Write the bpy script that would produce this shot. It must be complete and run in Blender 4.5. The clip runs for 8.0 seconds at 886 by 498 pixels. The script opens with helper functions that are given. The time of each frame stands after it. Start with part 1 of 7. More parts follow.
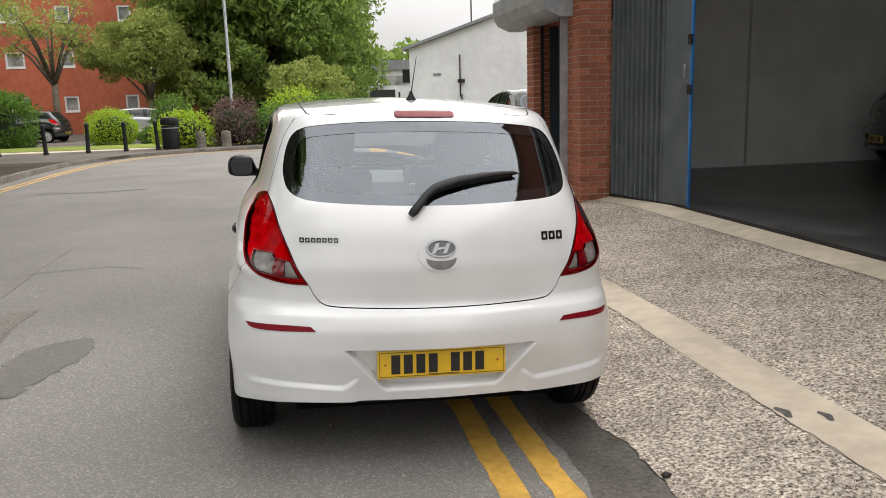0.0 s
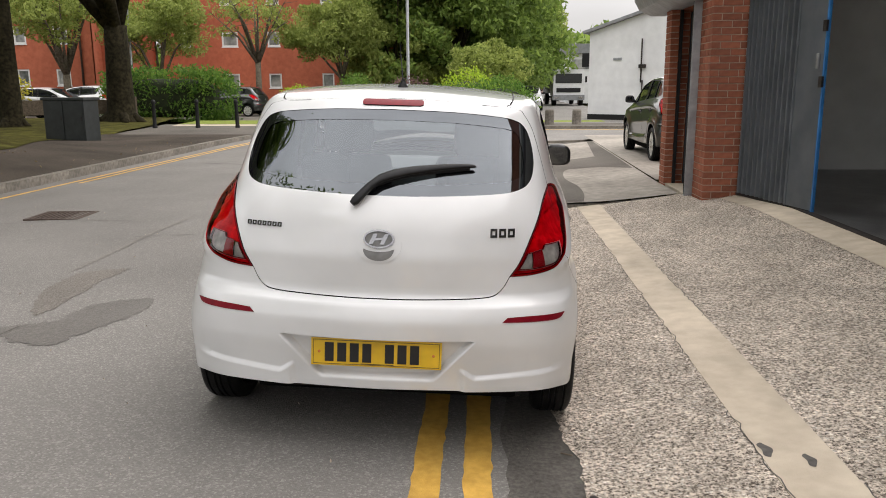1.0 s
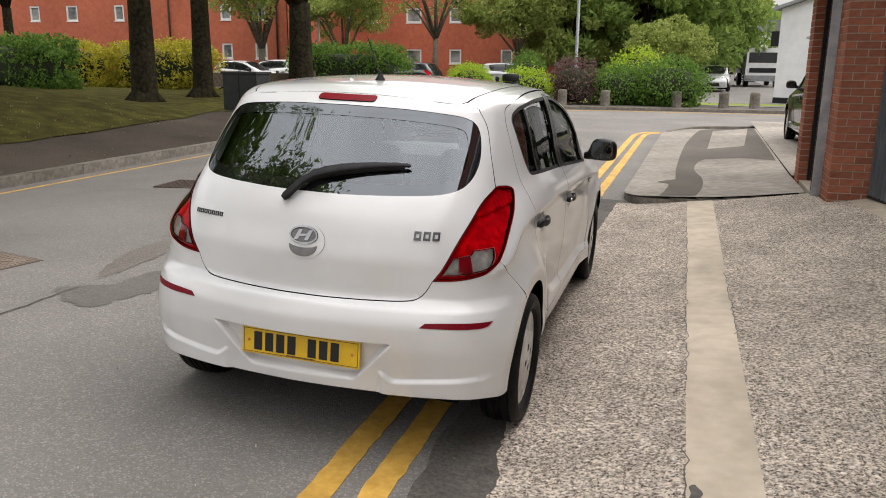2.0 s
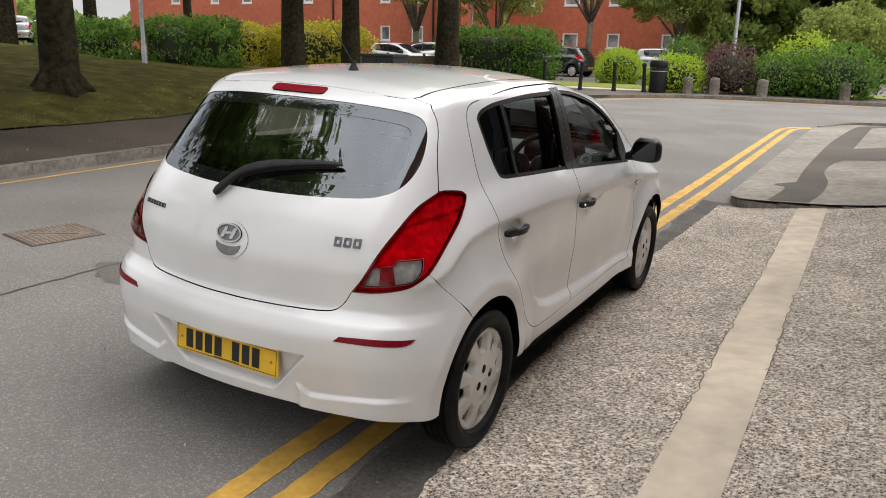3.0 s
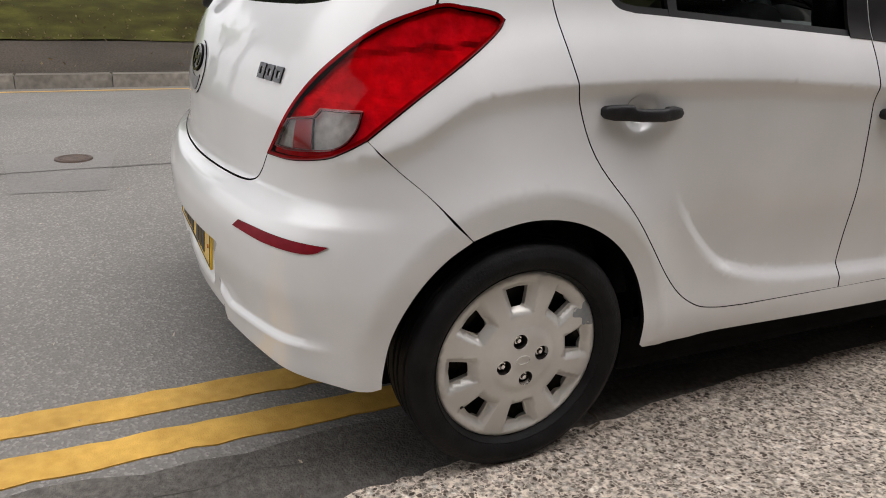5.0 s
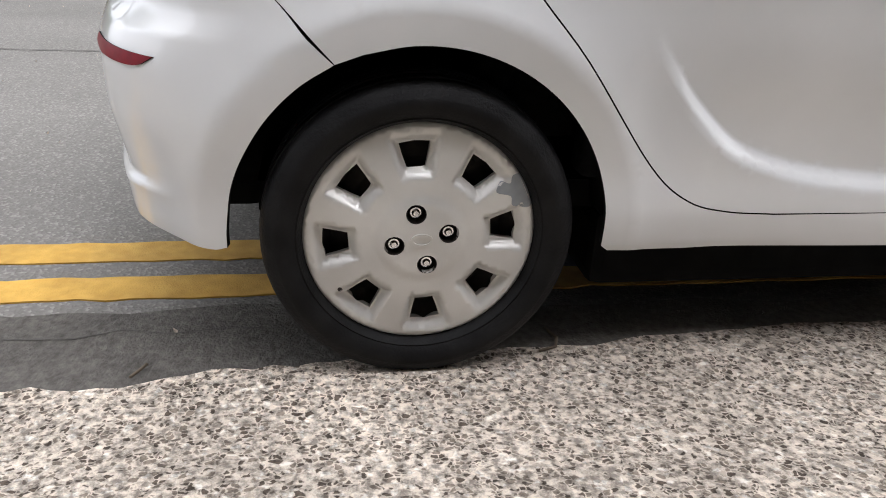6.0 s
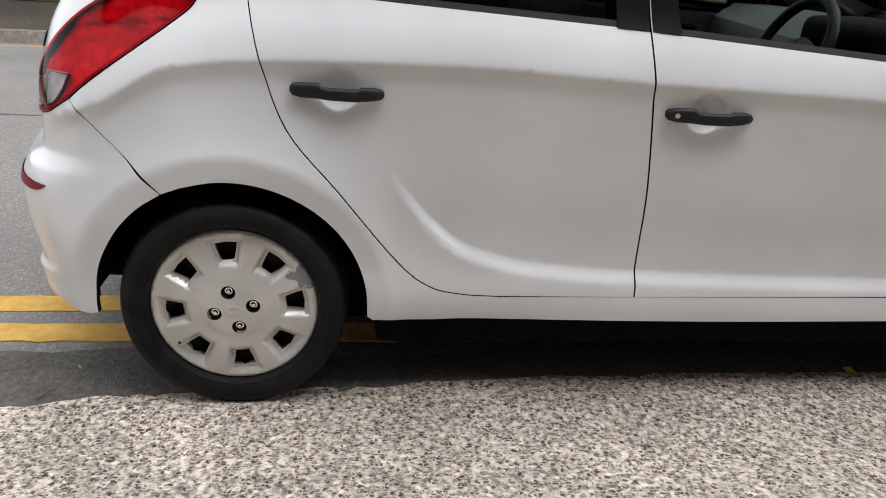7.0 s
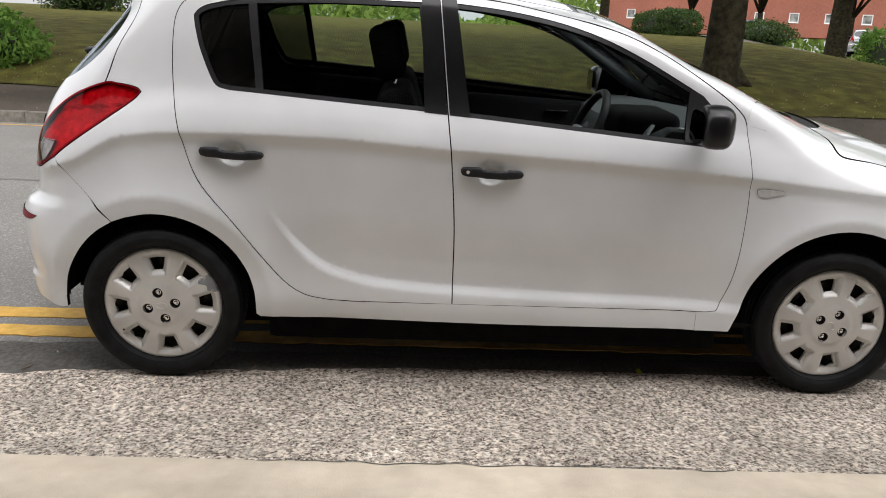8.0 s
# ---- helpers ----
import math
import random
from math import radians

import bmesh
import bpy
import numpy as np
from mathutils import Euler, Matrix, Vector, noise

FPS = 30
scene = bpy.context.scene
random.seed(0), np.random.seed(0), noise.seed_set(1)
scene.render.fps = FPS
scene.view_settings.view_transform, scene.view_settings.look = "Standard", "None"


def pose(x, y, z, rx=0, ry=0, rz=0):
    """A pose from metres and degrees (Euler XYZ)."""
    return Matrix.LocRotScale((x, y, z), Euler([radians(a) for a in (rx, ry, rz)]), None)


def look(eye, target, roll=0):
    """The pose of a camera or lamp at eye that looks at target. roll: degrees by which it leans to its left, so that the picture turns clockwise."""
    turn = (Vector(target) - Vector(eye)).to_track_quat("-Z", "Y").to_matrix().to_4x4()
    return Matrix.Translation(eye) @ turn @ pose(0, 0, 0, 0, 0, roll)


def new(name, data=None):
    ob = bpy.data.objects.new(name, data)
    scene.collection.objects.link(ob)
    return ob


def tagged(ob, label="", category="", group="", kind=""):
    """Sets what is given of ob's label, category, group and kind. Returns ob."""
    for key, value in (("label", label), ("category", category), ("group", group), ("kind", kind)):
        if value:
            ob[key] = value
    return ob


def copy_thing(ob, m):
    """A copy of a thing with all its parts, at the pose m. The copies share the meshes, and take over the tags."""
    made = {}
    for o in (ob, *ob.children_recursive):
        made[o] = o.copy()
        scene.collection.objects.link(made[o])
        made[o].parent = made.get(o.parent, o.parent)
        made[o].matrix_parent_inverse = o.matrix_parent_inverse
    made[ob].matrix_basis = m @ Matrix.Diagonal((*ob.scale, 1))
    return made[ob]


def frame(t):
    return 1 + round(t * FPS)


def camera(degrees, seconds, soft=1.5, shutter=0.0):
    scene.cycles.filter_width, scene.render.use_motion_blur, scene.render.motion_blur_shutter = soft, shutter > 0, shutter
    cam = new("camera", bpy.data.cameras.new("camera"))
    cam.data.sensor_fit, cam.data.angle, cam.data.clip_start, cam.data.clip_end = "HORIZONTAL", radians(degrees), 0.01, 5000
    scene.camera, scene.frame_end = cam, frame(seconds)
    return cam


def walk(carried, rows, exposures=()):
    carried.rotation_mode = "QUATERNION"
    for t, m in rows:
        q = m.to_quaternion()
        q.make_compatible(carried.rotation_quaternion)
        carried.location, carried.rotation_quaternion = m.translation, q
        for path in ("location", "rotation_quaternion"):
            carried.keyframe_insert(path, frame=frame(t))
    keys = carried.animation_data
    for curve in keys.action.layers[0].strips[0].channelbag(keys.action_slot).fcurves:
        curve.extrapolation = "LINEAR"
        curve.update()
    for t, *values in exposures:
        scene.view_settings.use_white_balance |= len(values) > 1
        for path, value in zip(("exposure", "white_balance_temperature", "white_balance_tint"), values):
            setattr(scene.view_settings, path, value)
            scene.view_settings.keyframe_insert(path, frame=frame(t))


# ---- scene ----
cam = camera(59.0, 8.0, 0.95)
PATH = [
    (0, (-0.519, -3.558, 1.467), (-0.157, -1.627, 1.094), -1.7),
    (0.5, (-0.041, -3.632, 1.469), (0.091, -1.673, 1.086), -1.0),
    (1, (0.451, -3.553, 1.475), (0.339, -1.598, 1.069), -0.3),
    (1.5, (0.973, -3.463, 1.516), (0.623, -1.542, 1.083), 0.2),
    (1.7, (1.149, -3.407, 1.532), (0.711, -1.507, 1.086), 0.3),
    (2.8, (2.017, -2.846, 1.611), (1.161, -1.107, 1.107), 1.1),
    (3, (2.088, -2.703, 1.599), (1.167, -1.002, 1.089), 1.2),
    (3.5, (2.235, -2.329, 1.579), (1.14, -0.744, 1.041), 1.4),
    (4, (2.307, -1.872, 1.471), (1.019, -0.455, 0.896), 1.5),
    (4.2, (2.291, -1.679, 1.391), (0.917, -0.351, 0.808), 1.5),
    (5.3, (2.214, -0.652, 0.992), (0.442, -0.038, 0.301), 2.4),
    (5.5, (2.173, -0.506, 0.914), (0.381, -0.009, 0.181), 2.6),
    (6, (2.151, -0.185, 0.808), (0.334, 0.125, 0.035), 2.7),
    (6.5, (2.31, 0.077, 1.01), (0.477, 0.31, 0.245), 2.4),
    (7, (2.718, 0.359, 1.172), (0.86, 0.539, 0.454), 2.6),
    (7.5, (3.14, 0.685, 1.257), (1.247, 0.813, 0.627), 2.7),
    (8, (3.593, 0.925, 1.271), (1.665, 0.999, 0.746), 2.5),
]
walk(cam, [(t, look(eye, target, roll)) for t, eye, target, roll in PATH], ((0.0, 0.96, 6700, 12), (1.5, 0.88, 6750, 14), (3.0, 0.85, 6650, 13), (4.0, 0.82, 6600, 13), (5.5, 1.15, 6560, 14), (6.0, 1.31, 6240, 13), (6.5, 1.31, 6150, 12), (7.2, 1.18, 6350, 12), (8.0, 1.12, 6450, 12)))

# ---- light ----
SUN_ELEVATION, SUN_TURN = 60.0, 48.0
world = bpy.data.worlds.new("sky")
scene.world = world
world.use_nodes = True
wn, wl = world.node_tree.nodes, world.node_tree.links
sky = wn.new("ShaderNodeTexSky")
sky.sky_type, sky.sun_disc = "NISHITA", False
sky.sun_elevation, sky.sun_rotation = radians(SUN_ELEVATION), radians(SUN_TURN)
sky.dust_density, sky.air_density, sky.ozone_density = 4.0, 1.0, 0.5
veil = wn.new("ShaderNodeHueSaturation")
veil.inputs["Saturation"].default_value = 0.22
wl.new(sky.outputs[0], veil.inputs["Color"])
coords, clouds, cloud_map, cover = (wn.new(n) for n in ("ShaderNodeTexCoord", "ShaderNodeTexNoise", "ShaderNodeMapRange", "ShaderNodeMixRGB"))
squash = wn.new("ShaderNodeMapping")
squash.inputs["Scale"].default_value = (1.0, 1.0, 3.0)
wl.new(coords.outputs["Generated"], squash.inputs["Vector"])
wl.new(squash.outputs[0], clouds.inputs["Vector"])
clouds.inputs["Scale"].default_value, clouds.inputs["Detail"].default_value = 2.2, 5.0
cloud_map.inputs["From Min"].default_value, cloud_map.inputs["From Max"].default_value = 0.3, 0.75
cloud_map.inputs["To Min"].default_value, cloud_map.inputs["To Max"].default_value = 0.35, 0.8
wl.new(clouds.outputs[0], cloud_map.inputs["Value"])
wl.new(cloud_map.outputs[0], cover.inputs["Fac"])
wl.new(veil.outputs[0], cover.inputs["Color1"])
cover.inputs["Color2"].default_value = (9.3, 9.5, 9.65, 1)
# an overcast sky is three times as bright overhead as at the horizon
height, rise, dome = (wn.new(n) for n in ("ShaderNodeSeparateXYZ", "ShaderNodeMapRange", "ShaderNodeMixRGB"))
wl.new(coords.outputs["Generated"], height.inputs[0])
wl.new(height.outputs["Z"], rise.inputs["Value"])
rise.inputs["From Min"].default_value, rise.inputs["From Max"].default_value = 0.0, 1.0
rise.inputs["To Min"].default_value, rise.inputs["To Max"].default_value = 0.40, 1.2
dome.blend_type, dome.inputs["Fac"].default_value = "MULTIPLY", 1.0
wl.new(cover.outputs[0], dome.inputs["Color1"])
wl.new(rise.outputs[0], dome.inputs["Color2"])
wl.new(dome.outputs[0], wn["Background"].inputs["Color"])
wn["Background"].inputs["Strength"].default_value = 0.14
sun = new("sun", bpy.data.lights.new("sun", "SUN"))
sun.data.energy, sun.data.angle, sun.data.color = 1.0, radians(160), (1.0, 0.97, 0.92)
sun.matrix_world = pose(0, 0, 30, 90 - SUN_ELEVATION, 0, 180 - SUN_TURN)


# ---- materials ----
def shader(name):
    m = bpy.data.materials.new(name)
    m.use_nodes = True
    return m, m.node_tree.nodes, m.node_tree.links, m.node_tree.nodes["Principled BSDF"]


def surface(name, dark, light, scale=6.0, rough=0.7, bump=0.0, bump_scale=60.0, metal=0.0, coat=0.0, stain=0.0, stain_scale=0.7, vary=0.0, spec=0.5):
    """A procedural surface: grain between two colours, wide stains, fine relief, variation from piece to piece."""
    m, n, l, p = shader(name)
    tex = n.new("ShaderNodeTexCoord")
    grain, ramp = n.new("ShaderNodeTexNoise"), n.new("ShaderNodeValToRGB")
    grain.inputs["Scale"].default_value, grain.inputs["Detail"].default_value = scale, 6.0
    l.new(tex.outputs["Object"], grain.inputs["Vector"])
    ramp.color_ramp.elements[0].position, ramp.color_ramp.elements[1].position = 0.32, 0.68
    ramp.color_ramp.elements[0].color, ramp.color_ramp.elements[1].color = (*dark, 1), (*light, 1)
    l.new(grain.outputs[0], ramp.inputs[0])
    colour = ramp.outputs[0]
    if stain:
        wide, wmap, mul = n.new("ShaderNodeTexNoise"), n.new("ShaderNodeMapRange"), n.new("ShaderNodeMixRGB")
        wide.inputs["Scale"].default_value, wide.inputs["Detail"].default_value = stain_scale, 4.0
        l.new(tex.outputs["Object"], wide.inputs["Vector"])
        wmap.inputs["From Min"].default_value, wmap.inputs["From Max"].default_value = 0.35, 0.65
        wmap.inputs["To Min"].default_value, wmap.inputs["To Max"].default_value = 1.0 - stain, 1.0 + 0.4 * stain
        l.new(wide.outputs[0], wmap.inputs[0])
        mul.blend_type, mul.inputs[0].default_value = "MULTIPLY", 1.0
        l.new(colour, mul.inputs[1])
        l.new(wmap.outputs[0], mul.inputs[2])
        colour = mul.outputs[0]
    if vary:
        info, vmap, mul = n.new("ShaderNodeObjectInfo"), n.new("ShaderNodeMapRange"), n.new("ShaderNodeMixRGB")
        l.new(info.outputs["Random"], vmap.inputs[0])
        vmap.inputs["To Min"].default_value, vmap.inputs["To Max"].default_value = 1.0 - vary, 1.0 + vary
        mul.blend_type, mul.inputs[0].default_value = "MULTIPLY", 1.0
        l.new(colour, mul.inputs[1])
        l.new(vmap.outputs[0], mul.inputs[2])
        colour = mul.outputs[0]
    l.new(colour, p.inputs["Base Color"])
    p.inputs["Roughness"].default_value, p.inputs["Metallic"].default_value = rough, metal
    p.inputs["Specular IOR Level"].default_value = spec
    p.inputs["Coat Weight"].default_value, p.inputs["Coat Roughness"].default_value = coat, 0.04
    if bump:
        fine, b = n.new("ShaderNodeTexNoise"), n.new("ShaderNodeBump")
        fine.inputs["Scale"].default_value, fine.inputs["Detail"].default_value = bump_scale, 4.0
        l.new(tex.outputs["Object"], fine.inputs["Vector"])
        b.inputs["Strength"].default_value, b.inputs["Distance"].default_value = bump, 0.01
        l.new(fine.outputs[0], b.inputs["Height"])
        l.new(b.outputs[0], p.inputs["Normal"])
    return m


def glass(name, tint, gloss=1.0, rough=0.0, sheen=(1, 1, 1)):
    """A thin pane: tinted, and mirroring by Fresnel's law."""
    m, n, l, p = shader(name)
    n.remove(p)
    clear, shine, mix, fres = n.new("ShaderNodeBsdfTransparent"), n.new("ShaderNodeBsdfGlossy"), n.new("ShaderNodeMixShader"), n.new("ShaderNodeFresnel")
    clear.inputs[0].default_value = (*tint, 1)
    shine.inputs["Color"].default_value = (*sheen, 1)
    shine.inputs["Roughness"].default_value = rough
    fres.inputs["IOR"].default_value = 1.45 * gloss
    l.new(fres.outputs[0], mix.inputs[0])
    l.new(clear.outputs[0], mix.inputs[1])
    l.new(shine.outputs[0], mix.inputs[2])
    l.new(mix.outputs[0], n["Material Output"].inputs[0])
    return m


def printed_glass(name, gloss, sheen):
    """Glass printed black on its inner face."""
    m, n, l, p = shader(name)
    n.remove(p)
    black, shine, mix, fres = n.new("ShaderNodeBsdfDiffuse"), n.new("ShaderNodeBsdfGlossy"), n.new("ShaderNodeMixShader"), n.new("ShaderNodeFresnel")
    black.inputs[0].default_value = (0.008, 0.008, 0.009, 1)
    shine.inputs["Color"].default_value = (*sheen, 1)
    shine.inputs["Roughness"].default_value = 0.0
    fres.inputs["IOR"].default_value = 1.45 * gloss
    l.new(fres.outputs[0], mix.inputs[0])
    l.new(black.outputs[0], mix.inputs[1])
    l.new(shine.outputs[0], mix.inputs[2])
    l.new(mix.outputs[0], n["Material Output"].inputs[0])
    return m


M = {
    "frit": printed_glass("black_glass_border", 1.42, (0.86, 0.93, 1.0)),
    "paint": surface("white_car_paint", (0.712, 0.721, 0.727), (0.762, 0.77, 0.777), 3, 0.32, coat=1.0, stain=0.05, stain_scale=1.5),
    "plastic": surface("black_plastic", (0.010, 0.010, 0.011), (0.017, 0.017, 0.019), 40, 0.5, 0.15, 400, spec=0.3),
    "gloss_black": surface("gloss_black_trim", (0.007, 0.007, 0.008), (0.010, 0.010, 0.011), 20, 0.3, coat=0.12, spec=0.3),
    # darker copy of far_red_brick; the far flats' dimness is put into its colour
    "dim_brick": surface("dimmed_red_brick", (0.30, 0.105, 0.07), (0.37, 0.14, 0.095), 5, 0.9, 0.3, 40, stain=0.15, stain_scale=0.25),
    # near-black: the deep shade of gaps and hollows is put into this colour
    "inner": surface("shade_black_lining", (0.003, 0.003, 0.003), (0.006, 0.006, 0.006), 20, 0.9, spec=0.1),
    "cloth": surface("charcoal_cloth", (0.008, 0.008, 0.009), (0.016, 0.016, 0.018), 60, 0.95, 0.3, 300, spec=0.15),
    "dash": surface("grey_dash_plastic", (0.03, 0.035, 0.037), (0.045, 0.05, 0.052), 50, 0.6, 0.2, 500),
    "rubber": surface("tyre_rubber", (0.0045, 0.0045, 0.005), (0.013, 0.013, 0.0135), 14, 0.55, 0.2, 180, spec=0.16, stain=0.3, stain_scale=6),
    "cover": surface("silver_wheel_cover", (0.60, 0.59, 0.565), (0.67, 0.66, 0.635), 5, 0.34, 0.03, 300, metal=0.3, stain=0.08, stain_scale=9),
    "steel": surface("dark_steel", (0.02, 0.018, 0.017), (0.06, 0.05, 0.045), 20, 0.6, 0.2, 90, metal=0.6),
    "chrome": surface("chrome", (0.72, 0.72, 0.73), (0.8, 0.8, 0.8), 8, 0.1, metal=1.0),
    "badge_chrome": surface("worn_chrome", (0.30, 0.30, 0.31), (0.46, 0.46, 0.47), 30, 0.14, metal=1.0),
    "grip_grey": surface("grey_plastic", (0.16, 0.16, 0.16), (0.22, 0.22, 0.22), 30, 0.5),
    "red": surface("red_lens", (0.26, 0.002, 0.008), (0.36, 0.004, 0.012), 6, 0.2, coat=0.6, stain=0.3, stain_scale=6),
    "dark_red": surface("dark_red_reflector", (0.16, 0.003, 0.011), (0.21, 0.005, 0.014), 60, 0.35, coat=0.0, spec=0.2),
    "lens": surface("clear_lens_over_chrome", (0.26, 0.25, 0.24), (0.5, 0.48, 0.46), 40, 0.14, 0.6, 70, metal=0.85, coat=1.0),
    "red_glass": glass("red_lens_glass", (0.88, 0.010, 0.030), 0.80),
    "rim_red": surface("red_lens_rim", (0.15, 0.003, 0.009), (0.20, 0.005, 0.012), 20, 0.25, coat=0.6),
    "clear_glass": glass("clear_lens_glass", (0.9, 0.89, 0.87), 1.05),
    "reflector": surface("lamp_reflector", (0.52, 0.52, 0.51), (0.74, 0.73, 0.72), 28, 0.4, 0.4, 60, stain=0.3, stain_scale=14),
    "amber": surface("amber_bulb", (0.55, 0.16, 0.03), (0.65, 0.22, 0.05), 10, 0.2, coat=1.0),
    "plate": surface("yellow_plate", (0.75, 0.46, 0.015), (0.82, 0.52, 0.02), 20, 0.35, coat=0.5, stain=0.12, stain_scale=8),
    "ink": surface("black_ink", (0.01, 0.01, 0.011), (0.016, 0.016, 0.016), 30, 0.5),
    "rear_glass": glass("tinted_rear_glass", (0.76, 0.82, 0.83), 1.42, sheen=(0.86, 0.93, 1.0)),
    "side_glass": glass("side_glass", (0.86, 0.90, 0.88), 0.80),
    "dark_glass": glass("dark_quarter_glass", (0.12, 0.13, 0.13), 1.1),
    "mirror": surface("mirror", (0.07, 0.075, 0.08), (0.09, 0.095, 0.1), 3, 0.02, metal=1.0),
    "lettering": surface("dulled_chrome", (0.09, 0.09, 0.093), (0.17, 0.17, 0.175), 60, 0.25, metal=1.0),
    "yellow": surface("yellow_road_paint", (0.56, 0.315, 0.05), (0.70, 0.42, 0.085), 25, 0.7, 0.3, 250, stain=0.25, stain_scale=3),
    "concrete": surface("smooth_concrete", (0.49, 0.42, 0.33), (0.60, 0.52, 0.415), 9, 0.9, 0.35, 160, stain=0.2, stain_scale=1.3, spec=0.2),
    "kerb": surface("kerb_concrete", (0.14, 0.128, 0.11), (0.25, 0.228, 0.195), 12, 0.9, 0.4, 120, stain=0.3, stain_scale=2.0, vary=0.12, spec=0.2),
    "pavement": surface("pale_pavement", (0.24, 0.22, 0.19), (0.34, 0.31, 0.27), 10, 0.9, 0.35, 160, stain=0.25, stain_scale=0.8, spec=0.2),
    "tarmac": surface("dark_tarmac", (0.105, 0.095, 0.083), (0.16, 0.145, 0.127), 60, 0.9, 0.5, 220, stain=0.25, stain_scale=0.5, spec=0.15),
    "brick": surface("red_brick", (0.27, 0.08, 0.042), (0.39, 0.13, 0.07), 14, 0.85, 0.5, 110, stain=0.2, stain_scale=4, vary=0.22),
    "mortar": surface("mortar", (0.42, 0.34, 0.27), (0.54, 0.45, 0.37), 30, 0.95, 0.5, 200),
    "shutter": surface("grey_shutter_paint", (0.185, 0.208, 0.235), (0.235, 0.258, 0.285), 5, 0.5, 0.05, 80, stain=0.15, stain_scale=1.5),
    "blue": surface("blue_paint", (0.02, 0.15, 0.42), (0.03, 0.2, 0.5), 10, 0.5, 0.1, 80, stain=0.2, stain_scale=5),
    "galvanised": surface("galvanised_steel", (0.30, 0.32, 0.34), (0.42, 0.44, 0.46), 14, 0.45, metal=0.5, stain=0.2, stain_scale=3),
    "grey_wall": surface("grey_painted_wall", (0.78, 0.80, 0.79), (0.84, 0.86, 0.85), 4, 0.8, 0.1, 60, stain=0.12, stain_scale=0.8),
    "white_wall": surface("white_painted_wall", (0.70, 0.71, 0.72), (0.78, 0.79, 0.8), 3, 0.8, 0.2, 40, stain=0.1, stain_scale=0.5),
    "dark_floor": surface("black_garage_floor", (0.05, 0.05, 0.053), (0.12, 0.12, 0.122), 5, 0.3, 0.2, 60, stain=0.5, stain_scale=1.2),
    "bark": surface("bark", (0.012, 0.010, 0.006), (0.042, 0.036, 0.020), 9, 0.95, 0.9, 22, stain=0.35, stain_scale=1.6, spec=0.1),
    "bark_pale": surface("pale_bark", (0.10, 0.085, 0.062), (0.20, 0.17, 0.13), 9, 0.95, 0.6, 30, stain=0.3, stain_scale=2.0, spec=0.1),
    "flat_brick": surface("far_red_brick", (0.44, 0.118, 0.062), (0.54, 0.155, 0.083), 5, 0.9, 0.3, 40, stain=0.15, stain_scale=0.25),
    "upvc": surface("white_window_frame", (0.72, 0.72, 0.71), (0.8, 0.8, 0.79), 5, 0.5),
    "pane": surface("far_window_glass", (0.10, 0.11, 0.11), (0.42, 0.42, 0.40), 1.6, 0.1, spec=0.8),
    "black_car": surface("black_car_paint", (0.01, 0.012, 0.011), (0.016, 0.018, 0.017), 3, 0.3, coat=1.0),
    "silver_car": surface("silver_car_paint", (0.42, 0.43, 0.44), (0.5, 0.51, 0.52), 3, 0.35, metal=0.4, coat=1.0),
    "blue_car": surface("blue_car_paint", (0.02, 0.03, 0.08), (0.03, 0.04, 0.1), 3, 0.3, coat=1.0),
    "car_window": surface("dark_car_window", (0.012, 0.014, 0.015), (0.02, 0.022, 0.024), 3, 0.05, spec=0.8),
    "post": surface("black_bollard_paint", (0.008, 0.008, 0.009), (0.016, 0.016, 0.017), 20, 0.5, stain=0.2, spec=0.2),
    "joint_grey": surface("grey_joint_strip", (0.44, 0.45, 0.44), (0.52, 0.53, 0.52), 6, 0.7),
    "cabinet": surface("green_grey_cabinet_paint", (0.013, 0.017, 0.017), (0.020, 0.025, 0.025), 8, 0.5, stain=0.25, stain_scale=2),
    "wood": surface("weathered_wood", (0.10, 0.075, 0.05), (0.19, 0.15, 0.11), 18, 0.9, 0.5, 60),
    "door_blue": surface("dark_blue_door", (0.018, 0.028, 0.04), (0.03, 0.042, 0.058), 6, 0.5),
    "roof_grey": surface("grey_roof_sheet", (0.2, 0.21, 0.22), (0.28, 0.29, 0.3), 4, 0.7),
}


def leaf_material(name, dark, light):
    """Foliage that lets some light through and varies from leaf to leaf."""
    m, n, l, p = shader(name)
    geo, ramp = n.new("ShaderNodeNewGeometry"), n.new("ShaderNodeValToRGB")
    ramp.color_ramp.elements[0].color, ramp.color_ramp.elements[1].color = (*dark, 1), (*light, 1)
    l.new(geo.outputs["Random Per Island"], ramp.inputs[0])
    l.new(ramp.outputs[0], p.inputs["Base Color"])
    p.inputs["Roughness"].default_value, p.inputs["Specular IOR Level"].default_value = 0.55, 0.25
    glow, mix = n.new("ShaderNodeBsdfTranslucent"), n.new("ShaderNodeMixShader")
    l.new(ramp.outputs[0], glow.inputs[0])
    mix.inputs[0].default_value = 0.52
    l.new(p.outputs[0], mix.inputs[1])
    l.new(glow.outputs[0], mix.inputs[2])
    l.new(mix.outputs[0], n["Material Output"].inputs[0])
    return m


M["leaf_dark"] = leaf_material("dark_tree_leaves", (0.10, 0.165, 0.036), (0.29, 0.40, 0.09))
M["leaf_mid"] = leaf_material("tree_leaves", (0.18, 0.235, 0.05), (0.42, 0.48, 0.14))
M["leaf_hedge"] = leaf_material("hedge_leaves", (0.05, 0.13, 0.02), (0.20, 0.33, 0.06))
# darker copy of the hedge leaves; dimness across the lawn put into colour
M["leaf_dimmed"] = leaf_material("dimmed_green_leaves", (0.022, 0.045, 0.012), (0.075, 0.12, 0.03))
M["leaf_lime"] = leaf_material("lime_green_leaves", (0.26, 0.40, 0.03), (0.47, 0.60, 0.065))
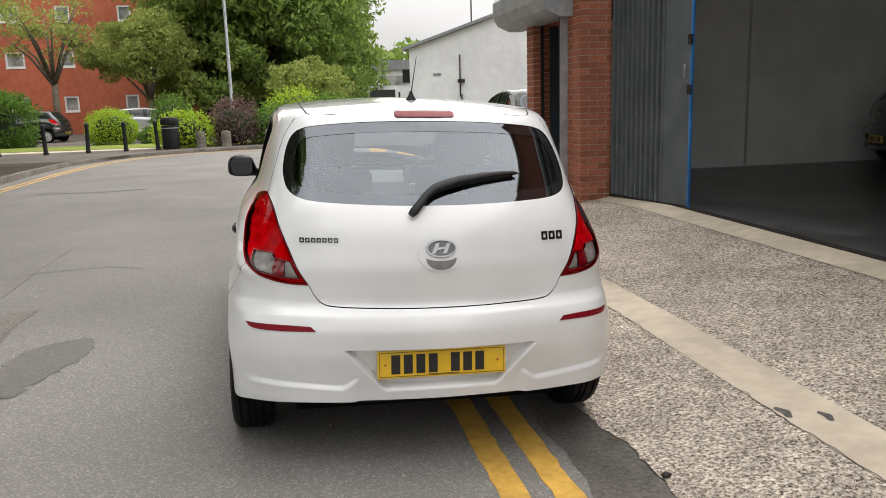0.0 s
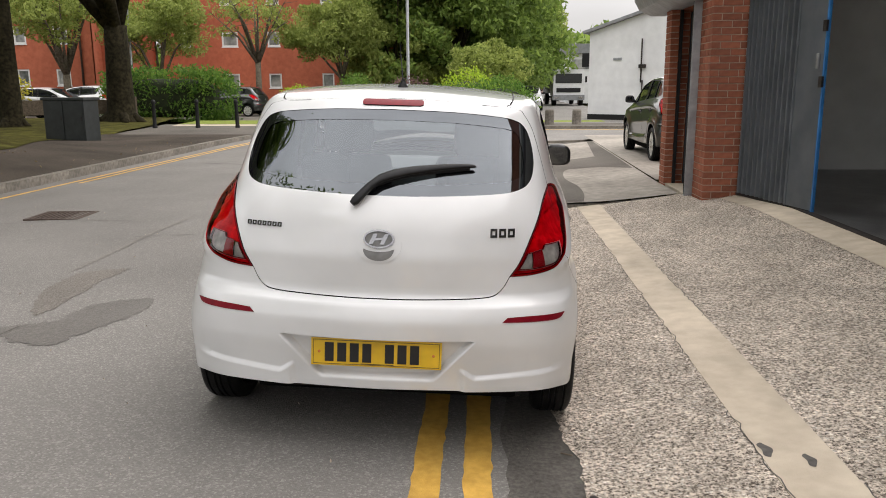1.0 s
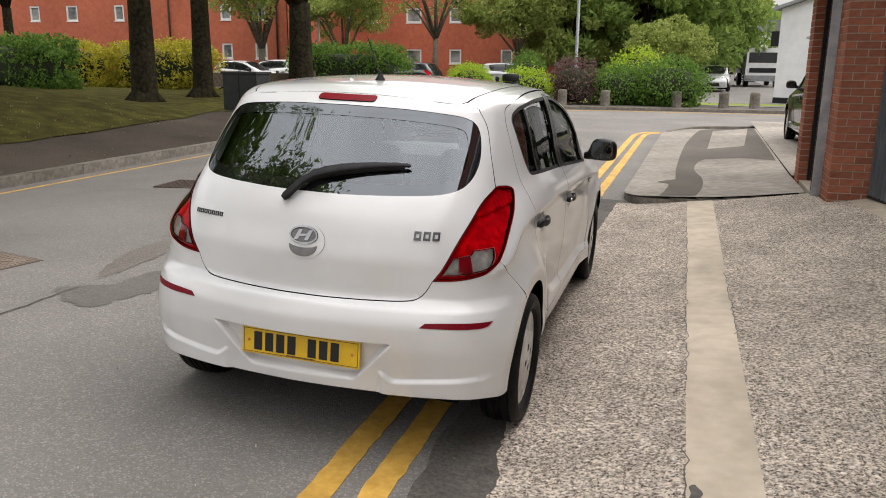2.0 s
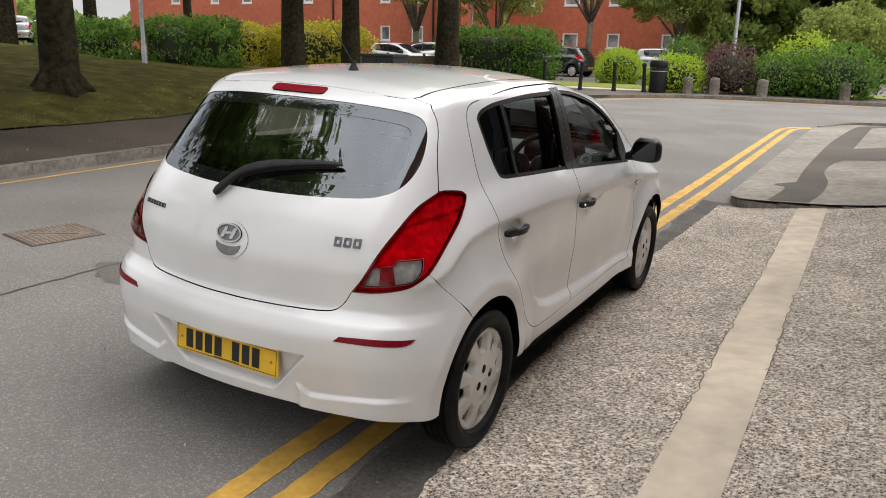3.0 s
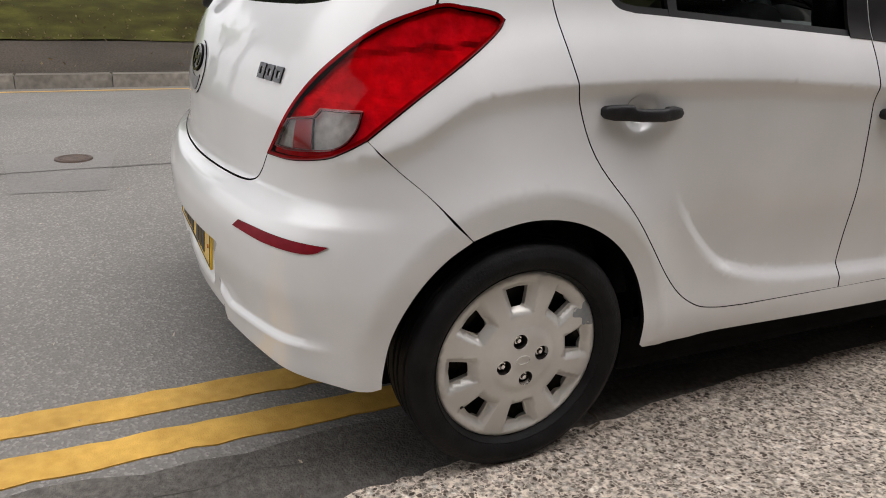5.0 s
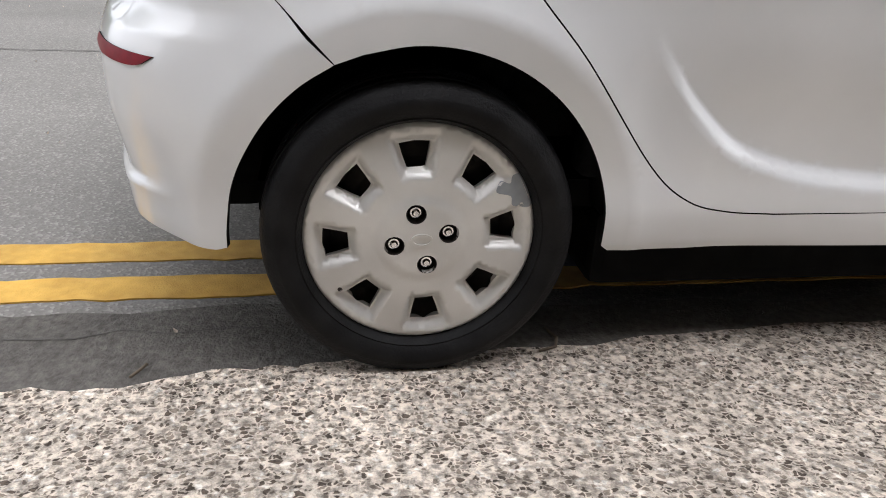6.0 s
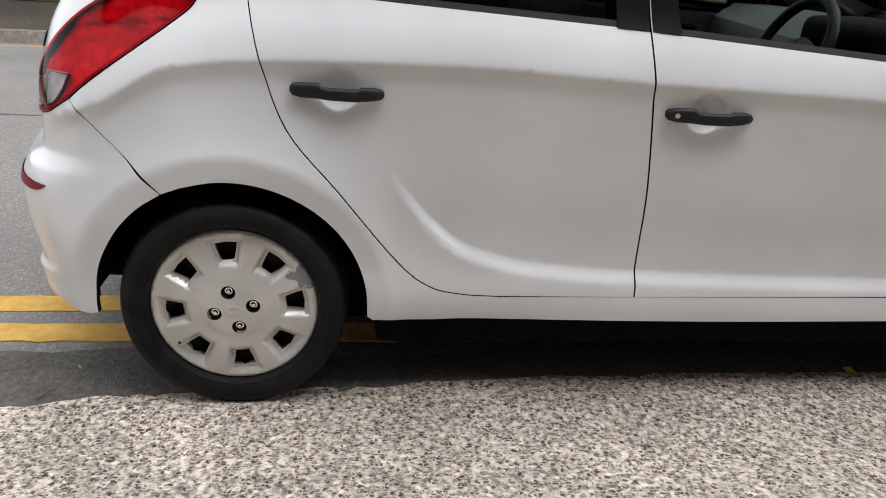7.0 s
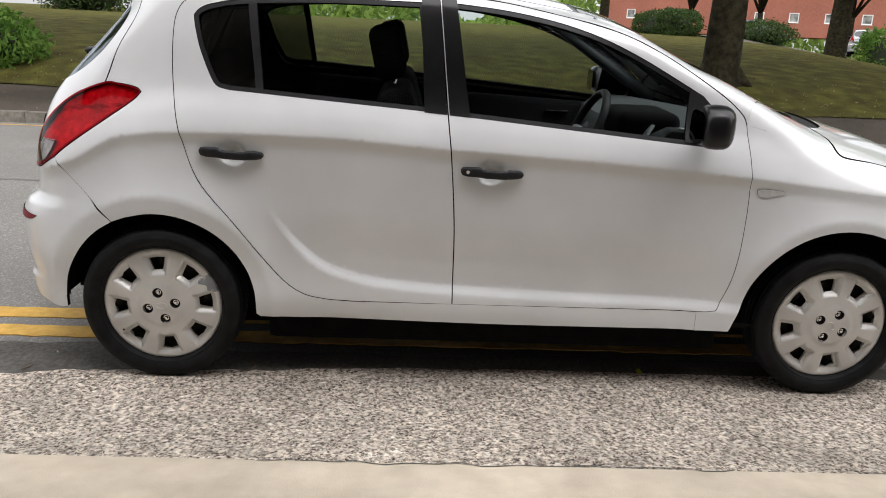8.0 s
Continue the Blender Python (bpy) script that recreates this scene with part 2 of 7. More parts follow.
M["leaf_yellow"] = leaf_material("yellow_green_leaves", (0.30, 0.30, 0.03), (0.62, 0.54, 0.07))
M["leaf_purple"] = leaf_material("purple_brown_leaves", (0.08, 0.05, 0.05), (0.24, 0.14, 0.13))
M["verge_grass"] = surface("mown_verge_grass", (0.14, 0.175, 0.04), (0.24, 0.285, 0.07), 8, 0.95, 0.6, 60, spec=0.05)
M["clear_plastic"] = surface("clear_lamp_plastic", (0.5, 0.5, 0.49), (0.68, 0.68, 0.67), 40, 0.15, coat=1.0)
M["leaf_dry"] = leaf_material("fallen_leaves", (0.12, 0.08, 0.04), (0.3, 0.24, 0.13))


def aggregate_material():
    """Exposed aggregate: pale and dark pebbles in a buff matrix."""
    m, n, l, p = shader("exposed_aggregate")
    tex, warp, mixv = n.new("ShaderNodeTexCoord"), n.new("ShaderNodeTexNoise"), n.new("ShaderNodeMixRGB")
    warp.inputs["Scale"].default_value = 60
    l.new(tex.outputs["Object"], warp.inputs["Vector"])
    mixv.inputs[0].default_value = 0.02
    l.new(tex.outputs["Object"], mixv.inputs[1])
    l.new(warp.outputs["Color"], mixv.inputs[2])
    cells, edge, ramp, grain = n.new("ShaderNodeTexVoronoi"), n.new("ShaderNodeTexVoronoi"), n.new("ShaderNodeValToRGB"), n.new("ShaderNodeTexNoise")
    for v in (cells, edge):
        v.inputs["Scale"].default_value = 84
        l.new(mixv.outputs[0], v.inputs["Vector"])
    edge.feature = "DISTANCE_TO_EDGE"
    split = n.new("ShaderNodeSeparateColor")
    l.new(cells.outputs["Color"], split.inputs[0])
    e = ramp.color_ramp.elements
    ramp.color_ramp.interpolation = "CONSTANT"
    e[0].position, e[0].color = 0.0, (0.120, 0.094, 0.074, 1)
    e[1].position, e[1].color = 0.20, (0.27, 0.222, 0.18, 1)
    for pos, c in ((0.50, (0.55, 0.472, 0.395, 1)), (0.66, (0.71, 0.625, 0.535, 1)), (0.90, (0.80, 0.745, 0.67, 1))):
        new_stop = e.new(pos)
        new_stop.color = c
    l.new(split.outputs[0], ramp.inputs[0])
    matrix, emap = n.new("ShaderNodeMixRGB"), n.new("ShaderNodeMapRange")
    emap.inputs["From Min"].default_value, emap.inputs["From Max"].default_value = 0.05, 0.17
    l.new(edge.outputs["Distance"], emap.inputs[0])
    l.new(emap.outputs[0], matrix.inputs[0])
    matrix.inputs[1].default_value = (0.66, 0.575, 0.485, 1)
    l.new(ramp.outputs[0], matrix.inputs[2])
    wide, wmap, mul = n.new("ShaderNodeTexNoise"), n.new("ShaderNodeMapRange"), n.new("ShaderNodeMixRGB")
    wide.inputs["Scale"].default_value, wide.inputs["Detail"].default_value, wide.inputs["Roughness"].default_value = 1.6, 9, 0.8
    l.new(tex.outputs["Object"], wide.inputs["Vector"])
    wmap.inputs["From Min"].default_value, wmap.inputs["From Max"].default_value = 0.35, 0.68
    wmap.inputs["To Min"].default_value, wmap.inputs["To Max"].default_value = 0.60, 1.13
    l.new(wide.outputs[0], wmap.inputs[0])
    mul.blend_type, mul.inputs[0].default_value = "MULTIPLY", 1.0
    l.new(matrix.outputs[0], mul.inputs[1])
    l.new(wmap.outputs[0], mul.inputs[2])
    # pits and clusters a few centimetres wide
    pits, pmap, pmul = n.new("ShaderNodeTexNoise"), n.new("ShaderNodeMapRange"), n.new("ShaderNodeMixRGB")
    pits.inputs["Scale"].default_value, pits.inputs["Detail"].default_value, pits.inputs["Roughness"].default_value = 58, 4, 0.65
    l.new(tex.outputs["Object"], pits.inputs["Vector"])
    pmap.inputs["From Min"].default_value, pmap.inputs["From Max"].default_value = 0.38, 0.58
    pmap.inputs["To Min"].default_value, pmap.inputs["To Max"].default_value = 0.46, 1.22
    l.new(pits.outputs[0], pmap.inputs[0])
    pmul.blend_type, pmul.inputs[0].default_value = "MULTIPLY", 1.0
    l.new(mul.outputs[0], pmul.inputs[1])
    l.new(pmap.outputs[0], pmul.inputs[2])
    l.new(pmul.outputs[0], p.inputs["Base Color"])
    p.inputs["Roughness"].default_value, p.inputs["Specular IOR Level"].default_value = 0.85, 0.15
    b, deep = n.new("ShaderNodeBump"), n.new("ShaderNodeBump")
    b.inputs["Strength"].default_value, b.inputs["Distance"].default_value = 0.6, 0.006
    l.new(emap.outputs[0], b.inputs["Height"])
    deep.inputs["Strength"].default_value, deep.inputs["Distance"].default_value = 0.7, 0.012
    l.new(pits.outputs[0], deep.inputs["Height"])
    l.new(deep.outputs[0], b.inputs["Normal"])
    l.new(b.outputs[0], p.inputs["Normal"])
    return m


def asphalt_material():
    """Worn asphalt: fine pale and dark chippings, wide wear, hairline cracks."""
    m, n, l, p = shader("worn_asphalt")
    tex = n.new("ShaderNodeTexCoord")
    chips, ramp = n.new("ShaderNodeTexVoronoi"), n.new("ShaderNodeValToRGB")
    chips.inputs["Scale"].default_value = 130
    l.new(tex.outputs["Object"], chips.inputs["Vector"])
    split = n.new("ShaderNodeSeparateColor")
    l.new(chips.outputs["Color"], split.inputs[0])
    l.new(split.outputs[0], ramp.inputs[0])
    e = ramp.color_ramp.elements
    e[0].color, e[1].color = (0.168, 0.160, 0.150, 1), (0.285, 0.272, 0.254, 1)
    mid = e.new(0.75)
    mid.color = (0.207, 0.198, 0.185, 1)
    wide, wmap, mul = n.new("ShaderNodeTexNoise"), n.new("ShaderNodeMapRange"), n.new("ShaderNodeMixRGB")
    wide.inputs["Scale"].default_value, wide.inputs["Detail"].default_value = 0.6, 7
    l.new(tex.outputs["Object"], wide.inputs["Vector"])
    wmap.inputs["From Min"].default_value, wmap.inputs["From Max"].default_value = 0.35, 0.65
    wmap.inputs["To Min"].default_value, wmap.inputs["To Max"].default_value = 0.88, 1.09
    l.new(wide.outputs[0], wmap.inputs[0])
    mul.blend_type, mul.inputs[0].default_value = "MULTIPLY", 1.0
    l.new(ramp.outputs[0], mul.inputs[1])
    l.new(wmap.outputs[0], mul.inputs[2])
    l.new(mul.outputs[0], p.inputs["Base Color"])
    p.inputs["Roughness"].default_value, p.inputs["Specular IOR Level"].default_value = 0.85, 0.12
    b = n.new("ShaderNodeBump")
    b.inputs["Strength"].default_value, b.inputs["Distance"].default_value = 0.4, 0.006
    l.new(chips.outputs["Distance"], b.inputs["Height"])
    l.new(b.outputs[0], p.inputs["Normal"])
    return m


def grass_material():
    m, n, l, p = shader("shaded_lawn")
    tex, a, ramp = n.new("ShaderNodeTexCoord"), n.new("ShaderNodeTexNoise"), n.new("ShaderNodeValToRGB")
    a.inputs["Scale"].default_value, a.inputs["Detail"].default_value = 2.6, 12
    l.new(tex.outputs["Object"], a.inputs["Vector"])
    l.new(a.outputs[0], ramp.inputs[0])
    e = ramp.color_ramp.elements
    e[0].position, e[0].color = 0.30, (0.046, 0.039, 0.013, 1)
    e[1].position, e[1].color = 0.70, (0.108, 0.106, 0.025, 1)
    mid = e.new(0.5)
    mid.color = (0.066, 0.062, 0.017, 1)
    l.new(ramp.outputs[0], p.inputs["Base Color"])
    p.inputs["Roughness"].default_value, p.inputs["Specular IOR Level"].default_value = 0.95, 0.05
    fine, b = n.new("ShaderNodeTexNoise"), n.new("ShaderNodeBump")
    fine.inputs["Scale"].default_value = 40
    l.new(tex.outputs["Object"], fine.inputs["Vector"])
    b.inputs["Strength"].default_value, b.inputs["Distance"].default_value = 0.8, 0.04
    l.new(fine.outputs[0], b.inputs["Height"])
    l.new(b.outputs[0], p.inputs["Normal"])
    return m


M["aggregate"], M["asphalt"], M["grass"] = aggregate_material(), asphalt_material(), grass_material()


# ---- mesh helpers ----
def part(name, bm, material, parent, label=""):
    """One mesh object under a thing or a part, from a bmesh or a ready mesh."""
    if isinstance(bm, bmesh.types.BMesh):
        me = bpy.data.meshes.new(name)
        bm.to_mesh(me)
        bm.free()
    else:
        me = bm
    if material and not me.materials:
        me.materials.append(material)
    ob = new(name, me)
    ob.parent = parent
    return tagged(ob, label)


def thing(name, label, category, m=None, group="", kind=""):
    ob = new(name)
    ob.empty_display_size = 0.1
    if m is not None:
        ob.matrix_world = m
    return tagged(ob, label, category, group, kind)


def single(name, bm, material, label, category, m=None, group="", kind=""):
    ob = tagged(part(name, bm, material, None), label, category, group, kind)
    if m is not None:
        ob.matrix_world = m
    return ob


def smooth(bm, angle=40):
    for f in bm.faces:
        f.smooth = True
    for e in bm.edges:
        if len(e.link_faces) == 2 and e.calc_face_angle(0) > radians(angle):
            e.smooth = False
    return bm


def box(bm, x0, y0, z0, x1, y1, z1, bevel=0.0, m=None):
    made = bmesh.ops.create_cube(bm, size=1.0)["verts"]
    t = Matrix.Translation(((x0 + x1) / 2, (y0 + y1) / 2, (z0 + z1) / 2)) @ Matrix.Diagonal((abs(x1 - x0), abs(y1 - y0), abs(z1 - z0), 1))
    bmesh.ops.transform(bm, matrix=(m @ t) if m is not None else t, verts=made)
    if bevel:
        es = list({e for v in made for e in v.link_edges})
        bmesh.ops.bevel(bm, geom=es, offset=bevel, segments=2, affect="EDGES", profile=0.7)
    return bm


def boxed(*a, **k):
    return box(bmesh.new(), *a, **k)


def lathe(profile, steps=48, axis="z", bm=None, m=None):
    """Turns (radius, height) points round an axis."""
    bm = bm or bmesh.new()
    rings = []
    for k in range(steps):
        a = 2 * math.pi * k / steps
        c, s = math.cos(a), math.sin(a)
        ring = []
        for r, h in profile:
            p = Vector((r * c, r * s, h)) if axis == "z" else Vector((h, r * c, r * s))
            ring.append(bm.verts.new(m @ p if m is not None else p))
        rings.append(ring)
    for k in range(steps):
        a, b = rings[k], rings[(k + 1) % steps]
        for i in range(len(profile) - 1):
            try:
                bm.faces.new((a[i], b[i], b[i + 1], a[i + 1]))
            except ValueError:
                pass
    bmesh.ops.remove_doubles(bm, verts=[v for r in rings for v in r], dist=1e-5)
    bmesh.ops.recalc_face_normals(bm, faces=bm.faces)
    return bm


def tube(bm, points, radii, sides=8, cap=True):
    """A tapered tube along points."""
    pts = [Vector(p) for p in points]
    rings, up = [], Vector((0.3, 0.2, 1)).normalized()
    for i, p in enumerate(pts):
        d = (pts[min(i + 1, len(pts) - 1)] - pts[max(i - 1, 0)]).normalized()
        a = d.cross(up)
        a = a.normalized() if a.length > 1e-4 else d.orthogonal().normalized()
        b = d.cross(a)
        r = radii[i] if isinstance(radii, (list, tuple)) else radii
        rings.append([bm.verts.new(p + r * (math.cos(q) * a + math.sin(q) * b)) for q in (2 * math.pi * k / sides for k in range(sides))])
    for r0, r1 in zip(rings, rings[1:]):
        for k in range(sides):
            bm.faces.new((r0[k], r0[(k + 1) % sides], r1[(k + 1) % sides], r1[k])).smooth = True
    if cap:
        bm.faces.new(rings[0][::-1])
        bm.faces.new(rings[-1])
    return bm


def spline(pts, n=6, closed=False):
    """Catmull-Rom through 2D or 3D points."""
    pts = [np.array(p, float) for p in pts]
    out = []
    m = len(pts)
    for i in range(m if closed else m - 1):
        p1, p2 = pts[i], pts[(i + 1) % m]
        p0 = pts[i - 1] if (i or closed) else 2 * p1 - p2
        p3 = pts[(i + 2) % m] if (i + 2 < m or closed) else 2 * p2 - p1
        for t in np.arange(n) / n:
            out.append(0.5 * (2 * p1 + (p2 - p0) * t + (2 * p0 - 5 * p1 + 4 * p2 - p3) * t**2 + (3 * p1 - p0 - 3 * p2 + p3) * t**3))
    if not closed:
        out.append(pts[-1])
    return out


def path(*runs):
    """A closed outline of smooth runs that meet in corners."""
    out = []
    for run in runs:
        s = spline(run) if len(run) > 2 else [np.array(p, float) for p in run]
        for p in s:
            if not out or np.linalg.norm(out[-1] - p) > 1e-5:
                out.append(p)
    if np.linalg.norm(out[0] - out[-1]) < 1e-5:
        out.pop()
    return np.array(out)


def mirrored(half):
    """A full outline from its right half, which begins and ends on the middle line."""
    half = np.array(half)
    left = half[::-1] * (-1, 1)
    keep = np.abs(left[:, 0]) > 1e-6
    return np.concatenate([half, left[keep]])


def evenly(poly, step):
    out = []
    for a, b in zip(poly, np.roll(poly, -1, 0)):
        k = max(1, int(np.ceil(np.linalg.norm(b - a) / step)))
        out += [a + (b - a) * i / k for i in range(k)]
    return np.array(out)


def within(pts, poly):
    """Which points lie in a polygon."""
    x, y = pts[:, 0], pts[:, 1]
    inside = np.zeros(len(pts), bool)
    for (x0, y0), (x1, y1) in zip(poly, np.roll(poly, -1, 0)):
        if y0 != y1:
            cross = (y0 > y) != (y1 > y)
            inside ^= cross & (x < (x1 - x0) * (y - y0) / (y1 - y0) + x0)
    return inside


def shrunk(poly, d):
    """The outline moved inwards by d (its turning sense does not matter)."""
    area = 0.5 * np.sum(poly[:, 0] * np.roll(poly[:, 1], -1) - np.roll(poly[:, 0], -1) * poly[:, 1])
    e = np.roll(poly, -1, 0) - poly
    nrm = np.stack([-e[:, 1], e[:, 0]], 1) * np.sign(area)
    nrm /= np.linalg.norm(nrm, axis=1, keepdims=True) + 1e-12
    v = nrm + np.roll(nrm, 1, 0)
    v /= np.maximum(np.sum(v * v, 1, keepdims=True) / 2, 0.4)
    return poly + d * v


def sheet(name, outline, place, step=0.03, holes=(), lip=0.0, flip=False, flat_normals=False, guides=None):
    """A mesh over a flat outline with holes. place maps (n, 2) points to places and normals; lip turns the edges in by that depth."""
    from mathutils.geometry import delaunay_2d_cdt

    rings = [evenly(np.array(outline, float), step)] + [evenly(np.array(h, float), step) for h in holes]
    lo, hi = rings[0].min(0), rings[0].max(0)
    gx, gy = np.meshgrid(np.arange(lo[0], hi[0], step), np.arange(lo[1], hi[1], step))
    gx[1::2] += step / 2
    grid = np.stack([gx.ravel(), gy.ravel()], 1)
    grid = grid[within(grid, rings[0])]
    for h in rings[1:]:
        grid = grid[~within(grid, h)]
    edge_pts = np.concatenate(rings)
    if len(grid):
        near = np.full(len(grid), 9e9)
        for k in range(0, len(edge_pts), 200):
            near = np.minimum(near, np.linalg.norm(grid[:, None] - edge_pts[None, k : k + 200], axis=2).min(1))
        grid = grid[near > 0.5 * step]
    extra = np.zeros((0, 2))
    if guides is not None:
        # rows of points along creases, so that they stay crisp
        extra = guides[within(guides, rings[0])]
        for h in rings[1:]:
            extra = extra[~within(extra, h)]
        if len(extra):
            near = np.full(len(extra), 9e9)
            for k in range(0, len(edge_pts), 200):
                near = np.minimum(near, np.linalg.norm(extra[:, None] - edge_pts[None, k : k + 200], axis=2).min(1))
            extra = extra[near > 0.35 * step]
        if len(extra) and len(grid):
            near = np.full(len(grid), 9e9)
            for k in range(0, len(extra), 200):
                near = np.minimum(near, np.linalg.norm(grid[:, None] - extra[None, k : k + 200], axis=2).min(1))
            grid = grid[near > 0.55 * step]
    pts = np.concatenate([edge_pts, extra, grid])
    edges, at = [], 0
    for r in rings:
        edges += [(at + i, at + (i + 1) % len(r)) for i in range(len(r))]
        at += len(r)
    verts, _, faces, *_ = delaunay_2d_cdt([Vector(p) for p in pts], edges, [], 0, 1e-6)
    flat = np.array([tuple(v) for v in verts])
    faces = np.array([f for f in faces if len(f) == 3])
    mid = flat[faces].mean(1)
    keep = within(mid, rings[0])
    for h in rings[1:]:
        keep &= ~within(mid, h)
    faces = faces[keep]
    a, b, c = (flat[faces[:, i]] for i in range(3))
    area = (b[:, 0] - a[:, 0]) * (c[:, 1] - a[:, 1]) - (b[:, 1] - a[:, 1]) * (c[:, 0] - a[:, 0])
    longest = np.maximum.reduce([np.linalg.norm(b - a, axis=1), np.linalg.norm(c - b, axis=1), np.linalg.norm(a - c, axis=1)])
    keep = np.abs(area) > 1e-4 * longest * longest
    faces, area = faces[keep], area[keep]
    faces[area < 0] = faces[area < 0][:, ::-1]
    p, n = place(flat)
    tri = p[faces]
    fn = np.cross(tri[:, 1] - tri[:, 0], tri[:, 2] - tri[:, 0])
    if np.sum(fn * n[faces].mean(1)) < 0:
        faces = faces[:, ::-1]
    polys, loops = [tuple(f) for f in faces.tolist()], [n[i] for f in faces for i in f]
    if lip:
        count = {}
        for f in polys:
            for a, b in zip(f, f[1:] + f[:1]):
                count[(a, b)] = True
        rim = [(a, b) for a, b in count if (b, a) not in count]
        back = {v: len(p) + i for i, v in enumerate(sorted({v for e in rim for v in e}))}
        p = np.concatenate([p, [p[v] - lip * n[v] for v in back]])
        for a, b in rim:
            polys.append((b, a, back[a], back[b]))
            w = np.cross(p[a] - p[b], p[back[a]] - p[a])
            w = w / (np.linalg.norm(w) + 1e-12)
            loops += [w] * 4
    loops = np.array(loops)
    if flip:
        p = p * (-1, 1, 1)
        loops = loops * (-1, 1, 1)
        out, k, fixed = [], 0, []
        for f in polys:
            out.append(f[::-1])
            fixed += list(loops[k : k + len(f)][::-1])
            k += len(f)
        polys, loops = out, np.array(fixed)
    me = bpy.data.meshes.new(name)
    me.from_pydata(p.tolist(), [], polys)
    me.polygons.foreach_set("material_index", [0] * len(faces) + [1] * (len(polys) - len(faces)))
    if not flat_normals:
        me.polygons.foreach_set("use_smooth", [True] * len(polys))
        me.normals_split_custom_set(loops.tolist())
    me.update()
    return me


# ---- the car's shape: its skin is where body() is zero (metres, from the rear axle's middle on the road) ----
def ss(a, b, v):
    t = np.clip((v - a) / (b - a), 0, 1)
    return t * t * (3 - 2 * t)
def smax(a, b, k):
    h = np.maximum(k - np.abs(a - b), 0) / k
    return np.maximum(a, b) + h * h * k / 4
def curve(v, ks, vs):
    """Smooth curve through knots (monotone cubic)."""
    ks, vs = np.asarray(ks, float), np.asarray(vs, float)
    h = np.diff(ks); d = np.diff(vs) / h
    m = np.zeros(len(ks)); m[0], m[-1] = d[0], d[-1]
    for i in range(1, len(ks) - 1):
        if d[i - 1] * d[i] > 0:
            w1, w2 = 2 * h[i] + h[i - 1], h[i] + 2 * h[i - 1]
            m[i] = (w1 + w2) / (w1 / d[i - 1] + w2 / d[i])
    v = np.clip(v, ks[0], ks[-1])
    i = np.clip(np.searchsorted(ks, v) - 1, 0, len(ks) - 2)
    t = (v - ks[i]) / h[i]
    return ((2*t**3 - 3*t*t + 1) * vs[i] + (t**3 - 2*t*t + t) * h[i] * m[i] + (3*t*t - 2*t**3) * vs[i+1] + (t**3 - t*t) * h[i] * m[i+1])
def shoulder(y):
    return curve(y, (-.6, -.287, -.135, 0, .105, .35, .576, 1.05, 1.65, 2.127, 2.7), (.72, .826, .908, .929, .936, .941, .938, .912, .884, .850, .80))
def ledge(y):
    return curve(y, (.30, .42, .5, .62, .8, 1.07, 2.0), (.80, .66, .562, .468, .421, .400, .376))
def width(y, z):
    u = z - shoulder(y)
    w = curve(u, (-.75, -.66, -.60, -.53, -.45, -.25, -.13, -.05, -.006, 0, .007, .06, .155, .35, .45, .56, .65),
              (.73, .775, .780, .777, .780, .796, .796, .7955, .8065, .8085, .807, .788, .743, .695, .662, .608, .55))
    w = w + .025 * ss(ledge(y) + .004, ledge(y) - .044, z) * ss(.38, .54, y) * ss(2.35, 2.0, y)
    for c in (0.0, 2.525):
        d = np.hypot(y - c, z - .30)
        w = w + sum(.015 * np.clip((.68 - d - o) / .27, 0, 1) ** 2.6 for o in (-.010, 0, .010))
    a = curve(z, (.3, .85, 1.05, 1.35, 1.45), (.02, .05, .11, .22, .25))
    w = w - a * np.maximum(.5 - y, 0) ** 2
    w = w - .16 * np.maximum(y - 2.55, 0) ** 2 - .03 * np.maximum(y - 1.6, 0) ** 2 * ss(.75, .95, z)
    for c, h in ((.275, .868), (1.19, .833)):
        w = w - .028 * ss(1.02, .40, np.hypot((y - c) / .052, (z - h) / .050)) 
    return w
def rear(x, z):
    y = curve(z, (.15, .22, .28, .34, .42, .50, .57, .635, .665, .69, .80, .90, .97, 1.03, 1.10, 1.35, 1.395, 1.43, 1.47),
              (-.50, -.585, -.615, -.625, -.645, -.662, -.665, -.645, -.612, -.598, -.598, -.578, -.553, -.518, -.462, -.242, -.205, -.15, 0))
    hw = .25 + .9 * (z - .36)
    y = y + .045 * ss(.511, .501, z) * ss(.325, .37, z) * ss(hw + .010, hw - .024, np.abs(x))
    c = curve(z, (.3, .6, .9, 1.07, 1.35), (.24, .26, .30, .30, .37))
    return y + c * x * x
def roof(x, y):
    v = y + (.5 - .42 * ss(1.3, 1.75, y) * ss(2.45, 2.0, y) - .3 * ss(1.95, 2.4, y) * ss(3.4, 2.5, y)) * x * x * ss(.9, 1.5, y)
    top = curve(v, (-.35, -.1, .1, .3, .6, 1.0, 1.4, 1.6, 2.0, 2.4, 2.52, 2.66, 2.9, 3.15, 3.35),
                (1.38, 1.447, 1.468, 1.480, 1.490, 1.485, 1.452, 1.418, 1.245, 1.072, 1.028, .988, .922, .835, .72))
    return top - .11 * x * x
def front(x, z):
    return curve(z, (.15, .25, .4, .55, .7, .85), (3.2, 3.29, 3.325, 3.33, 3.29, 3.15)) - .38 * x * x - .25 * np.abs(x) ** 6
def vane(x):
    """The height of the ledge low on the rear bumper."""
    return .352 + .07 * np.maximum(x - .42, 0) + .035 * ss(.40, .33, x)
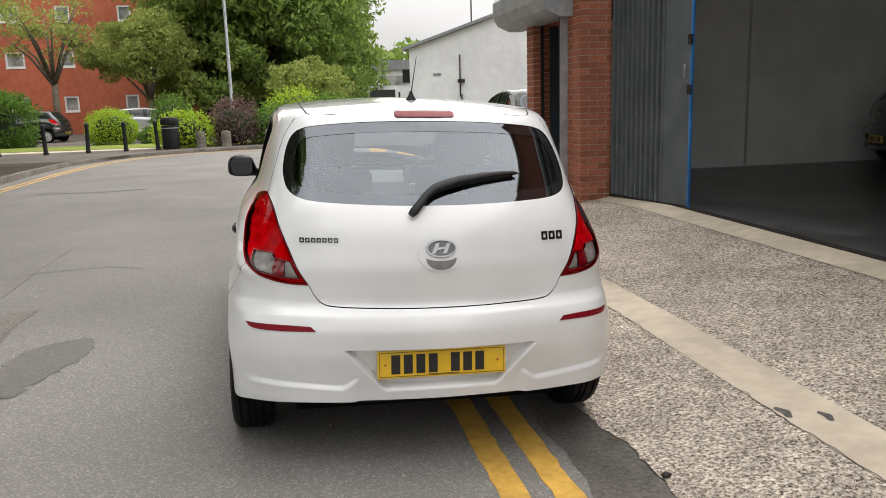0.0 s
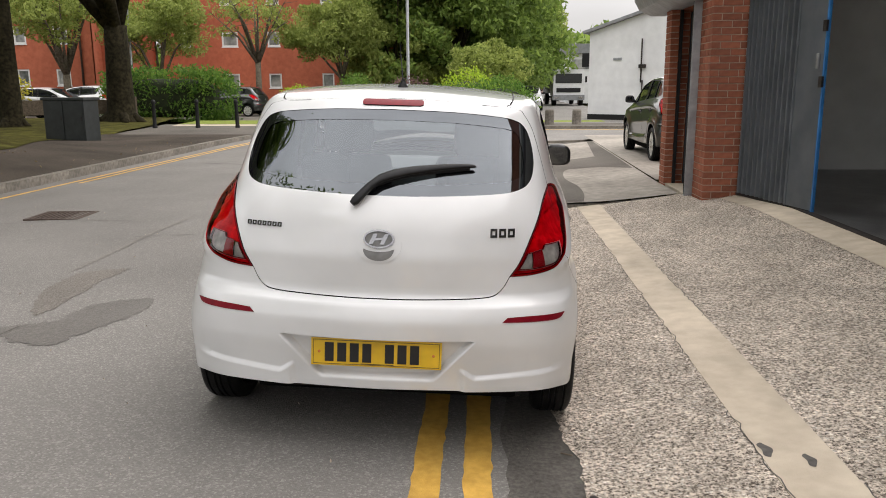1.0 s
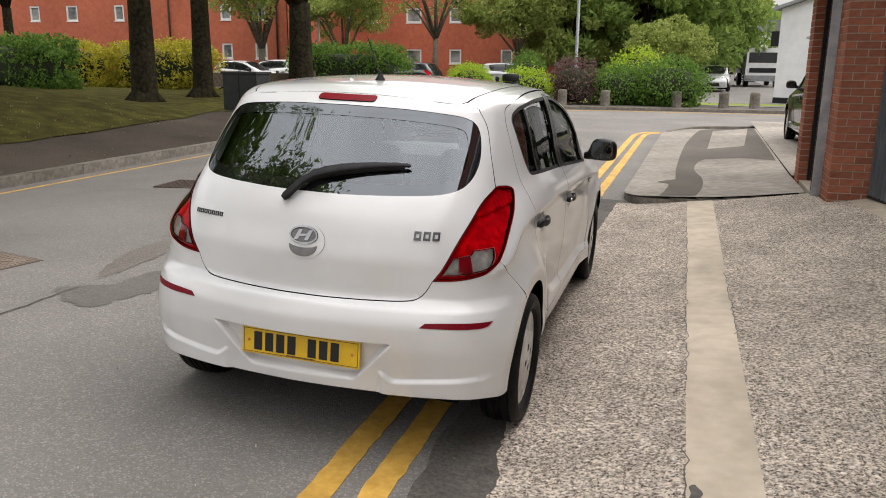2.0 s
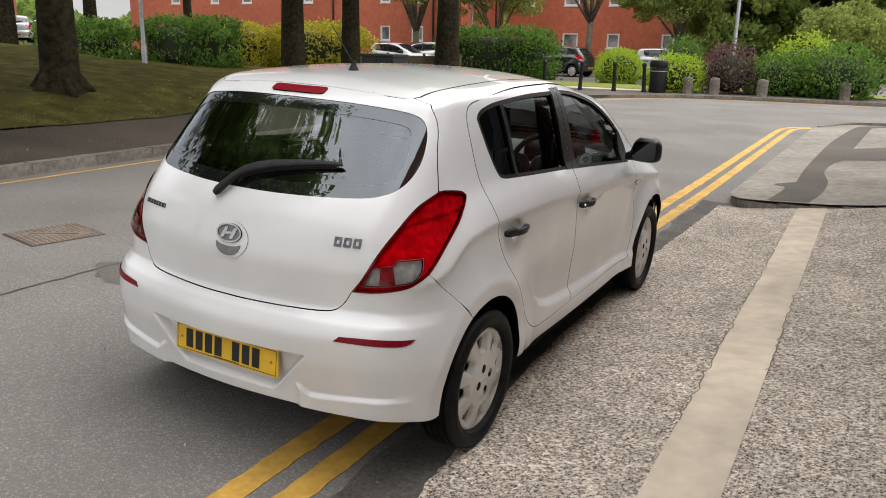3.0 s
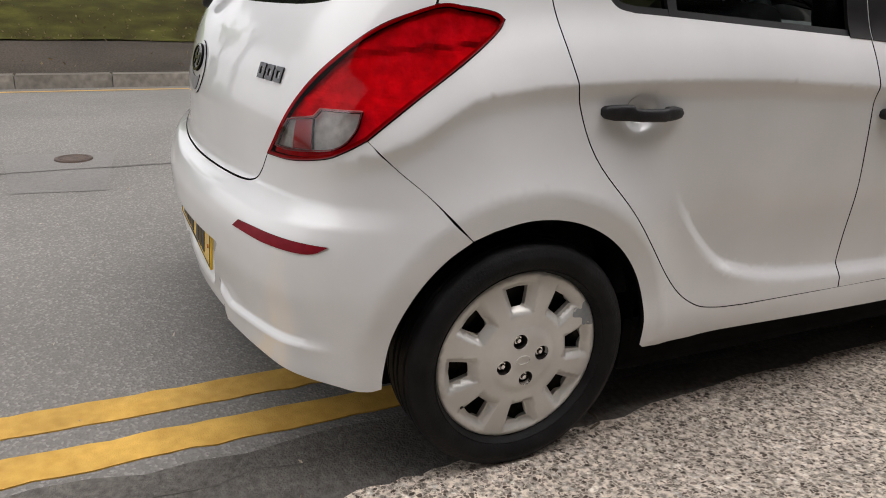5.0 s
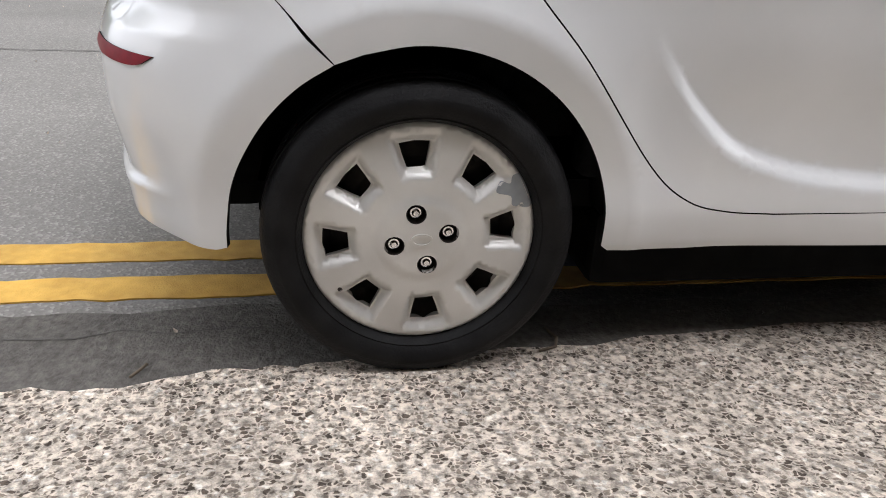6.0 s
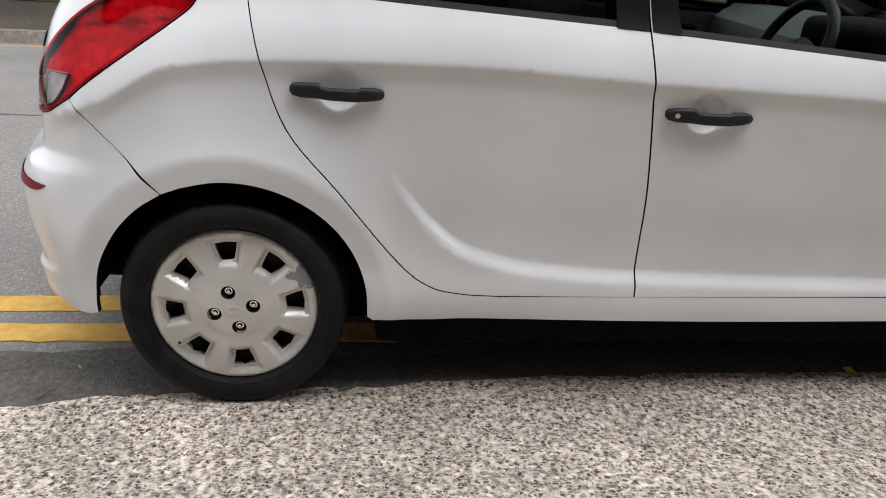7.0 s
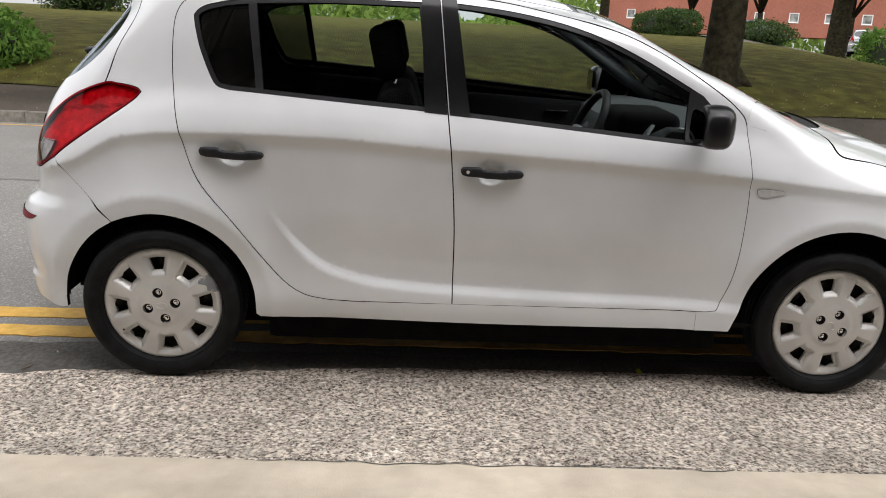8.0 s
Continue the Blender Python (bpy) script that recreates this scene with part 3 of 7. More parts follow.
def body(x, y, z):
    x = np.abs(x)
    k = curve(z, (.5, .9, 1.1, 1.4), (.17, .16, .12, .09))
    f = smax(x - width(y, z), rear(x, z) - y, k)
    f = smax(f, z - roof(x, y), .055 + .03 * ss(1.8, 2.4, y))
    f = f - .017 * ss(vane(x) + .010, vane(x) - .014, z) * ss(.322, .36, x) * ss(-.42, -.55, y)
    return smax(f, y - front(x, z), .2)
def normal(x, y, z, e=1e-4):
    g = np.stack([body(x + e, y, z) - body(x - e, y, z), body(x, y + e, z) - body(x, y - e, z), body(x, y, z + e) - body(x, y, z - e)], -1)
    return g / np.linalg.norm(g, axis=-1, keepdims=True)
def meet(o, d, lo, hi):
    """First crossing from outside to inside along o+t d. arrays."""
    o, d = np.broadcast_arrays(np.asarray(o, float), np.asarray(d, float))
    n = 50
    ts = np.linspace(lo, hi, n)
    best = np.full(o.shape[:-1], hi, float); prev = np.full(o.shape[:-1], lo, float); done = np.zeros(o.shape[:-1], bool)
    for t in ts:
        p = o + t * d
        inside = body(p[..., 0], p[..., 1], p[..., 2]) < 0
        hit = inside & ~done
        best = np.where(hit, t, best); prev = np.where(~inside & ~done, t, prev); done |= inside
    a, b = prev, best
    for _ in range(25):
        m = (a + b) / 2
        p = o + m[..., None] * d
        ins = body(p[..., 0], p[..., 1], p[..., 2]) < 0
        b = np.where(ins, m, b); a = np.where(ins, a, m)
    return o + b[..., None] * d, done


# ---- ground ----
def road_z(x, y):
    z = curve(x, (-6.65, -4.5, -2.85, -1.5, 0, 0.6, 1.1), (-0.03, 0.06, 0.085, 0.052, 0.0, -0.021, -0.04))
    return z * ss(20.0, 14.0, y)


def apron_z(x, y):
    return curve(x, (0.75, 0.95, 1.2, 1.55, 1.85, 2.9, 3.5, 4.2), (-0.027, -0.026, 0.0, 0.045, 0.075, 0.188, 0.275, 0.285))


def laid(height, lift=0.0):
    def place(p):
        e = 0.01
        z = height(p[:, 0], p[:, 1])
        n = np.stack([(height(p[:, 0] - e, p[:, 1]) - height(p[:, 0] + e, p[:, 1])) / (2 * e), (height(p[:, 0], p[:, 1] - e) - height(p[:, 0], p[:, 1] + e)) / (2 * e), 1 + 0 * z], 1)
        return np.stack([p[:, 0], p[:, 1], z + lift], 1), n / np.linalg.norm(n, axis=1, keepdims=True)
    return place


def level(z0):
    return lambda x, y: 0 * x + z0


def lay(name, outline, height, material, label, category, step=0.5, lift=0.0, lip=0.0, kind="structure", holes=()):
    me = sheet(name, np.array(outline, float), laid(height, lift), step, holes, lip)
    return tagged(part(name, me, material, None), label, category, "", kind)


KERB_R = [(0.80, 6.35), (0.84, 8.0), (0.92, 12.0), (1.0, 15.0), (1.5, 16.8), (3.0, 17.5), (6.0, 17.7), (40.0, 17.7)]
KERB_L = [(-6.65, -40), (-6.65, 17.0), (-6.45, 19.5), (-5.6, 21.9), (-4.0, 23.6), (-2.0, 24.25), (1.0, 24.5), (40.0, 24.5)]


def flat_ground(p):
    return np.stack([p[:, 0], p[:, 1], 0 * p[:, 0] - 0.2], 1), np.stack([0 * p[:, 0], 0 * p[:, 0], 0 * p[:, 0] + 1], 1)


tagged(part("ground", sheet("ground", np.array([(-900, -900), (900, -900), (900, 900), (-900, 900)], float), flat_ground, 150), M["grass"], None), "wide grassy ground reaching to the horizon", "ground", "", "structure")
road_line = np.array(KERB_L + KERB_R[::-1] + [(0.95, 5.9), (0.95, -40)], float)
lay("road", road_line, road_z, M["asphalt"], "worn grey asphalt road with a slight camber", "road", 0.6)
frayed = np.random.default_rng(3)
apron_edge = [(float(np.interp(y, (-12, -4, -2, -0.6, -0.35, 0, 0.4, 0.8, 1.2, 1.6, 2.5, 3.5, 5.9), (0.78, 0.77, 0.80, 0.83, 0.785, 0.76, 0.735, 0.695, 0.675, 0.65, 0.625, 0.67, 0.76))) + 0.004 * math.sin(y * 7.3) + 0.003 * math.sin(y * 19) + frayed.normal(0, 0.005), y) for y in np.arange(-12, 5.95, 0.04)]
lay("apron", [(1.53, -12), (1.53, 5.87), *apron_edge[::-1]], apron_z, M["aggregate"], "exposed aggregate forecourt apron sloping up from the road", "forecourt", 0.12, 0.006)
lay("strip", [(1.53, -12), (1.80, -12), (1.80, 5.87), (1.53, 5.87)], apron_z, M["concrete"], "smooth concrete channel strip in the forecourt", "forecourt", 0.2, 0.008)
lay("upper_apron", [(1.80, -12), (3.5, -12), (3.5, 4.3), (3.27, 5.46), (2.88, 5.5), (2.86, 6.1), (2.4, 5.99), (1.80, 5.87)], apron_z, M["aggregate"], "exposed aggregate forecourt in front of the garage", "forecourt", 0.2, 0.004)
side_z = lambda x, y: curve(x, (0.7, 1.2, 2.0, 3.0), (0.042, 0.072, 0.11, 0.19)) * ss(17.6, 15.0, y) + 0.012
lay("pavement", [(0.80, 6.35), (0.83, 6.15), (0.92, 6.0), (1.06, 5.92), (1.35, 5.88), (1.8, 5.88), (2.78, 6.12), (2.78, 7.6), (3.0, 17.5), (1.5, 16.8), (1.0, 15.0), (0.92, 12.0), (0.84, 8.0)], side_z, M["pavement"], "worn pale concrete pavement with patches", "pavement", 0.3)
trench = path([(1.62, 5.93), (1.70, 6.6), (1.71, 7.4), (1.62, 8.3), (1.68, 9.2), (1.80, 9.62)], [(1.80, 9.62), (2.26, 9.70), (2.55, 9.45), (2.77, 9.15)], [(2.77, 9.15), (2.80, 10.2), (2.86, 12.8), (2.93, 15.9)],
              [(2.93, 15.9), (2.5, 16.2), (2.0, 16.0), (1.75, 15.0), (1.55, 12.9), (1.46, 11.4), (1.40, 9.6), (1.37, 8.3)], [(1.37, 8.3), (1.38, 7.3)], [(1.38, 7.3), (1.16, 7.05), (1.30, 6.85), (1.27, 6.3), (1.22, 5.93)])
lay("tarmac_patch", trench, side_z, M["tarmac"], "dark branching tarmac trench patch in the pavement", "patch", 0.3, 0.004, holes=[[(1.86, 11.2), (2.48, 11.5), (2.80, 15.4), (2.06, 15.05)]])
lay("side_forecourt", [(2.78, 7.4), (14, 7.4), (14, 17.5), (3.0, 17.5)], level(0.19), M["pavement"], "pale concrete side forecourt", "forecourt", 1.0, 0.012)
lay("side_pavement", [(3.0, 17.0), (40, 17.0), (40, 17.6), (6.0, 17.6), (3.0, 17.42)], level(0.11), M["pavement"], "pavement along the side street", "pavement", 1.0, 0.0)
lay("far_pavement", [(-6.4, 19.8), (-5.4, 22.1), (-3.9, 23.75), (-2.0, 24.4), (1.0, 24.65), (40, 24.65), (40, 26.2), (1.0, 26.6), (-4.5, 26.4), (-12.0, 26.5), (-11.0, 19.8)], level(0.10), M["tarmac"], "dark tarmac pavement round the bend", "pavement", 0.8, 0.002)
def bank_z(x, y):
    """The ground on the far side of the road, rising from the kerb as a bank."""
    k = ss(18.0, 9.0, y + 0.25 * np.minimum(x + 15.0, 0))
    flat = np.where(x > -10.9, 0.10, 0.13 + 0.10 * ss(-11.0, -14.0, x) + 0.75 * ss(-14, -34, x) * ss(31, 17, y))
    bank = curve(x, (-60, -45, -20, -13, -10, -8.35, -6.82), (2.3, 1.9, 1.35, 1.0, 0.66, 0.30, 0.10))
    return flat * (1 - k) + bank * k


def lawn_z(x, y):
    return bank_z(x, y) + 0.015 + 0.02 * np.sin(0.9 * x) * np.sin(0.7 * y) * ss(-9.0, -12.0, x)


M["litter_tarmac"] = surface("brown_littered_tarmac", (0.05, 0.041, 0.033), (0.092, 0.077, 0.062), 50, 0.9, 0.5, 200, stain=0.35, stain_scale=0.6, spec=0.1)
lay("left_pavement", [(-6.82, -40), (-6.82, 17.0), (-6.4, 19.8), (-11.0, 19.8), (-10.9, 17.6), (-8.8, 11.4), (-8.4, 8.0), (-8.4, -40)], bank_z, M["litter_tarmac"], "brown-grey tarmac pavement strewn with leaf litter", "pavement", 0.5)
lawn_rim = [(-8.37 + 0.05 * math.sin(y * 1.3) + 0.03 * math.sin(y * 4.1), y) for y in np.arange(-40, 8.0, 0.4)]
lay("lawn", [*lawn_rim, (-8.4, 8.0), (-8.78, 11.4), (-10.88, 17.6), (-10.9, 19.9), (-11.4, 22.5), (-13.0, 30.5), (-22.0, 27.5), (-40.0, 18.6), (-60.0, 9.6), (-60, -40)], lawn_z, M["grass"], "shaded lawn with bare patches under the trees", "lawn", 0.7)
lay("footpath", [(-11.2, 25.0), (-4.2, 25.15), (-4.2, 26.0), (-11.4, 26.2)], level(0.108), M["concrete"], "pale concrete footpath behind the bollards", "pavement", 1.0)
lay("verge", [(-11.4, 26.22), (-4.2, 26.02), (5.0, 27.4), (5.0, 28.6), (-9.0, 29.4), (-11.8, 29.5)], level(0.12), M["verge_grass"], "strip of mown grass verge", "lawn", 1.0)
lay("car_park", [(-60, 10.5), (-40.0, 19.0), (-22.0, 28.5), (-13.0, 31.0), (-8.0, 29.6), (2.0, 29.2), (2.0, 49), (-60, 49)], lambda x, y: 0.06 + 0.85 * ss(-20, -36, x) * ss(34, 19, y) + 1.1 * ss(-32, -46, x) * ss(30, 18, y), M["tarmac"], "worn tarmac car park in front of the flats", "car park", 3.0)
lay("far_road", [(2.0, 24.5), (7.0, 24.5), (9.5, 140), (2.5, 140)], level(0.02), M["asphalt"], "far street leading away", "road", 3.0)
lay("yard", [(-4, 25.5), (2.0, 26.4), (2.0, 60), (-4, 60)], level(0.03), M["tarmac"], "yard behind the shrubs", "ground", 3.0)


# kerb stones
def kerbs(name, line, width, top, label, unit=0.9, foot=-0.25):
    """Separate kerb stones along a line; the stones lie to its left."""
    holder = thing(name, label, "kerb", kind="structure")
    line = np.array(line, float)
    seg = np.linalg.norm(np.diff(line, axis=0), axis=1)
    along = np.concatenate([[0], np.cumsum(seg)])
    stone = bmesh.new()
    box(stone, 0.004, 0.0, foot, 0.996, 1.0, 0.0)
    bmesh.ops.bevel(stone, geom=[e for e in stone.edges if all(v.co.z > -0.01 for v in e.verts)], offset=0.012, segments=2, affect="EDGES")
    me = bpy.data.meshes.new("kerb_stone")
    stone.to_mesh(me)
    stone.free()
    me.materials.append(M["kerb"])
    for k in range(int(along[-1] / unit)):
        a = np.array([np.interp(k * unit, along, line[:, i]) for i in (0, 1)])
        c = np.array([np.interp((k + 1) * unit, along, line[:, i]) for i in (0, 1)])
        d = c - a
        ob = part("kerb_stone", me, None, holder)
        ob.matrix_local = Matrix.Translation((a[0], a[1], top(*a) + random.uniform(-0.003, 0.003))) @ Matrix.Rotation(math.atan2(d[1], d[0]), 4, "Z") @ Matrix.Diagonal((float(np.linalg.norm(d)), width, 1, 1))
    return holder


def road_edge(x, y):
    return float(road_z(np.array([x]), np.array([y]))[0])


kerbs("left_kerb", [(-6.65, -14), (-6.65, 17.0), (-6.45, 19.5), (-5.6, 21.9), (-4.0, 23.6), (-2.0, 24.25), (1.0, 24.5), (14.0, 24.5)], 0.17, lambda x, y: 0.105, "row of weathered concrete kerb stones")
kerbs("right_kerb", [(6.0, 17.7), (3.0, 17.5), (1.5, 16.8), (1.0, 15.0), (0.92, 12.0), (0.84, 8.0), (0.80, 6.45)], 0.15, lambda x, y: 0.045 if y < 16 else 0.09, "low concrete kerb stones beside the double lines")
kerbs("corner_kerb", [(0.80, 6.42), (0.82, 6.2), (0.90, 6.02), (1.05, 5.90), (1.35, 5.86), (1.8, 5.86), (2.4, 5.98), (2.80, 6.08)], 0.13, lambda x, y: 0.052 + 0.055 * max(0, x - 1.0), "curved dark kerb edging at the dropped crossing", 0.3)


# yellow lines
def strip_line(run, w):
    """A closed band of width w along an open run of 2D points."""
    run = np.array(run, float)
    d = np.gradient(run, axis=0)
    n = np.stack([-d[:, 1], d[:, 0]], 1)
    n /= np.linalg.norm(n, axis=1, keepdims=True)
    return np.concatenate([run + n * w / 2, (run - n * w / 2)[::-1]])


def ragged(run, width, seed):
    """A painted band with slightly worn edges."""
    rng = np.random.default_rng(seed)
    pts = np.array(spline(run, 10), float)
    s = np.concatenate([[0], np.cumsum(np.linalg.norm(np.diff(pts, axis=0), axis=1))])
    t = np.arange(0, s[-1], 0.06)
    pts = np.stack([np.interp(t, s, pts[:, i]) for i in (0, 1)], 1)
    band = strip_line(pts, width)
    return band + rng.normal(0, 0.0035, band.shape)


for k, x in enumerate((0.228, 0.428)):
    run = [(x, -12.0), (x, -3.0), (x - 0.01, 0.0), (x - 0.02, 3.0), (x + 0.02, 5.0), (x + 0.07, 7.5), (x + 0.12, 12.0), (x + 0.16, 14.8), (x + 0.27, 15.55), (x + 0.46 - 0.04 * k, 15.95 - 0.13 * k), (x + 0.70 - 0.15 * k, 16.1 - 0.15 * k)]
    lay("yellow_line", ragged(run, 0.112, k), road_z, M["yellow"], "worn double yellow line beside the kerb", "road marking", 0.25, 0.004, 0.006)
lay("yellow_line", ragged([(-6.28, -14), (-6.3, 0.0), (-6.25, 8.0), (-6.15, 14.0), (-6.05, 17.5), (-5.75, 20.0), (-4.9, 22.2), (-3.6, 23.4), (-1.8, 23.85), (1.0, 24.1), (14, 24.1)], 0.09, 5), road_z, M["yellow"], "thin worn yellow line along the far kerb", "road marking", 0.3, 0.004)
lay("yellow_line", ragged([(-6.02, 8.5), (-5.95, 14.0), (-5.85, 17.3), (-5.55, 19.8), (-4.75, 21.9), (-3.5, 23.1), (-1.8, 23.62), (1.0, 23.85), (14, 23.9)], 0.08, 6), road_z, M["yellow"], "thin worn yellow line along the far kerb", "road marking", 0.3, 0.004)

# drain grates, patches and cracks in the road
M["iron"] = surface("rusty_iron", (0.045, 0.030, 0.024), (0.085, 0.055, 0.04), 20, 0.7, 0.3, 120)
M["damp"] = surface("dark_asphalt_patch", (0.10, 0.093, 0.085), (0.15, 0.14, 0.127), 60, 0.75, 0.4, 200, stain=0.2)


def grate(x, y, turn, w=0.62, d=0.5):
    g = thing("drain_grate", "rusty iron drain grate set in the road", "drain", pose(x, y, road_edge(x, y) + 0.006, 0, 0, turn), "drain grates")
    b = bmesh.new()
    for x0, y0, x1, y1 in ((-w / 2, -d / 2, w / 2, -d / 2 + 0.04), (-w / 2, d / 2 - 0.04, w / 2, d / 2), (-w / 2, -d / 2 + 0.04, -w / 2 + 0.04, d / 2 - 0.04), (w / 2 - 0.04, -d / 2 + 0.04, w / 2, d / 2 - 0.04)):
        box(b, x0, y0, -0.02, x1, y1, 0.006, 0.003)
    part("frame", b, M["iron"], g)
    # near-black slab painted as the shade below the bars
    part("pit", boxed(-w / 2 + 0.03, -d / 2 + 0.03, -0.02, w / 2 - 0.03, d / 2 - 0.03, -0.004), M["inner"], g)
    bar = bpy.data.meshes.new("bar")
    boxed(-0.013, -d / 2 + 0.04, -0.012, 0.013, d / 2 - 0.04, 0.004, 0.003).to_mesh(bar)
    bar.materials.append(M["iron"])
    for k in range(9):
        part("bar", bar, None, g).location = (-w / 2 + 0.07 + k * (w - 0.14) / 8, 0, 0)
    return g


grate(-4.35, 4.95, 4, 0.60, 0.58)
M["plate_iron"] = surface("worn_iron_plate", (0.19, 0.148, 0.115), (0.27, 0.215, 0.17), 25, 0.6, 0.4, 150, stain=0.25, stain_scale=5)
lid = thing("access_cover", "square studded iron access cover in the road", "drain", pose(-3.43, 1.08, road_edge(-3.43, 1.08) + 0.004, 0, 0, -13) @ Matrix.Diagonal((0.86, 0.86, 1, 1)))
part("cover_frame", boxed(-0.325, -0.325, -0.03, 0.325, 0.325, 0.001, 0.002), M["iron"], lid)
plate_b = boxed(-0.305, -0.305, -0.02, 0.305, 0.305, 0.005, 0.003)
part("cover_plate", plate_b, M["plate_iron"], lid)
b = bmesh.new()
for i in range(13):
    for k in range(13):
        u, v = -0.28 + 0.0467 * i, -0.28 + 0.0467 * k
        if abs(u - v) > 0.05 or abs(u) > 0.2:
            tw = 0.6 if (i + k) % 2 else -0.6
            b.faces.new([b.verts.new((u + 0.018 * math.cos(a) * math.cos(tw) - 0.010 * math.sin(a) * math.sin(tw), v + 0.018 * math.cos(a) * math.sin(tw) + 0.010 * math.sin(a) * math.cos(tw), 0.0062)) for a in np.linspace(0, 2 * math.pi, 7)[:-1]])
tagged(part("cover_dimples", b, M["iron"], lid, "dark worn dimples"), kind="stuff")
part("lifting_bar", boxed(-0.22, -0.012, 0.004, 0.22, 0.012, 0.011, 0.004, m=Matrix.Rotation(radians(45), 4, "Z")), M["plate_iron"], lid)
cover = thing("access_cover", "round iron access cover in the road", "drain", pose(-2.61, -0.93, road_edge(-2.61, -0.93) + 0.006))
part("lid", lathe([(0.0001, 0.004), (0.07, 0.004), (0.075, 0.0), (0.085, 0.005), (0.10, 0.004), (0.105, -0.01)], 28), M["iron"], cover)
torn = np.random.default_rng(8)


def torn_ring(ring, rough=0.012):
    p = np.array(spline(ring, 12, True))
    return p + torn.normal(0, rough, p.shape)


M["rough_patch"] = surface("rough_worn_asphalt", (0.10, 0.09, 0.08), (0.22, 0.20, 0.175), 70, 0.85, 0.8, 120, stain=0.2)
lay("road_patch", torn_ring([(-2.45, 0.72), (-2.3, 0.86), (-2.18, 0.95), (-2.2, 1.08), (-2.13, 1.33), (-1.85, 1.51), (-1.77, 1.17), (-1.91, 0.73), (-1.98, 0.50), (-2.2, 0.53)]), road_z, M["damp"], "dark irregular patch in the asphalt", "patch", 0.1, 0.003)
lay("road_patch", torn_ring([(-2.37, 1.01), (-2.62, 1.5), (-2.69, 2.04), (-2.55, 2.25), (-2.37, 2.31), (-2.39, 1.95), (-2.37, 1.53)]), road_z, M["rough_patch"], "rough worn patch in the asphalt", "patch", 0.1, 0.0025)
M["old_repair"] = surface("weathered_asphalt_repair", (0.155, 0.148, 0.14), (0.20, 0.19, 0.178), 60, 0.8, 0.4, 200, stain=0.15)
lay("repair_patch", [(-2.80, -1.30), (-1.95, -1.22), (-1.90, -0.80), (-2.74, -0.70)], road_z, M["old_repair"], "square asphalt repair", "patch", 0.2, 0.0025)
# dirty gutter tone with the car's soft shade put into the colour
M["dirt_shade"] = surface("gutter_dirt_shade", (0.075, 0.068, 0.060), (0.15, 0.138, 0.122), 55, 0.9, 0.7, 150, stain=0.35, stain_scale=2.5)
gut = np.arange(-12, 6.2, 0.12)
lay("gutter_stain", [(0.545 + 0.02 * math.sin(2.3 * y) + 0.012 * math.sin(7.1 * y) + torn.normal(0, 0.008), y) for y in gut] + [(0.90, y) for y in gut[::-6]], road_z, M["dirt_shade"], "dirty band with painted car shade along the gutter beside the apron", "stain", 0.12, 0.0026)
lay("threshold_strip", [(3.20, -12), (3.49, -12), (3.49, 4.3), (3.27, 5.38), (3.08, 5.38), (3.17, 4.4)], apron_z, M["concrete"], "smooth concrete edge along the garage doorway", "forecourt", 0.2, 0.009)
M["pale_line"] = surface("pale_worn_seam", (0.14, 0.13, 0.118), (0.21, 0.197, 0.178), 40, 0.85, 0.4, 200)
lay("seam", torn_ring([(-2.79, 2.33), (-2.81, 3.15), (-2.85, 3.75), (-2.82, 4.86), (-2.78, 4.86), (-2.80, 3.75), (-2.77, 3.15), (-2.75, 2.33)], 0.004), road_z, M["pale_line"], "pale worn seam in the asphalt", "crack", 0.1, 0.0022)
rng = np.random.default_rng(4)
M["dark_spot"] = surface("oil_stain", (0.05, 0.045, 0.04), (0.10, 0.09, 0.08), 30, 0.7)


def crack(points, width=0.008, height=road_z, lift=0.0045):
    pts = np.array(spline(points, 10), float)
    pts = pts + rng.normal(0, 0.006, pts.shape)
    lay("crack", strip_line(pts, width), height, M["dark_spot"], "thin dark crack", "crack", 0.1, lift)


crack([(-2.38, -4.0), (-2.36, -1.5), (-2.37, 0.0), (-2.35, 0.8)], 0.013)
crack([(-4.98, 11.27), (-3.93, 10.84), (-3.07, 10.9)], 0.07)
crack([(-5.4, 4.2), (-4.2, 4.6), (-3.3, 4.5)], 0.012)
crack([(0.66, -1.3), (0.63, -0.6), (0.60, 0.6), (0.62, 1.6)], 0.003)
crack([(-2.9, 3.6), (-2.3, 3.8), (-1.9, 3.7)], 0.012)
for y0, y1, x in ((-5.0, -3.2, 1.53), (-1.9, -0.2, 1.53), (0.5, 1.9, 1.53), (2.3, 4.4, 1.53), (-2.4, -0.9, 1.80), (1.2, 2.6, 1.80)):
    crack([(x, y0), (x + 0.004, 0.7 * y0 + 0.3 * y1), (x - 0.003, 0.3 * y0 + 0.7 * y1), (x, y1)], 0.005, apron_z, 0.0095)
crack([(0.95, 4.1), (1.2, 4.2), (1.53, 4.15)], 0.005, apron_z, 0.008)
for cx, cy, r in ((1.56, -0.60, 0.035), (1.69, -0.71, 0.03)):
    lay("stain", spline([(cx + r * (1 + 0.4 * math.sin(3 * a + cx)) * 0.6 * math.cos(a), cy + r * 1.8 * math.sin(a)) for a in np.linspace(0, 6.28, 9)[:-1]], 4, True), apron_z, M["dark_spot"], "small dark stain on the concrete", "stain", 0.03, 0.0098)


def on_side(p):
    q, _ = meet(np.stack([np.full(len(p), 1.1), p[:, 0], p[:, 1]], 1), (-1.0, 0, 0), 0, 1.0)
    return q, normal(*q.T)


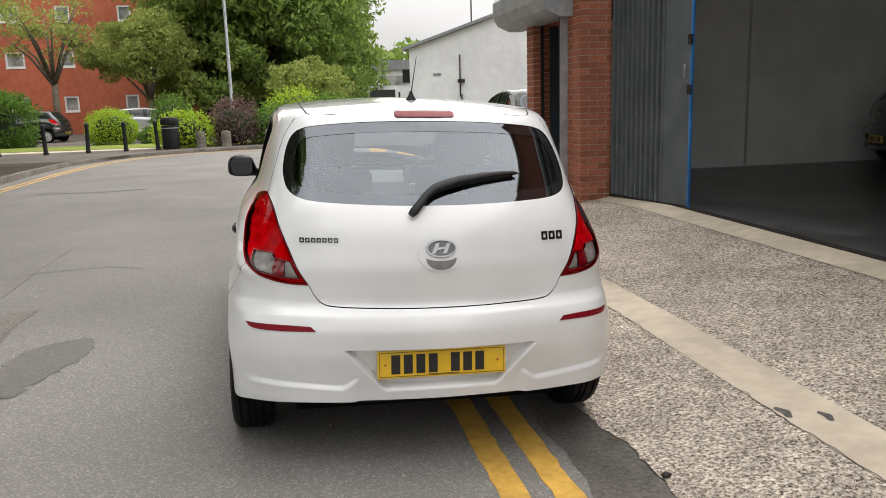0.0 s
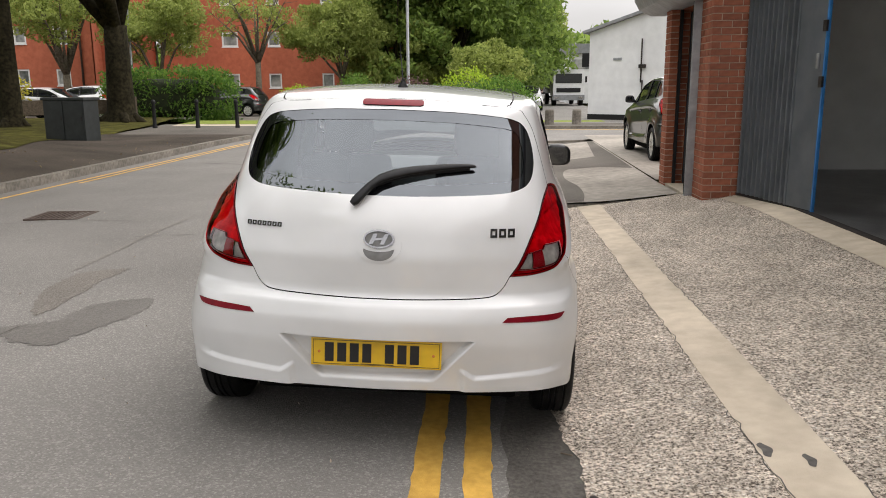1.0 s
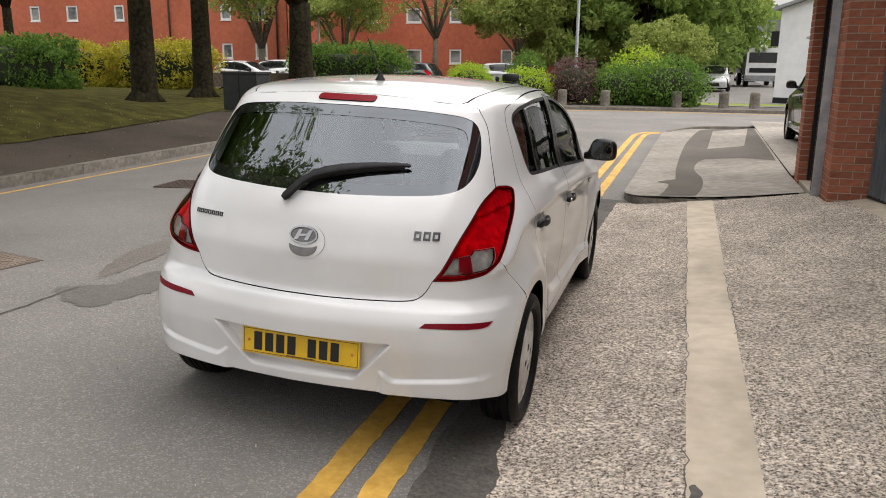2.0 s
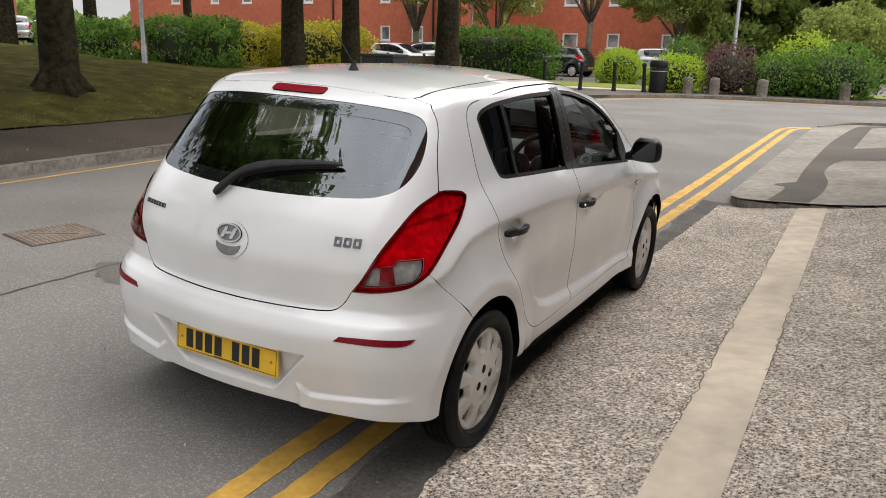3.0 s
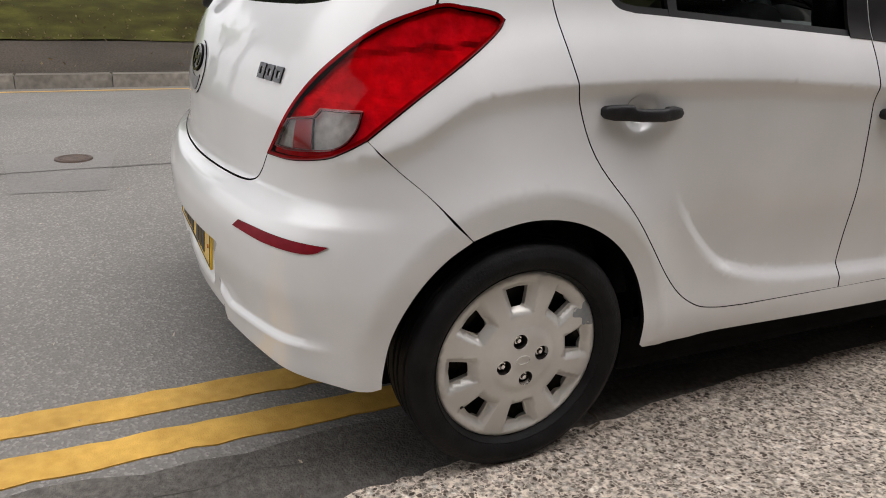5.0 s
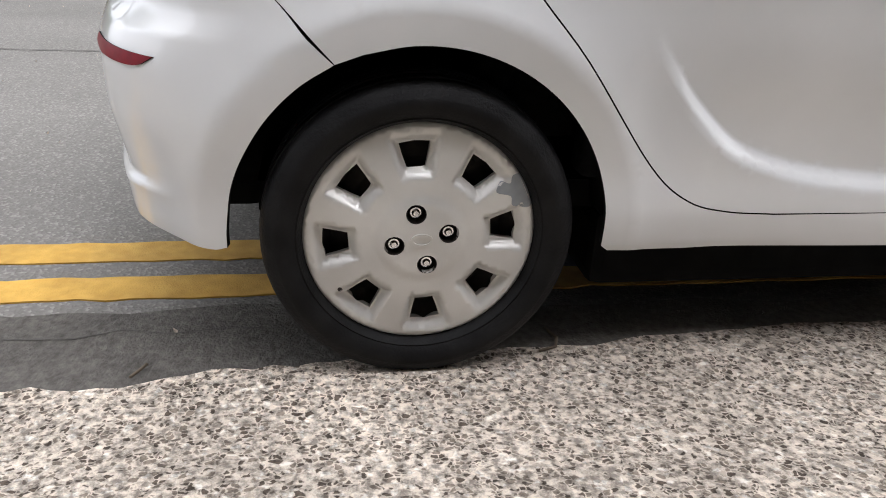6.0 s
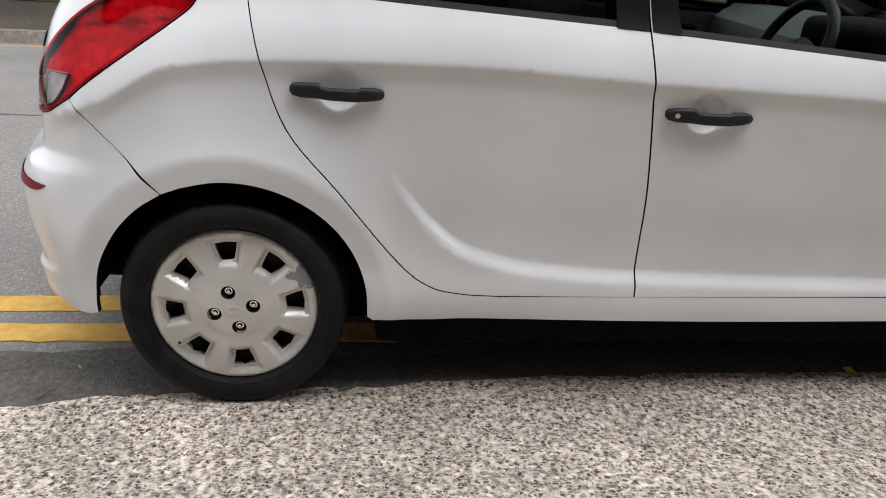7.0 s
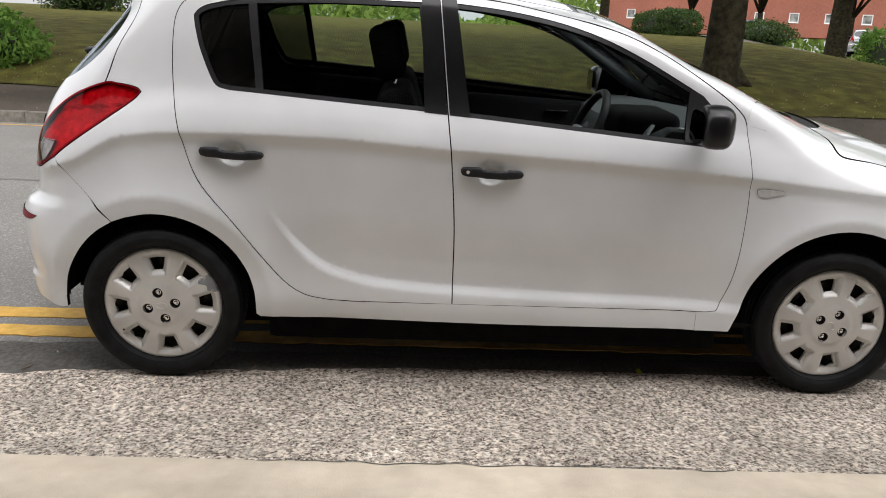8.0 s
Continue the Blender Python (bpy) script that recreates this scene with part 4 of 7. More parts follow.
def on_rear(p):
    q, _ = meet(np.stack([p[:, 0], np.full(len(p), -0.9), p[:, 1]], 1), (0, 1.0, 0), 0, 1.3)
    return q, normal(*q.T)


def on_roof(p):
    q, _ = meet(np.stack([p[:, 0], p[:, 1], np.full(len(p), 1.6)], 1), (0, 0, -1.0), 0, 1.1)
    return q, normal(*q.T)


def on_corner(p):
    """(angle from straight back, height) about the upright line x = 0, y = 0.35."""
    d = np.stack([np.sin(p[:, 0]), -np.cos(p[:, 0]), 0 * p[:, 0]], 1)
    q, _ = meet(np.stack([0 * p[:, 0], 0 * p[:, 0] + 0.35, p[:, 1]], 1) + 1.5 * d, -d, 0, 1.3)
    return q, normal(*q.T)


def on_nose(p):
    """(angle from straight ahead, height) about x = 0, y = 2.3."""
    d = np.stack([np.sin(p[:, 0]), np.cos(p[:, 0]), 0 * p[:, 0]], 1)
    q, _ = meet(np.stack([0 * p[:, 0], 0 * p[:, 0] + 2.3, p[:, 1]], 1) + 1.5 * d, -d, 0, 1.3)
    return q, normal(*q.T)


def on_rail(p):
    """(length, angle up from level) about the line x = 0.2, z = 1.05."""
    d = np.stack([np.cos(p[:, 1]), 0 * p[:, 0], np.sin(p[:, 1])], 1)
    q, _ = meet(np.stack([0 * p[:, 0] + 0.2, p[:, 0], 0 * p[:, 0] + 1.05], 1) + 0.9 * d, -d, 0, 0.9)
    return q, normal(*q.T)


def corner_of(points):
    return [(math.atan2(x, 0.35 - y), z) for x, y, z in points]


def lifted(place, d):
    def out(p):
        q, n = place(p)
        return q + d * n, n
    return out


car = thing("hatchback_car", "white five-door hatchback car parked on double yellow lines", "car", pose(0, 0, 0, 0, 2.0, 0))
GAP = 0.0018


def rows_of(line, offsets):
    """Points along a crease and beside it."""
    d = np.gradient(line, axis=0)
    n = np.stack([-d[:, 1], d[:, 0]], 1) / np.linalg.norm(d, axis=1, keepdims=True)
    return [line + o * n for o in offsets]


ys = np.arange(-0.5, 2.72, 0.02)
SIDE_ROWS = rows_of(np.stack([ys, shoulder(ys)], 1), (-0.03, -0.006, 0.0, 0.007, 0.03))
ys = np.concatenate([np.arange(0.44, 0.62, 0.012), np.arange(0.62, 2.2, 0.02)])
SIDE_ROWS += rows_of(np.stack([ys, ledge(ys)], 1), (0.012, 0.003, -0.007, -0.018, -0.029, -0.042))
for c, z in ((0.0, 0.30), (2.525, 0.30)):
    a = np.linspace(-0.1, 3.3, 75)
    SIDE_ROWS += [np.stack([c + r * np.cos(a), z + r * np.sin(a)], 1) for r in (0.385, 0.394, 0.403, 0.412, 0.421, 0.43)]
for c, h in ((0.275, 0.868), (1.19, 0.833)):
    a = np.linspace(0, 2 * math.pi, 32, endpoint=False)
    SIDE_ROWS += [np.stack([c + 0.052 * r * np.cos(a), h + 0.05 * r * np.sin(a)], 1) for r in (0.3, 0.5, 0.7, 0.85, 1.0)]
SIDE_ROWS = np.concatenate(SIDE_ROWS)


def skin(name, place, outline, material, parent=car, holes=(), step=0.03, lip=0.014, sides=(1,), label="", gap=GAP, lift=0.0, guides=None):
    """Body panels; sides: 1 the right, -1 the left."""
    out = []
    o = shrunk(np.array(outline), gap) if gap else np.array(outline)
    hs = [shrunk(np.array(h), -0.001) for h in holes]
    for s in sides:
        me = sheet(name, o, lifted(place, lift) if lift else place, step, hs, lip, s < 0, guides=guides)
        me.materials.append(material)
        # turned-in panel edges get the shade of the gaps as their colour
        me.materials.append(M["inner"])
        out.append(part(name, me, material, parent if not isinstance(parent, dict) else parent[s], label))
    return out


def arc(cy, cz, r, a0, a1, n=14):
    return [(cy + r * math.cos(radians(a0 + (a1 - a0) * i / n)), cz + r * math.sin(radians(a0 + (a1 - a0) * i / n))) for i in range(n + 1)]


# side outlines as (length, height)
REAR_GAP = [(0.105, 1.385), (0.066, 1.345), (0.052, 1.27), (0.056, 1.11), (0.090, 0.94), (0.149, 0.775), (0.275, 0.624), (0.424, 0.432), (0.51, 0.362), (0.60, 0.336), (0.70, 0.329)]
MID_GAP = [(1.074, 0.328), (1.070, 0.6), (1.052, 0.84), (1.030, 1.03)]
DOOR_TOP = [(0.985, 1.437), (0.556, 1.436), (0.30, 1.418), (0.20, 1.405)]
rear_door_line = path([DOOR_TOP[-1]] + REAR_GAP, [REAR_GAP[-1], MID_GAP[0]], MID_GAP, [MID_GAP[-1], DOOR_TOP[0]], DOOR_TOP)
front_door_line = path([MID_GAP[0], (2.0, 0.332)], [(2.0, 0.332), (2.05, 0.338), (2.08, 0.36), (2.119, 0.492), (2.139, 0.70), (2.134, 0.893), (2.118, 1.03)],
                       [(2.118, 1.03), (2.103, 1.062), (2.05, 1.111), (1.96, 1.172), (1.855, 1.235), (1.77, 1.279), (1.65, 1.328), (1.5, 1.367), (1.35, 1.396), (1.2, 1.42), (0.985, 1.437)], [(0.985, 1.437), (1.03, 1.03)], MID_GAP[::-1])
REAR_WINDOW = path([(0.125, 1.33), (0.132, 1.29), (0.152, 1.217), (0.188, 1.133), (0.215, 1.095), (0.26, 1.083)], [(0.26, 1.083), (0.363, 1.077), (0.648, 1.058), (0.975, 1.036)],
                   [(0.975, 1.036), (0.93, 1.405)], [(0.93, 1.405), (0.6, 1.405), (0.31, 1.39), (0.19, 1.37), (0.145, 1.352), (0.125, 1.33)])
FRONT_WINDOW = path([(1.06, 1.027), (1.45, 0.995), (1.96, 0.952), (2.02, 0.948)], [(2.02, 0.948), (2.045, 1.02), (1.95, 1.125)], [(1.95, 1.125), (1.87, 1.168), (1.75, 1.232), (1.65, 1.279), (1.54, 1.322), (1.4, 1.36), (1.22, 1.39), (1.02, 1.408)], [(1.02, 1.408), (1.06, 1.027)])
R_ARCH, F_ARCH = arc(0.0, 0.298, 0.348, 192, -4), arc(2.525, 0.30, 0.372, 184, -4)

# doors
doors = {}
for s, side in ((1, "right"), (-1, "left")):
    doors[s] = {}
    for name, line, window in (("rear_door", rear_door_line, REAR_WINDOW), ("front_door", front_door_line, FRONT_WINDOW)):
        doors[s][name] = skin(name, on_side, line, M["paint"], car, [window], 0.015, 0.016, (s,), "white passenger door with black window trim", gap=0.0022, guides=SIDE_ROWS)[0]


for s in (1, -1):
    rd, fd = doors[s]["rear_door"], doors[s]["front_door"]
    # window seals: a black band just inside each opening
    for door, window in ((rd, REAR_WINDOW), (fd, FRONT_WINDOW)):
        inner = shrunk(window, 0.016)
        skin("window_seal", on_side, window, M["plastic"], door, [inner], 0.02, 0.012, (s,), gap=0, lift=-0.002)
    # centre pillar trims, quarter divider, mirror corner
    skin("pillar_trim", on_side, path([(0.945, 1.033), (1.0285, 1.028)], [(1.0285, 1.028), (0.988, 1.42)], [(0.988, 1.42), (0.922, 1.42)], [(0.922, 1.42), (0.945, 1.033)]), M["gloss_black"], rd, (), 0.03, 0.01, (s,), "satin black centre pillar trim", gap=0.001, lift=0.002)
    skin("pillar_trim", on_side, path([(1.0345, 1.027), (1.11, 1.021)], [(1.11, 1.021), (1.048, 1.42)], [(1.048, 1.42), (0.992, 1.42)], [(0.992, 1.42), (1.0345, 1.027)]), M["gloss_black"], fd, (), 0.03, 0.01, (s,), "satin black centre pillar trim", gap=0.001, lift=0.002)
    skin("quarter_divider", on_side, path([(0.355, 1.07), (0.38, 1.07)], [(0.38, 1.07), (0.345, 1.40)], [(0.345, 1.40), (0.315, 1.40)], [(0.315, 1.40), (0.355, 1.07)]), M["plastic"], rd, (), 0.03, 0.012, (s,), gap=0, lift=-0.001)
    skin("mirror_sail", on_side, path([(1.885, 0.965), (2.03, 0.955)], [(2.03, 0.955), (2.045, 1.02), (1.95, 1.125)], [(1.95, 1.125), (1.90, 1.152)], [(1.90, 1.152), (1.885, 0.965)]), M["plastic"], fd, (), 0.03, 0.012, (s,), gap=0, lift=0.001)
    # panes
    skin("quarter_pane", on_side, path([(0.12, 1.33), (0.15, 1.217), (0.19, 1.13), (0.26, 1.08)], [(0.26, 1.08), (0.365, 1.073)], [(0.365, 1.073), (0.33, 1.395)], [(0.33, 1.395), (0.19, 1.372), (0.12, 1.33)]), M["dark_glass"], rd, (), 0.04, 0, (s,), "dark quarter glass", gap=0, lift=-0.012)
    skin("window_pane", on_side, path([(0.36, 1.073), (0.95, 1.034)], [(0.95, 1.034), (0.935, 1.405)], [(0.935, 1.405), (0.33, 1.395)], [(0.33, 1.395), (0.36, 1.073)]), M["side_glass"], rd, (), 0.05, 0, (s,), gap=0, lift=-0.012)
    skin("window_pane", on_side, FRONT_WINDOW, M["side_glass"], fd, (), 0.05, 0, (s,), gap=0, lift=-0.012)

# quarter panels, roof rails, sills, front wings
LAMP_IN = [(0.669, 1.084), (0.645, 1.041), (0.623, 0.974), (0.590, 0.895), (0.553, 0.81), (0.515, 0.752)]
GATE_SIDE = [(0.55, 1.39), (0.597, 1.317), (0.636, 1.20), (0.669, 1.088)]


def side3(pts):
    return [tuple(p) for p in on_side(np.array(pts, float))[0]]


def rear3(pts):
    return [tuple(p) for p in on_rear(np.array(pts, float))[0]]


gate_edge = rear3(spline(GATE_SIDE, 4))
LAMP_TOP = [gate_edge[-1][1:], (-0.13, 1.085), (-0.075, 1.076), (-0.056, 1.062)]
LAMP_FRONT = [(-0.056, 1.062), (-0.074, 1.039), (-0.118, 1.005), (-0.191, 0.954), (-0.271, 0.899), (-0.333, 0.853), (-0.37, 0.822)]
JOINT = [(-0.37, 0.822), (-0.358, 0.808), (-0.312, 0.763), (-0.241, 0.70), (-0.156, 0.611)]
quarter_line = path([p[1:] for p in gate_edge][::-1], [gate_edge[0][1:], (0.20, 1.408)], [(0.20, 1.405)] + REAR_GAP, [REAR_GAP[-1], (2.0, 0.332)], [(2.0, 0.332), (2.0, 0.258)], [(2.0, 0.258), (1.3, 0.252), (0.70, 0.257), (0.362, 0.262)],
                    R_ARCH[::-1][0:9], [R_ARCH[::-1][8], JOINT[-1]], JOINT[::-1], LAMP_FRONT[::-1], LAMP_TOP[::-1])
skin("quarter_panel", on_side, quarter_line, M["paint"], car, (), 0.014, 0.014, (1, -1), gap=0.0009, guides=SIDE_ROWS)
wing_line = path([(2.0, 0.332), (2.05, 0.338), (2.08, 0.36), (2.119, 0.492), (2.139, 0.70), (2.134, 0.893), (2.118, 1.03)], [(2.118, 1.03), (2.2, 1.01)],
                 [(2.2, 1.01), (2.40, 0.95), (2.52, 0.895), (2.7, 0.868), (2.95, 0.80)], [(2.95, 0.80), (2.97, 0.62), (2.89, 0.42)], F_ARCH[::-1][1:-1], [F_ARCH[1], (2.12, 0.268)], [(2.12, 0.268), (2.0, 0.258)], [(2.0, 0.258), (2.0, 0.332)])
skin("front_wing", on_side, wing_line, M["paint"], car, (), 0.016, 0.014, (1, -1), gap=0, guides=SIDE_ROWS)


def rail_of(y, z):
    """The angle at which on_rail passes the height z beside the length y."""
    q = on_side(np.array([(y, z)]))[0][0]
    return (y, math.atan2(q[2] - 1.05, q[0] - 0.2))


g0 = np.array(gate_edge[0][1:])
low = [rail_of(*(g0 + k / 5 * (np.array((0.20, 1.408)) - g0) - (0, 0.006))) for k in range(6)] + [rail_of(*p) for p in ((0.30, 1.417), (0.556, 1.438), (0.985, 1.439), (1.2, 1.422), (1.35, 1.398), (1.5, 1.369), (1.65, 1.33), (1.77, 1.281), (1.855, 1.237), (1.96, 1.174), (2.05, 1.113), (2.103, 1.064), (2.118, 1.032))]
RAIL_IN = [(2.255, 0.11), (2.118, 0.27), (1.9, 0.45), (1.7, 0.68), (1.5, 0.87), (1.3, 0.90), (1.0, 0.885), (0.5, 0.89), (0.2, 0.885), (gate_edge[0][1], 0.875)]
skin("roof_rail", on_rail, path(low, [low[-1], (2.165, 0.125), RAIL_IN[0]], RAIL_IN, [RAIL_IN[-1], low[0]]), M["paint"], car, (), 0.02, 0.01, (1, -1), gap=0.0012, lift=-0.0008)

# roof skin with its two drip channels
rail_in = on_rail(np.array(spline(RAIL_IN[4:], 4)))[0]
edge = [(p[0], p[1]) for p in rail_in]
back = spline([edge[-1], (0.46, -0.105), (0.3, -0.13), (0.0, -0.14)], 4)
roof_line = mirrored(np.array([(0.0, 1.50), (0.25, 1.485)] + edge + [tuple(p) for p in back[1:]]))
skin("roof", on_roof, roof_line, M["paint"], car, (), 0.035, 0.012, (1,), gap=0.006)

# windscreen, bonnet, front
screen = path([(0, 2.50), (0.25, 2.475), (0.5, 2.385), (0.66, 2.25), (0.68, 2.20)], [(0.68, 2.20), (0.62, 1.97), (0.55, 1.72), (0.50, 1.52)], [(0.50, 1.52), (0.25, 1.53), (0, 1.54)])
skin("windscreen", on_roof, mirrored(screen), M["side_glass"], car, (), 0.05, 0, (1,), gap=0, lift=-0.004)
skin("windscreen_surround", on_roof, mirrored(path([(0, 2.53), (0.25, 2.505), (0.5, 2.41), (0.69, 2.24), (0.70, 2.19)], [(0.70, 2.19), (0.635, 1.96), (0.562, 1.72), (0.51, 1.50)], [(0.51, 1.50), (0.25, 1.505), (0, 1.515)])), M["gloss_black"], car, [shrunk(mirrored(screen), 0.03)], 0.04, 0.006, (1,), gap=0, lift=-0.006)
cowl = mirrored(path([(0, 2.62), (0.3, 2.59), (0.45, 2.51), (0.512, 2.45), (0.53, 2.42), (0.56, 2.34), (0.57, 2.25), (0.53, 2.25)], [(0.53, 2.25), (0.48, 2.38), (0.25, 2.48), (0, 2.505)]))
wing_top = side3([(2.118, 1.03)] + [tuple(p) for p in spline([(2.2, 1.01), (2.40, 0.95), (2.52, 0.895), (2.7, 0.868), (2.95, 0.80)], 6)])
wing_top = [tuple(p[:2]) for p in wing_top]
skin("wing_top", on_roof, path(wing_top, [wing_top[-1], (0.62, 2.98)], [(0.62, 2.98), (0.68, 2.85), (0.703, 2.65), (0.724, 2.52), (0.712, 2.478), (0.66, 2.473), (0.59, 2.478), (0.525, 2.445)], [(0.525, 2.445), (0.512, 2.43), (0.54, 2.34), (0.552, 2.258)], [(0.552, 2.258), (0.66, 2.168)], [(0.66, 2.168), wing_top[0]]), M["paint"], car, (), 0.015, 0.01, (1, -1), gap=0)
skin("wiper_cowl", on_roof, cowl, M["plastic"], car, (), 0.04, 0.01, (1,), "black plastic cowl below the windscreen", gap=0, lift=-0.008)
skin("bonnet", on_roof, mirrored(path([(0, 2.625), (0.3, 2.595), (0.45, 2.515), (0.51, 2.455)], [(0.51, 2.455), (0.59, 2.486), (0.66, 2.481), (0.708, 2.486), (0.718, 2.524), (0.70, 2.65), (0.677, 2.85), (0.60, 3.02), (0.45, 3.16)], [(0.45, 3.16), (0.2, 3.23), (0, 3.24)])), M["paint"], car, (), 0.022, 0.012, (1,))
skin("front_bumper", on_nose, mirrored(path([(0, 0.80), (0.5, 0.79), (0.75, 0.76)], [(0.75, 0.76), (0.78, 0.6), (0.80, 0.42), (0.82, 0.25)], [(0.82, 0.25), (0.4, 0.22), (0, 0.22)])), M["paint"], car, [mirrored(path([(0, 0.52), (0.3, 0.515)], [(0.3, 0.515), (0.36, 0.32)], [(0.36, 0.32), (0, 0.31)]))], 0.04, 0.014, (1,))
skin("grille", on_nose, mirrored(path([(0, 0.54), (0.32, 0.53)], [(0.32, 0.53), (0.38, 0.30)], [(0.38, 0.30), (0, 0.29)])), M["plastic"], car, (), 0.05, 0, (1,), gap=0, lift=-0.02)
for s in (1, -1):
    skin("headlamp", on_nose, path([(0.46, 0.83), (0.60, 0.86), (0.70, 0.87)], [(0.70, 0.87), (0.76, 0.80), (0.72, 0.70)], [(0.72, 0.70), (0.5, 0.68)], [(0.5, 0.68), (0.46, 0.83)]), M["lens"], car, (), 0.03, 0.01, (s,), "clear headlamp", lift=0.003)

# tailgate with its glass
GLASS_HALF = path([(0, 1.383), (0.25, 1.378), (0.45, 1.363), (0.525, 1.348), (0.562, 1.322), (0.586, 1.275), (0.601, 1.21), (0.602, 1.16), (0.588, 1.115), (0.552, 1.087), (0.47, 1.070), (0.274, 1.060), (0.1, 1.056), (0, 1.056)])
gate_half = path([(0, 1.437), (0.3, 1.43), (0.45, 1.415), (0.55, 1.39)], GATE_SIDE, LAMP_IN, [(0.515, 0.752), (0.492, 0.71), (0.462, 0.682), (0.41, 0.672), (0.292, 0.668), (0.1, 0.665), (0, 0.665)])
gate = skin("tailgate", on_rear, mirrored(gate_half), M["paint"], car, [mirrored(GLASS_HALF)], 0.022, 0.015, (1,), "white tailgate with wide curved glass", gap=0.0012)[0]
skin("rear_window", on_rear, mirrored(GLASS_HALF), M["rear_glass"], gate, (), 0.03, 0, (1,), "dark tinted rear window", gap=0.0, lift=-0.004)
skin("window_border", on_rear, mirrored(GLASS_HALF), M["frit"], gate, [shrunk(mirrored(GLASS_HALF), 0.042)], 0.03, 0, (1,), "black printed border of the glass", gap=0.0, lift=-0.0022)
# spoiler top between roof and tailgate
spoil_out = on_rear(np.array([tuple(p) for p in spline([(0, 1.437), (0.3, 1.43), (0.45, 1.415), (0.55, 1.39)], 4)]))[0]
top_line = [tuple(p[:2]) for p in spoil_out] + [edge[-1]] + [tuple(p) for p in back[1:]]
skin("spoiler", on_roof, mirrored(np.array(top_line)), M["paint"], gate, (), 0.03, 0.01, (1,), gap=0.001)

# tail lamps: red outer lens, clear lower chamber
lamp_edge = corner_of(side3(LAMP_TOP)[::-1] + rear3(LAMP_IN)[1:])
lamp_low = corner_of(rear3(LAMP_IN)[-1:] + [(0.60, -0.492, 0.757), (0.69, -0.445, 0.776), (0.72, -0.412, 0.795)] + side3(LAMP_FRONT)[-1:])
lamp_front = corner_of(side3(LAMP_FRONT)[::-1])
clear_line = path(corner_of([(0.549, -0.511, 0.778), (0.583, -0.49, 0.843)]), corner_of([(0.583, -0.49, 0.843), (0.645, -0.452, 0.857)]), corner_of([(0.645, -0.452, 0.857), (0.652, -0.44, 0.873)]), corner_of([(0.652, -0.44, 0.873), (0.714, -0.37, 0.876)]),
                  corner_of([(0.714, -0.37, 0.876), (0.722, -0.387, 0.836), (0.71, -0.42, 0.802), (0.661, -0.463, 0.788), (0.60, -0.492, 0.780), (0.549, -0.511, 0.778)]))
wedge_line = corner_of([(0.607, -0.487, 0.785), (0.604, -0.478, 0.845), (0.643, -0.454, 0.853), (0.659, -0.463, 0.791)])


def reflector_place(p):
    """The ribbed bowl behind the lens."""
    q, n = on_corner(p)
    d = -0.010 + 0.003 * np.abs(np.sin(p[:, 0] * 70)) - 0.006 * ss(0.895, 0.905, p[:, 1]) + 0.008 * ss(0.99, 1.0, p[:, 1] - 0.12 * (p[:, 0] - 0.8))
    return q + d[:, None] * n, n


def small(poly, f):
    mid = poly.mean(0)
    return mid + (poly - mid) * f


lamp_line = path(lamp_edge, lamp_low, lamp_front)
for s in (1, -1):
    lamp = skin("tail_lamp", on_corner, lamp_line, M["red_glass"], car, [clear_line], 0.02, 0, (s,), "red wrap-round tail lamp with a clear lower chamber", gap=0.004, lift=0.006)[0]
    lamp.visible_shadow = False
    me = sheet("reflector_bowl", shrunk(lamp_line, 0.004), reflector_place, 0.008, (), 0, s < 0, True)
    part("reflector_bowl", me, M["reflector"], lamp)
    skin("lens_rim", on_corner, shrunk(lamp_line, 0.0015), M["rim_red"], lamp, [shrunk(lamp_line, 0.010)], 0.02, 0.02, (s,), gap=0, lift=0.003)
    clear = skin("clear_chamber", on_corner, clear_line, M["clear_glass"], lamp, (), 0.02, 0, (s,), "clear reversing and indicator chamber", gap=0, lift=0.005)[0]
    clear.visible_shadow = False
    skin("chamber_rim", on_corner, clear_line, M["rim_red"], lamp, [shrunk(clear_line, 0.004)], 0.02, 0.008, (s,), gap=0, lift=0.004)
    skin("red_wedge", on_corner, wedge_line, M["red"], lamp, (), 0.02, 0.008, (s,), gap=0, lift=0.0)
    b = bmesh.new()
    bmesh.ops.create_uvsphere(b, u_segments=12, v_segments=8, radius=0.019, matrix=Matrix.Translation((s * 0.683, -0.392, 0.836)))
    part("indicator_bulb", smooth(b), M["amber"], lamp, "amber indicator bulb")

# rear bumper in one piece round the corners
low_in = corner_of(rear3([(0.0, 0.663), (0.1, 0.663), (0.292, 0.666), (0.41, 0.670), (0.462, 0.680), (0.492, 0.708), (0.515, 0.750)]))
side_up = corner_of(side3(JOINT))
cut = corner_of(side3([JOINT[-1], (-0.215, 0.573), (-0.268, 0.520), (-0.31, 0.455), (-0.336, 0.39), (-0.347, 0.32), (-0.349, 0.275)]))
hem = corner_of(side3([(-0.349, 0.275)]) + [(0.79, -0.40, 0.268), (0.65, -0.50, 0.283), (0.42, -0.575, 0.288), (0.2, -0.61, 0.292), (0.0, -0.61, 0.292)])
across, up = np.linspace(0.325, 0.70, 64), np.linspace(0.335, 0.505, 24)
bumper_rows = [np.stack([f * across, vane(across) + d], 1) for f in (1, -1) for d in (0.016, 0.010, 0.003, -0.004, -0.010, -0.016, -0.022)]
bumper_rows += [np.stack([np.linspace(-0.385, 0.385, 90), np.full(90, z)], 1) for z in (0.516, 0.511, 0.506, 0.501, 0.496)]
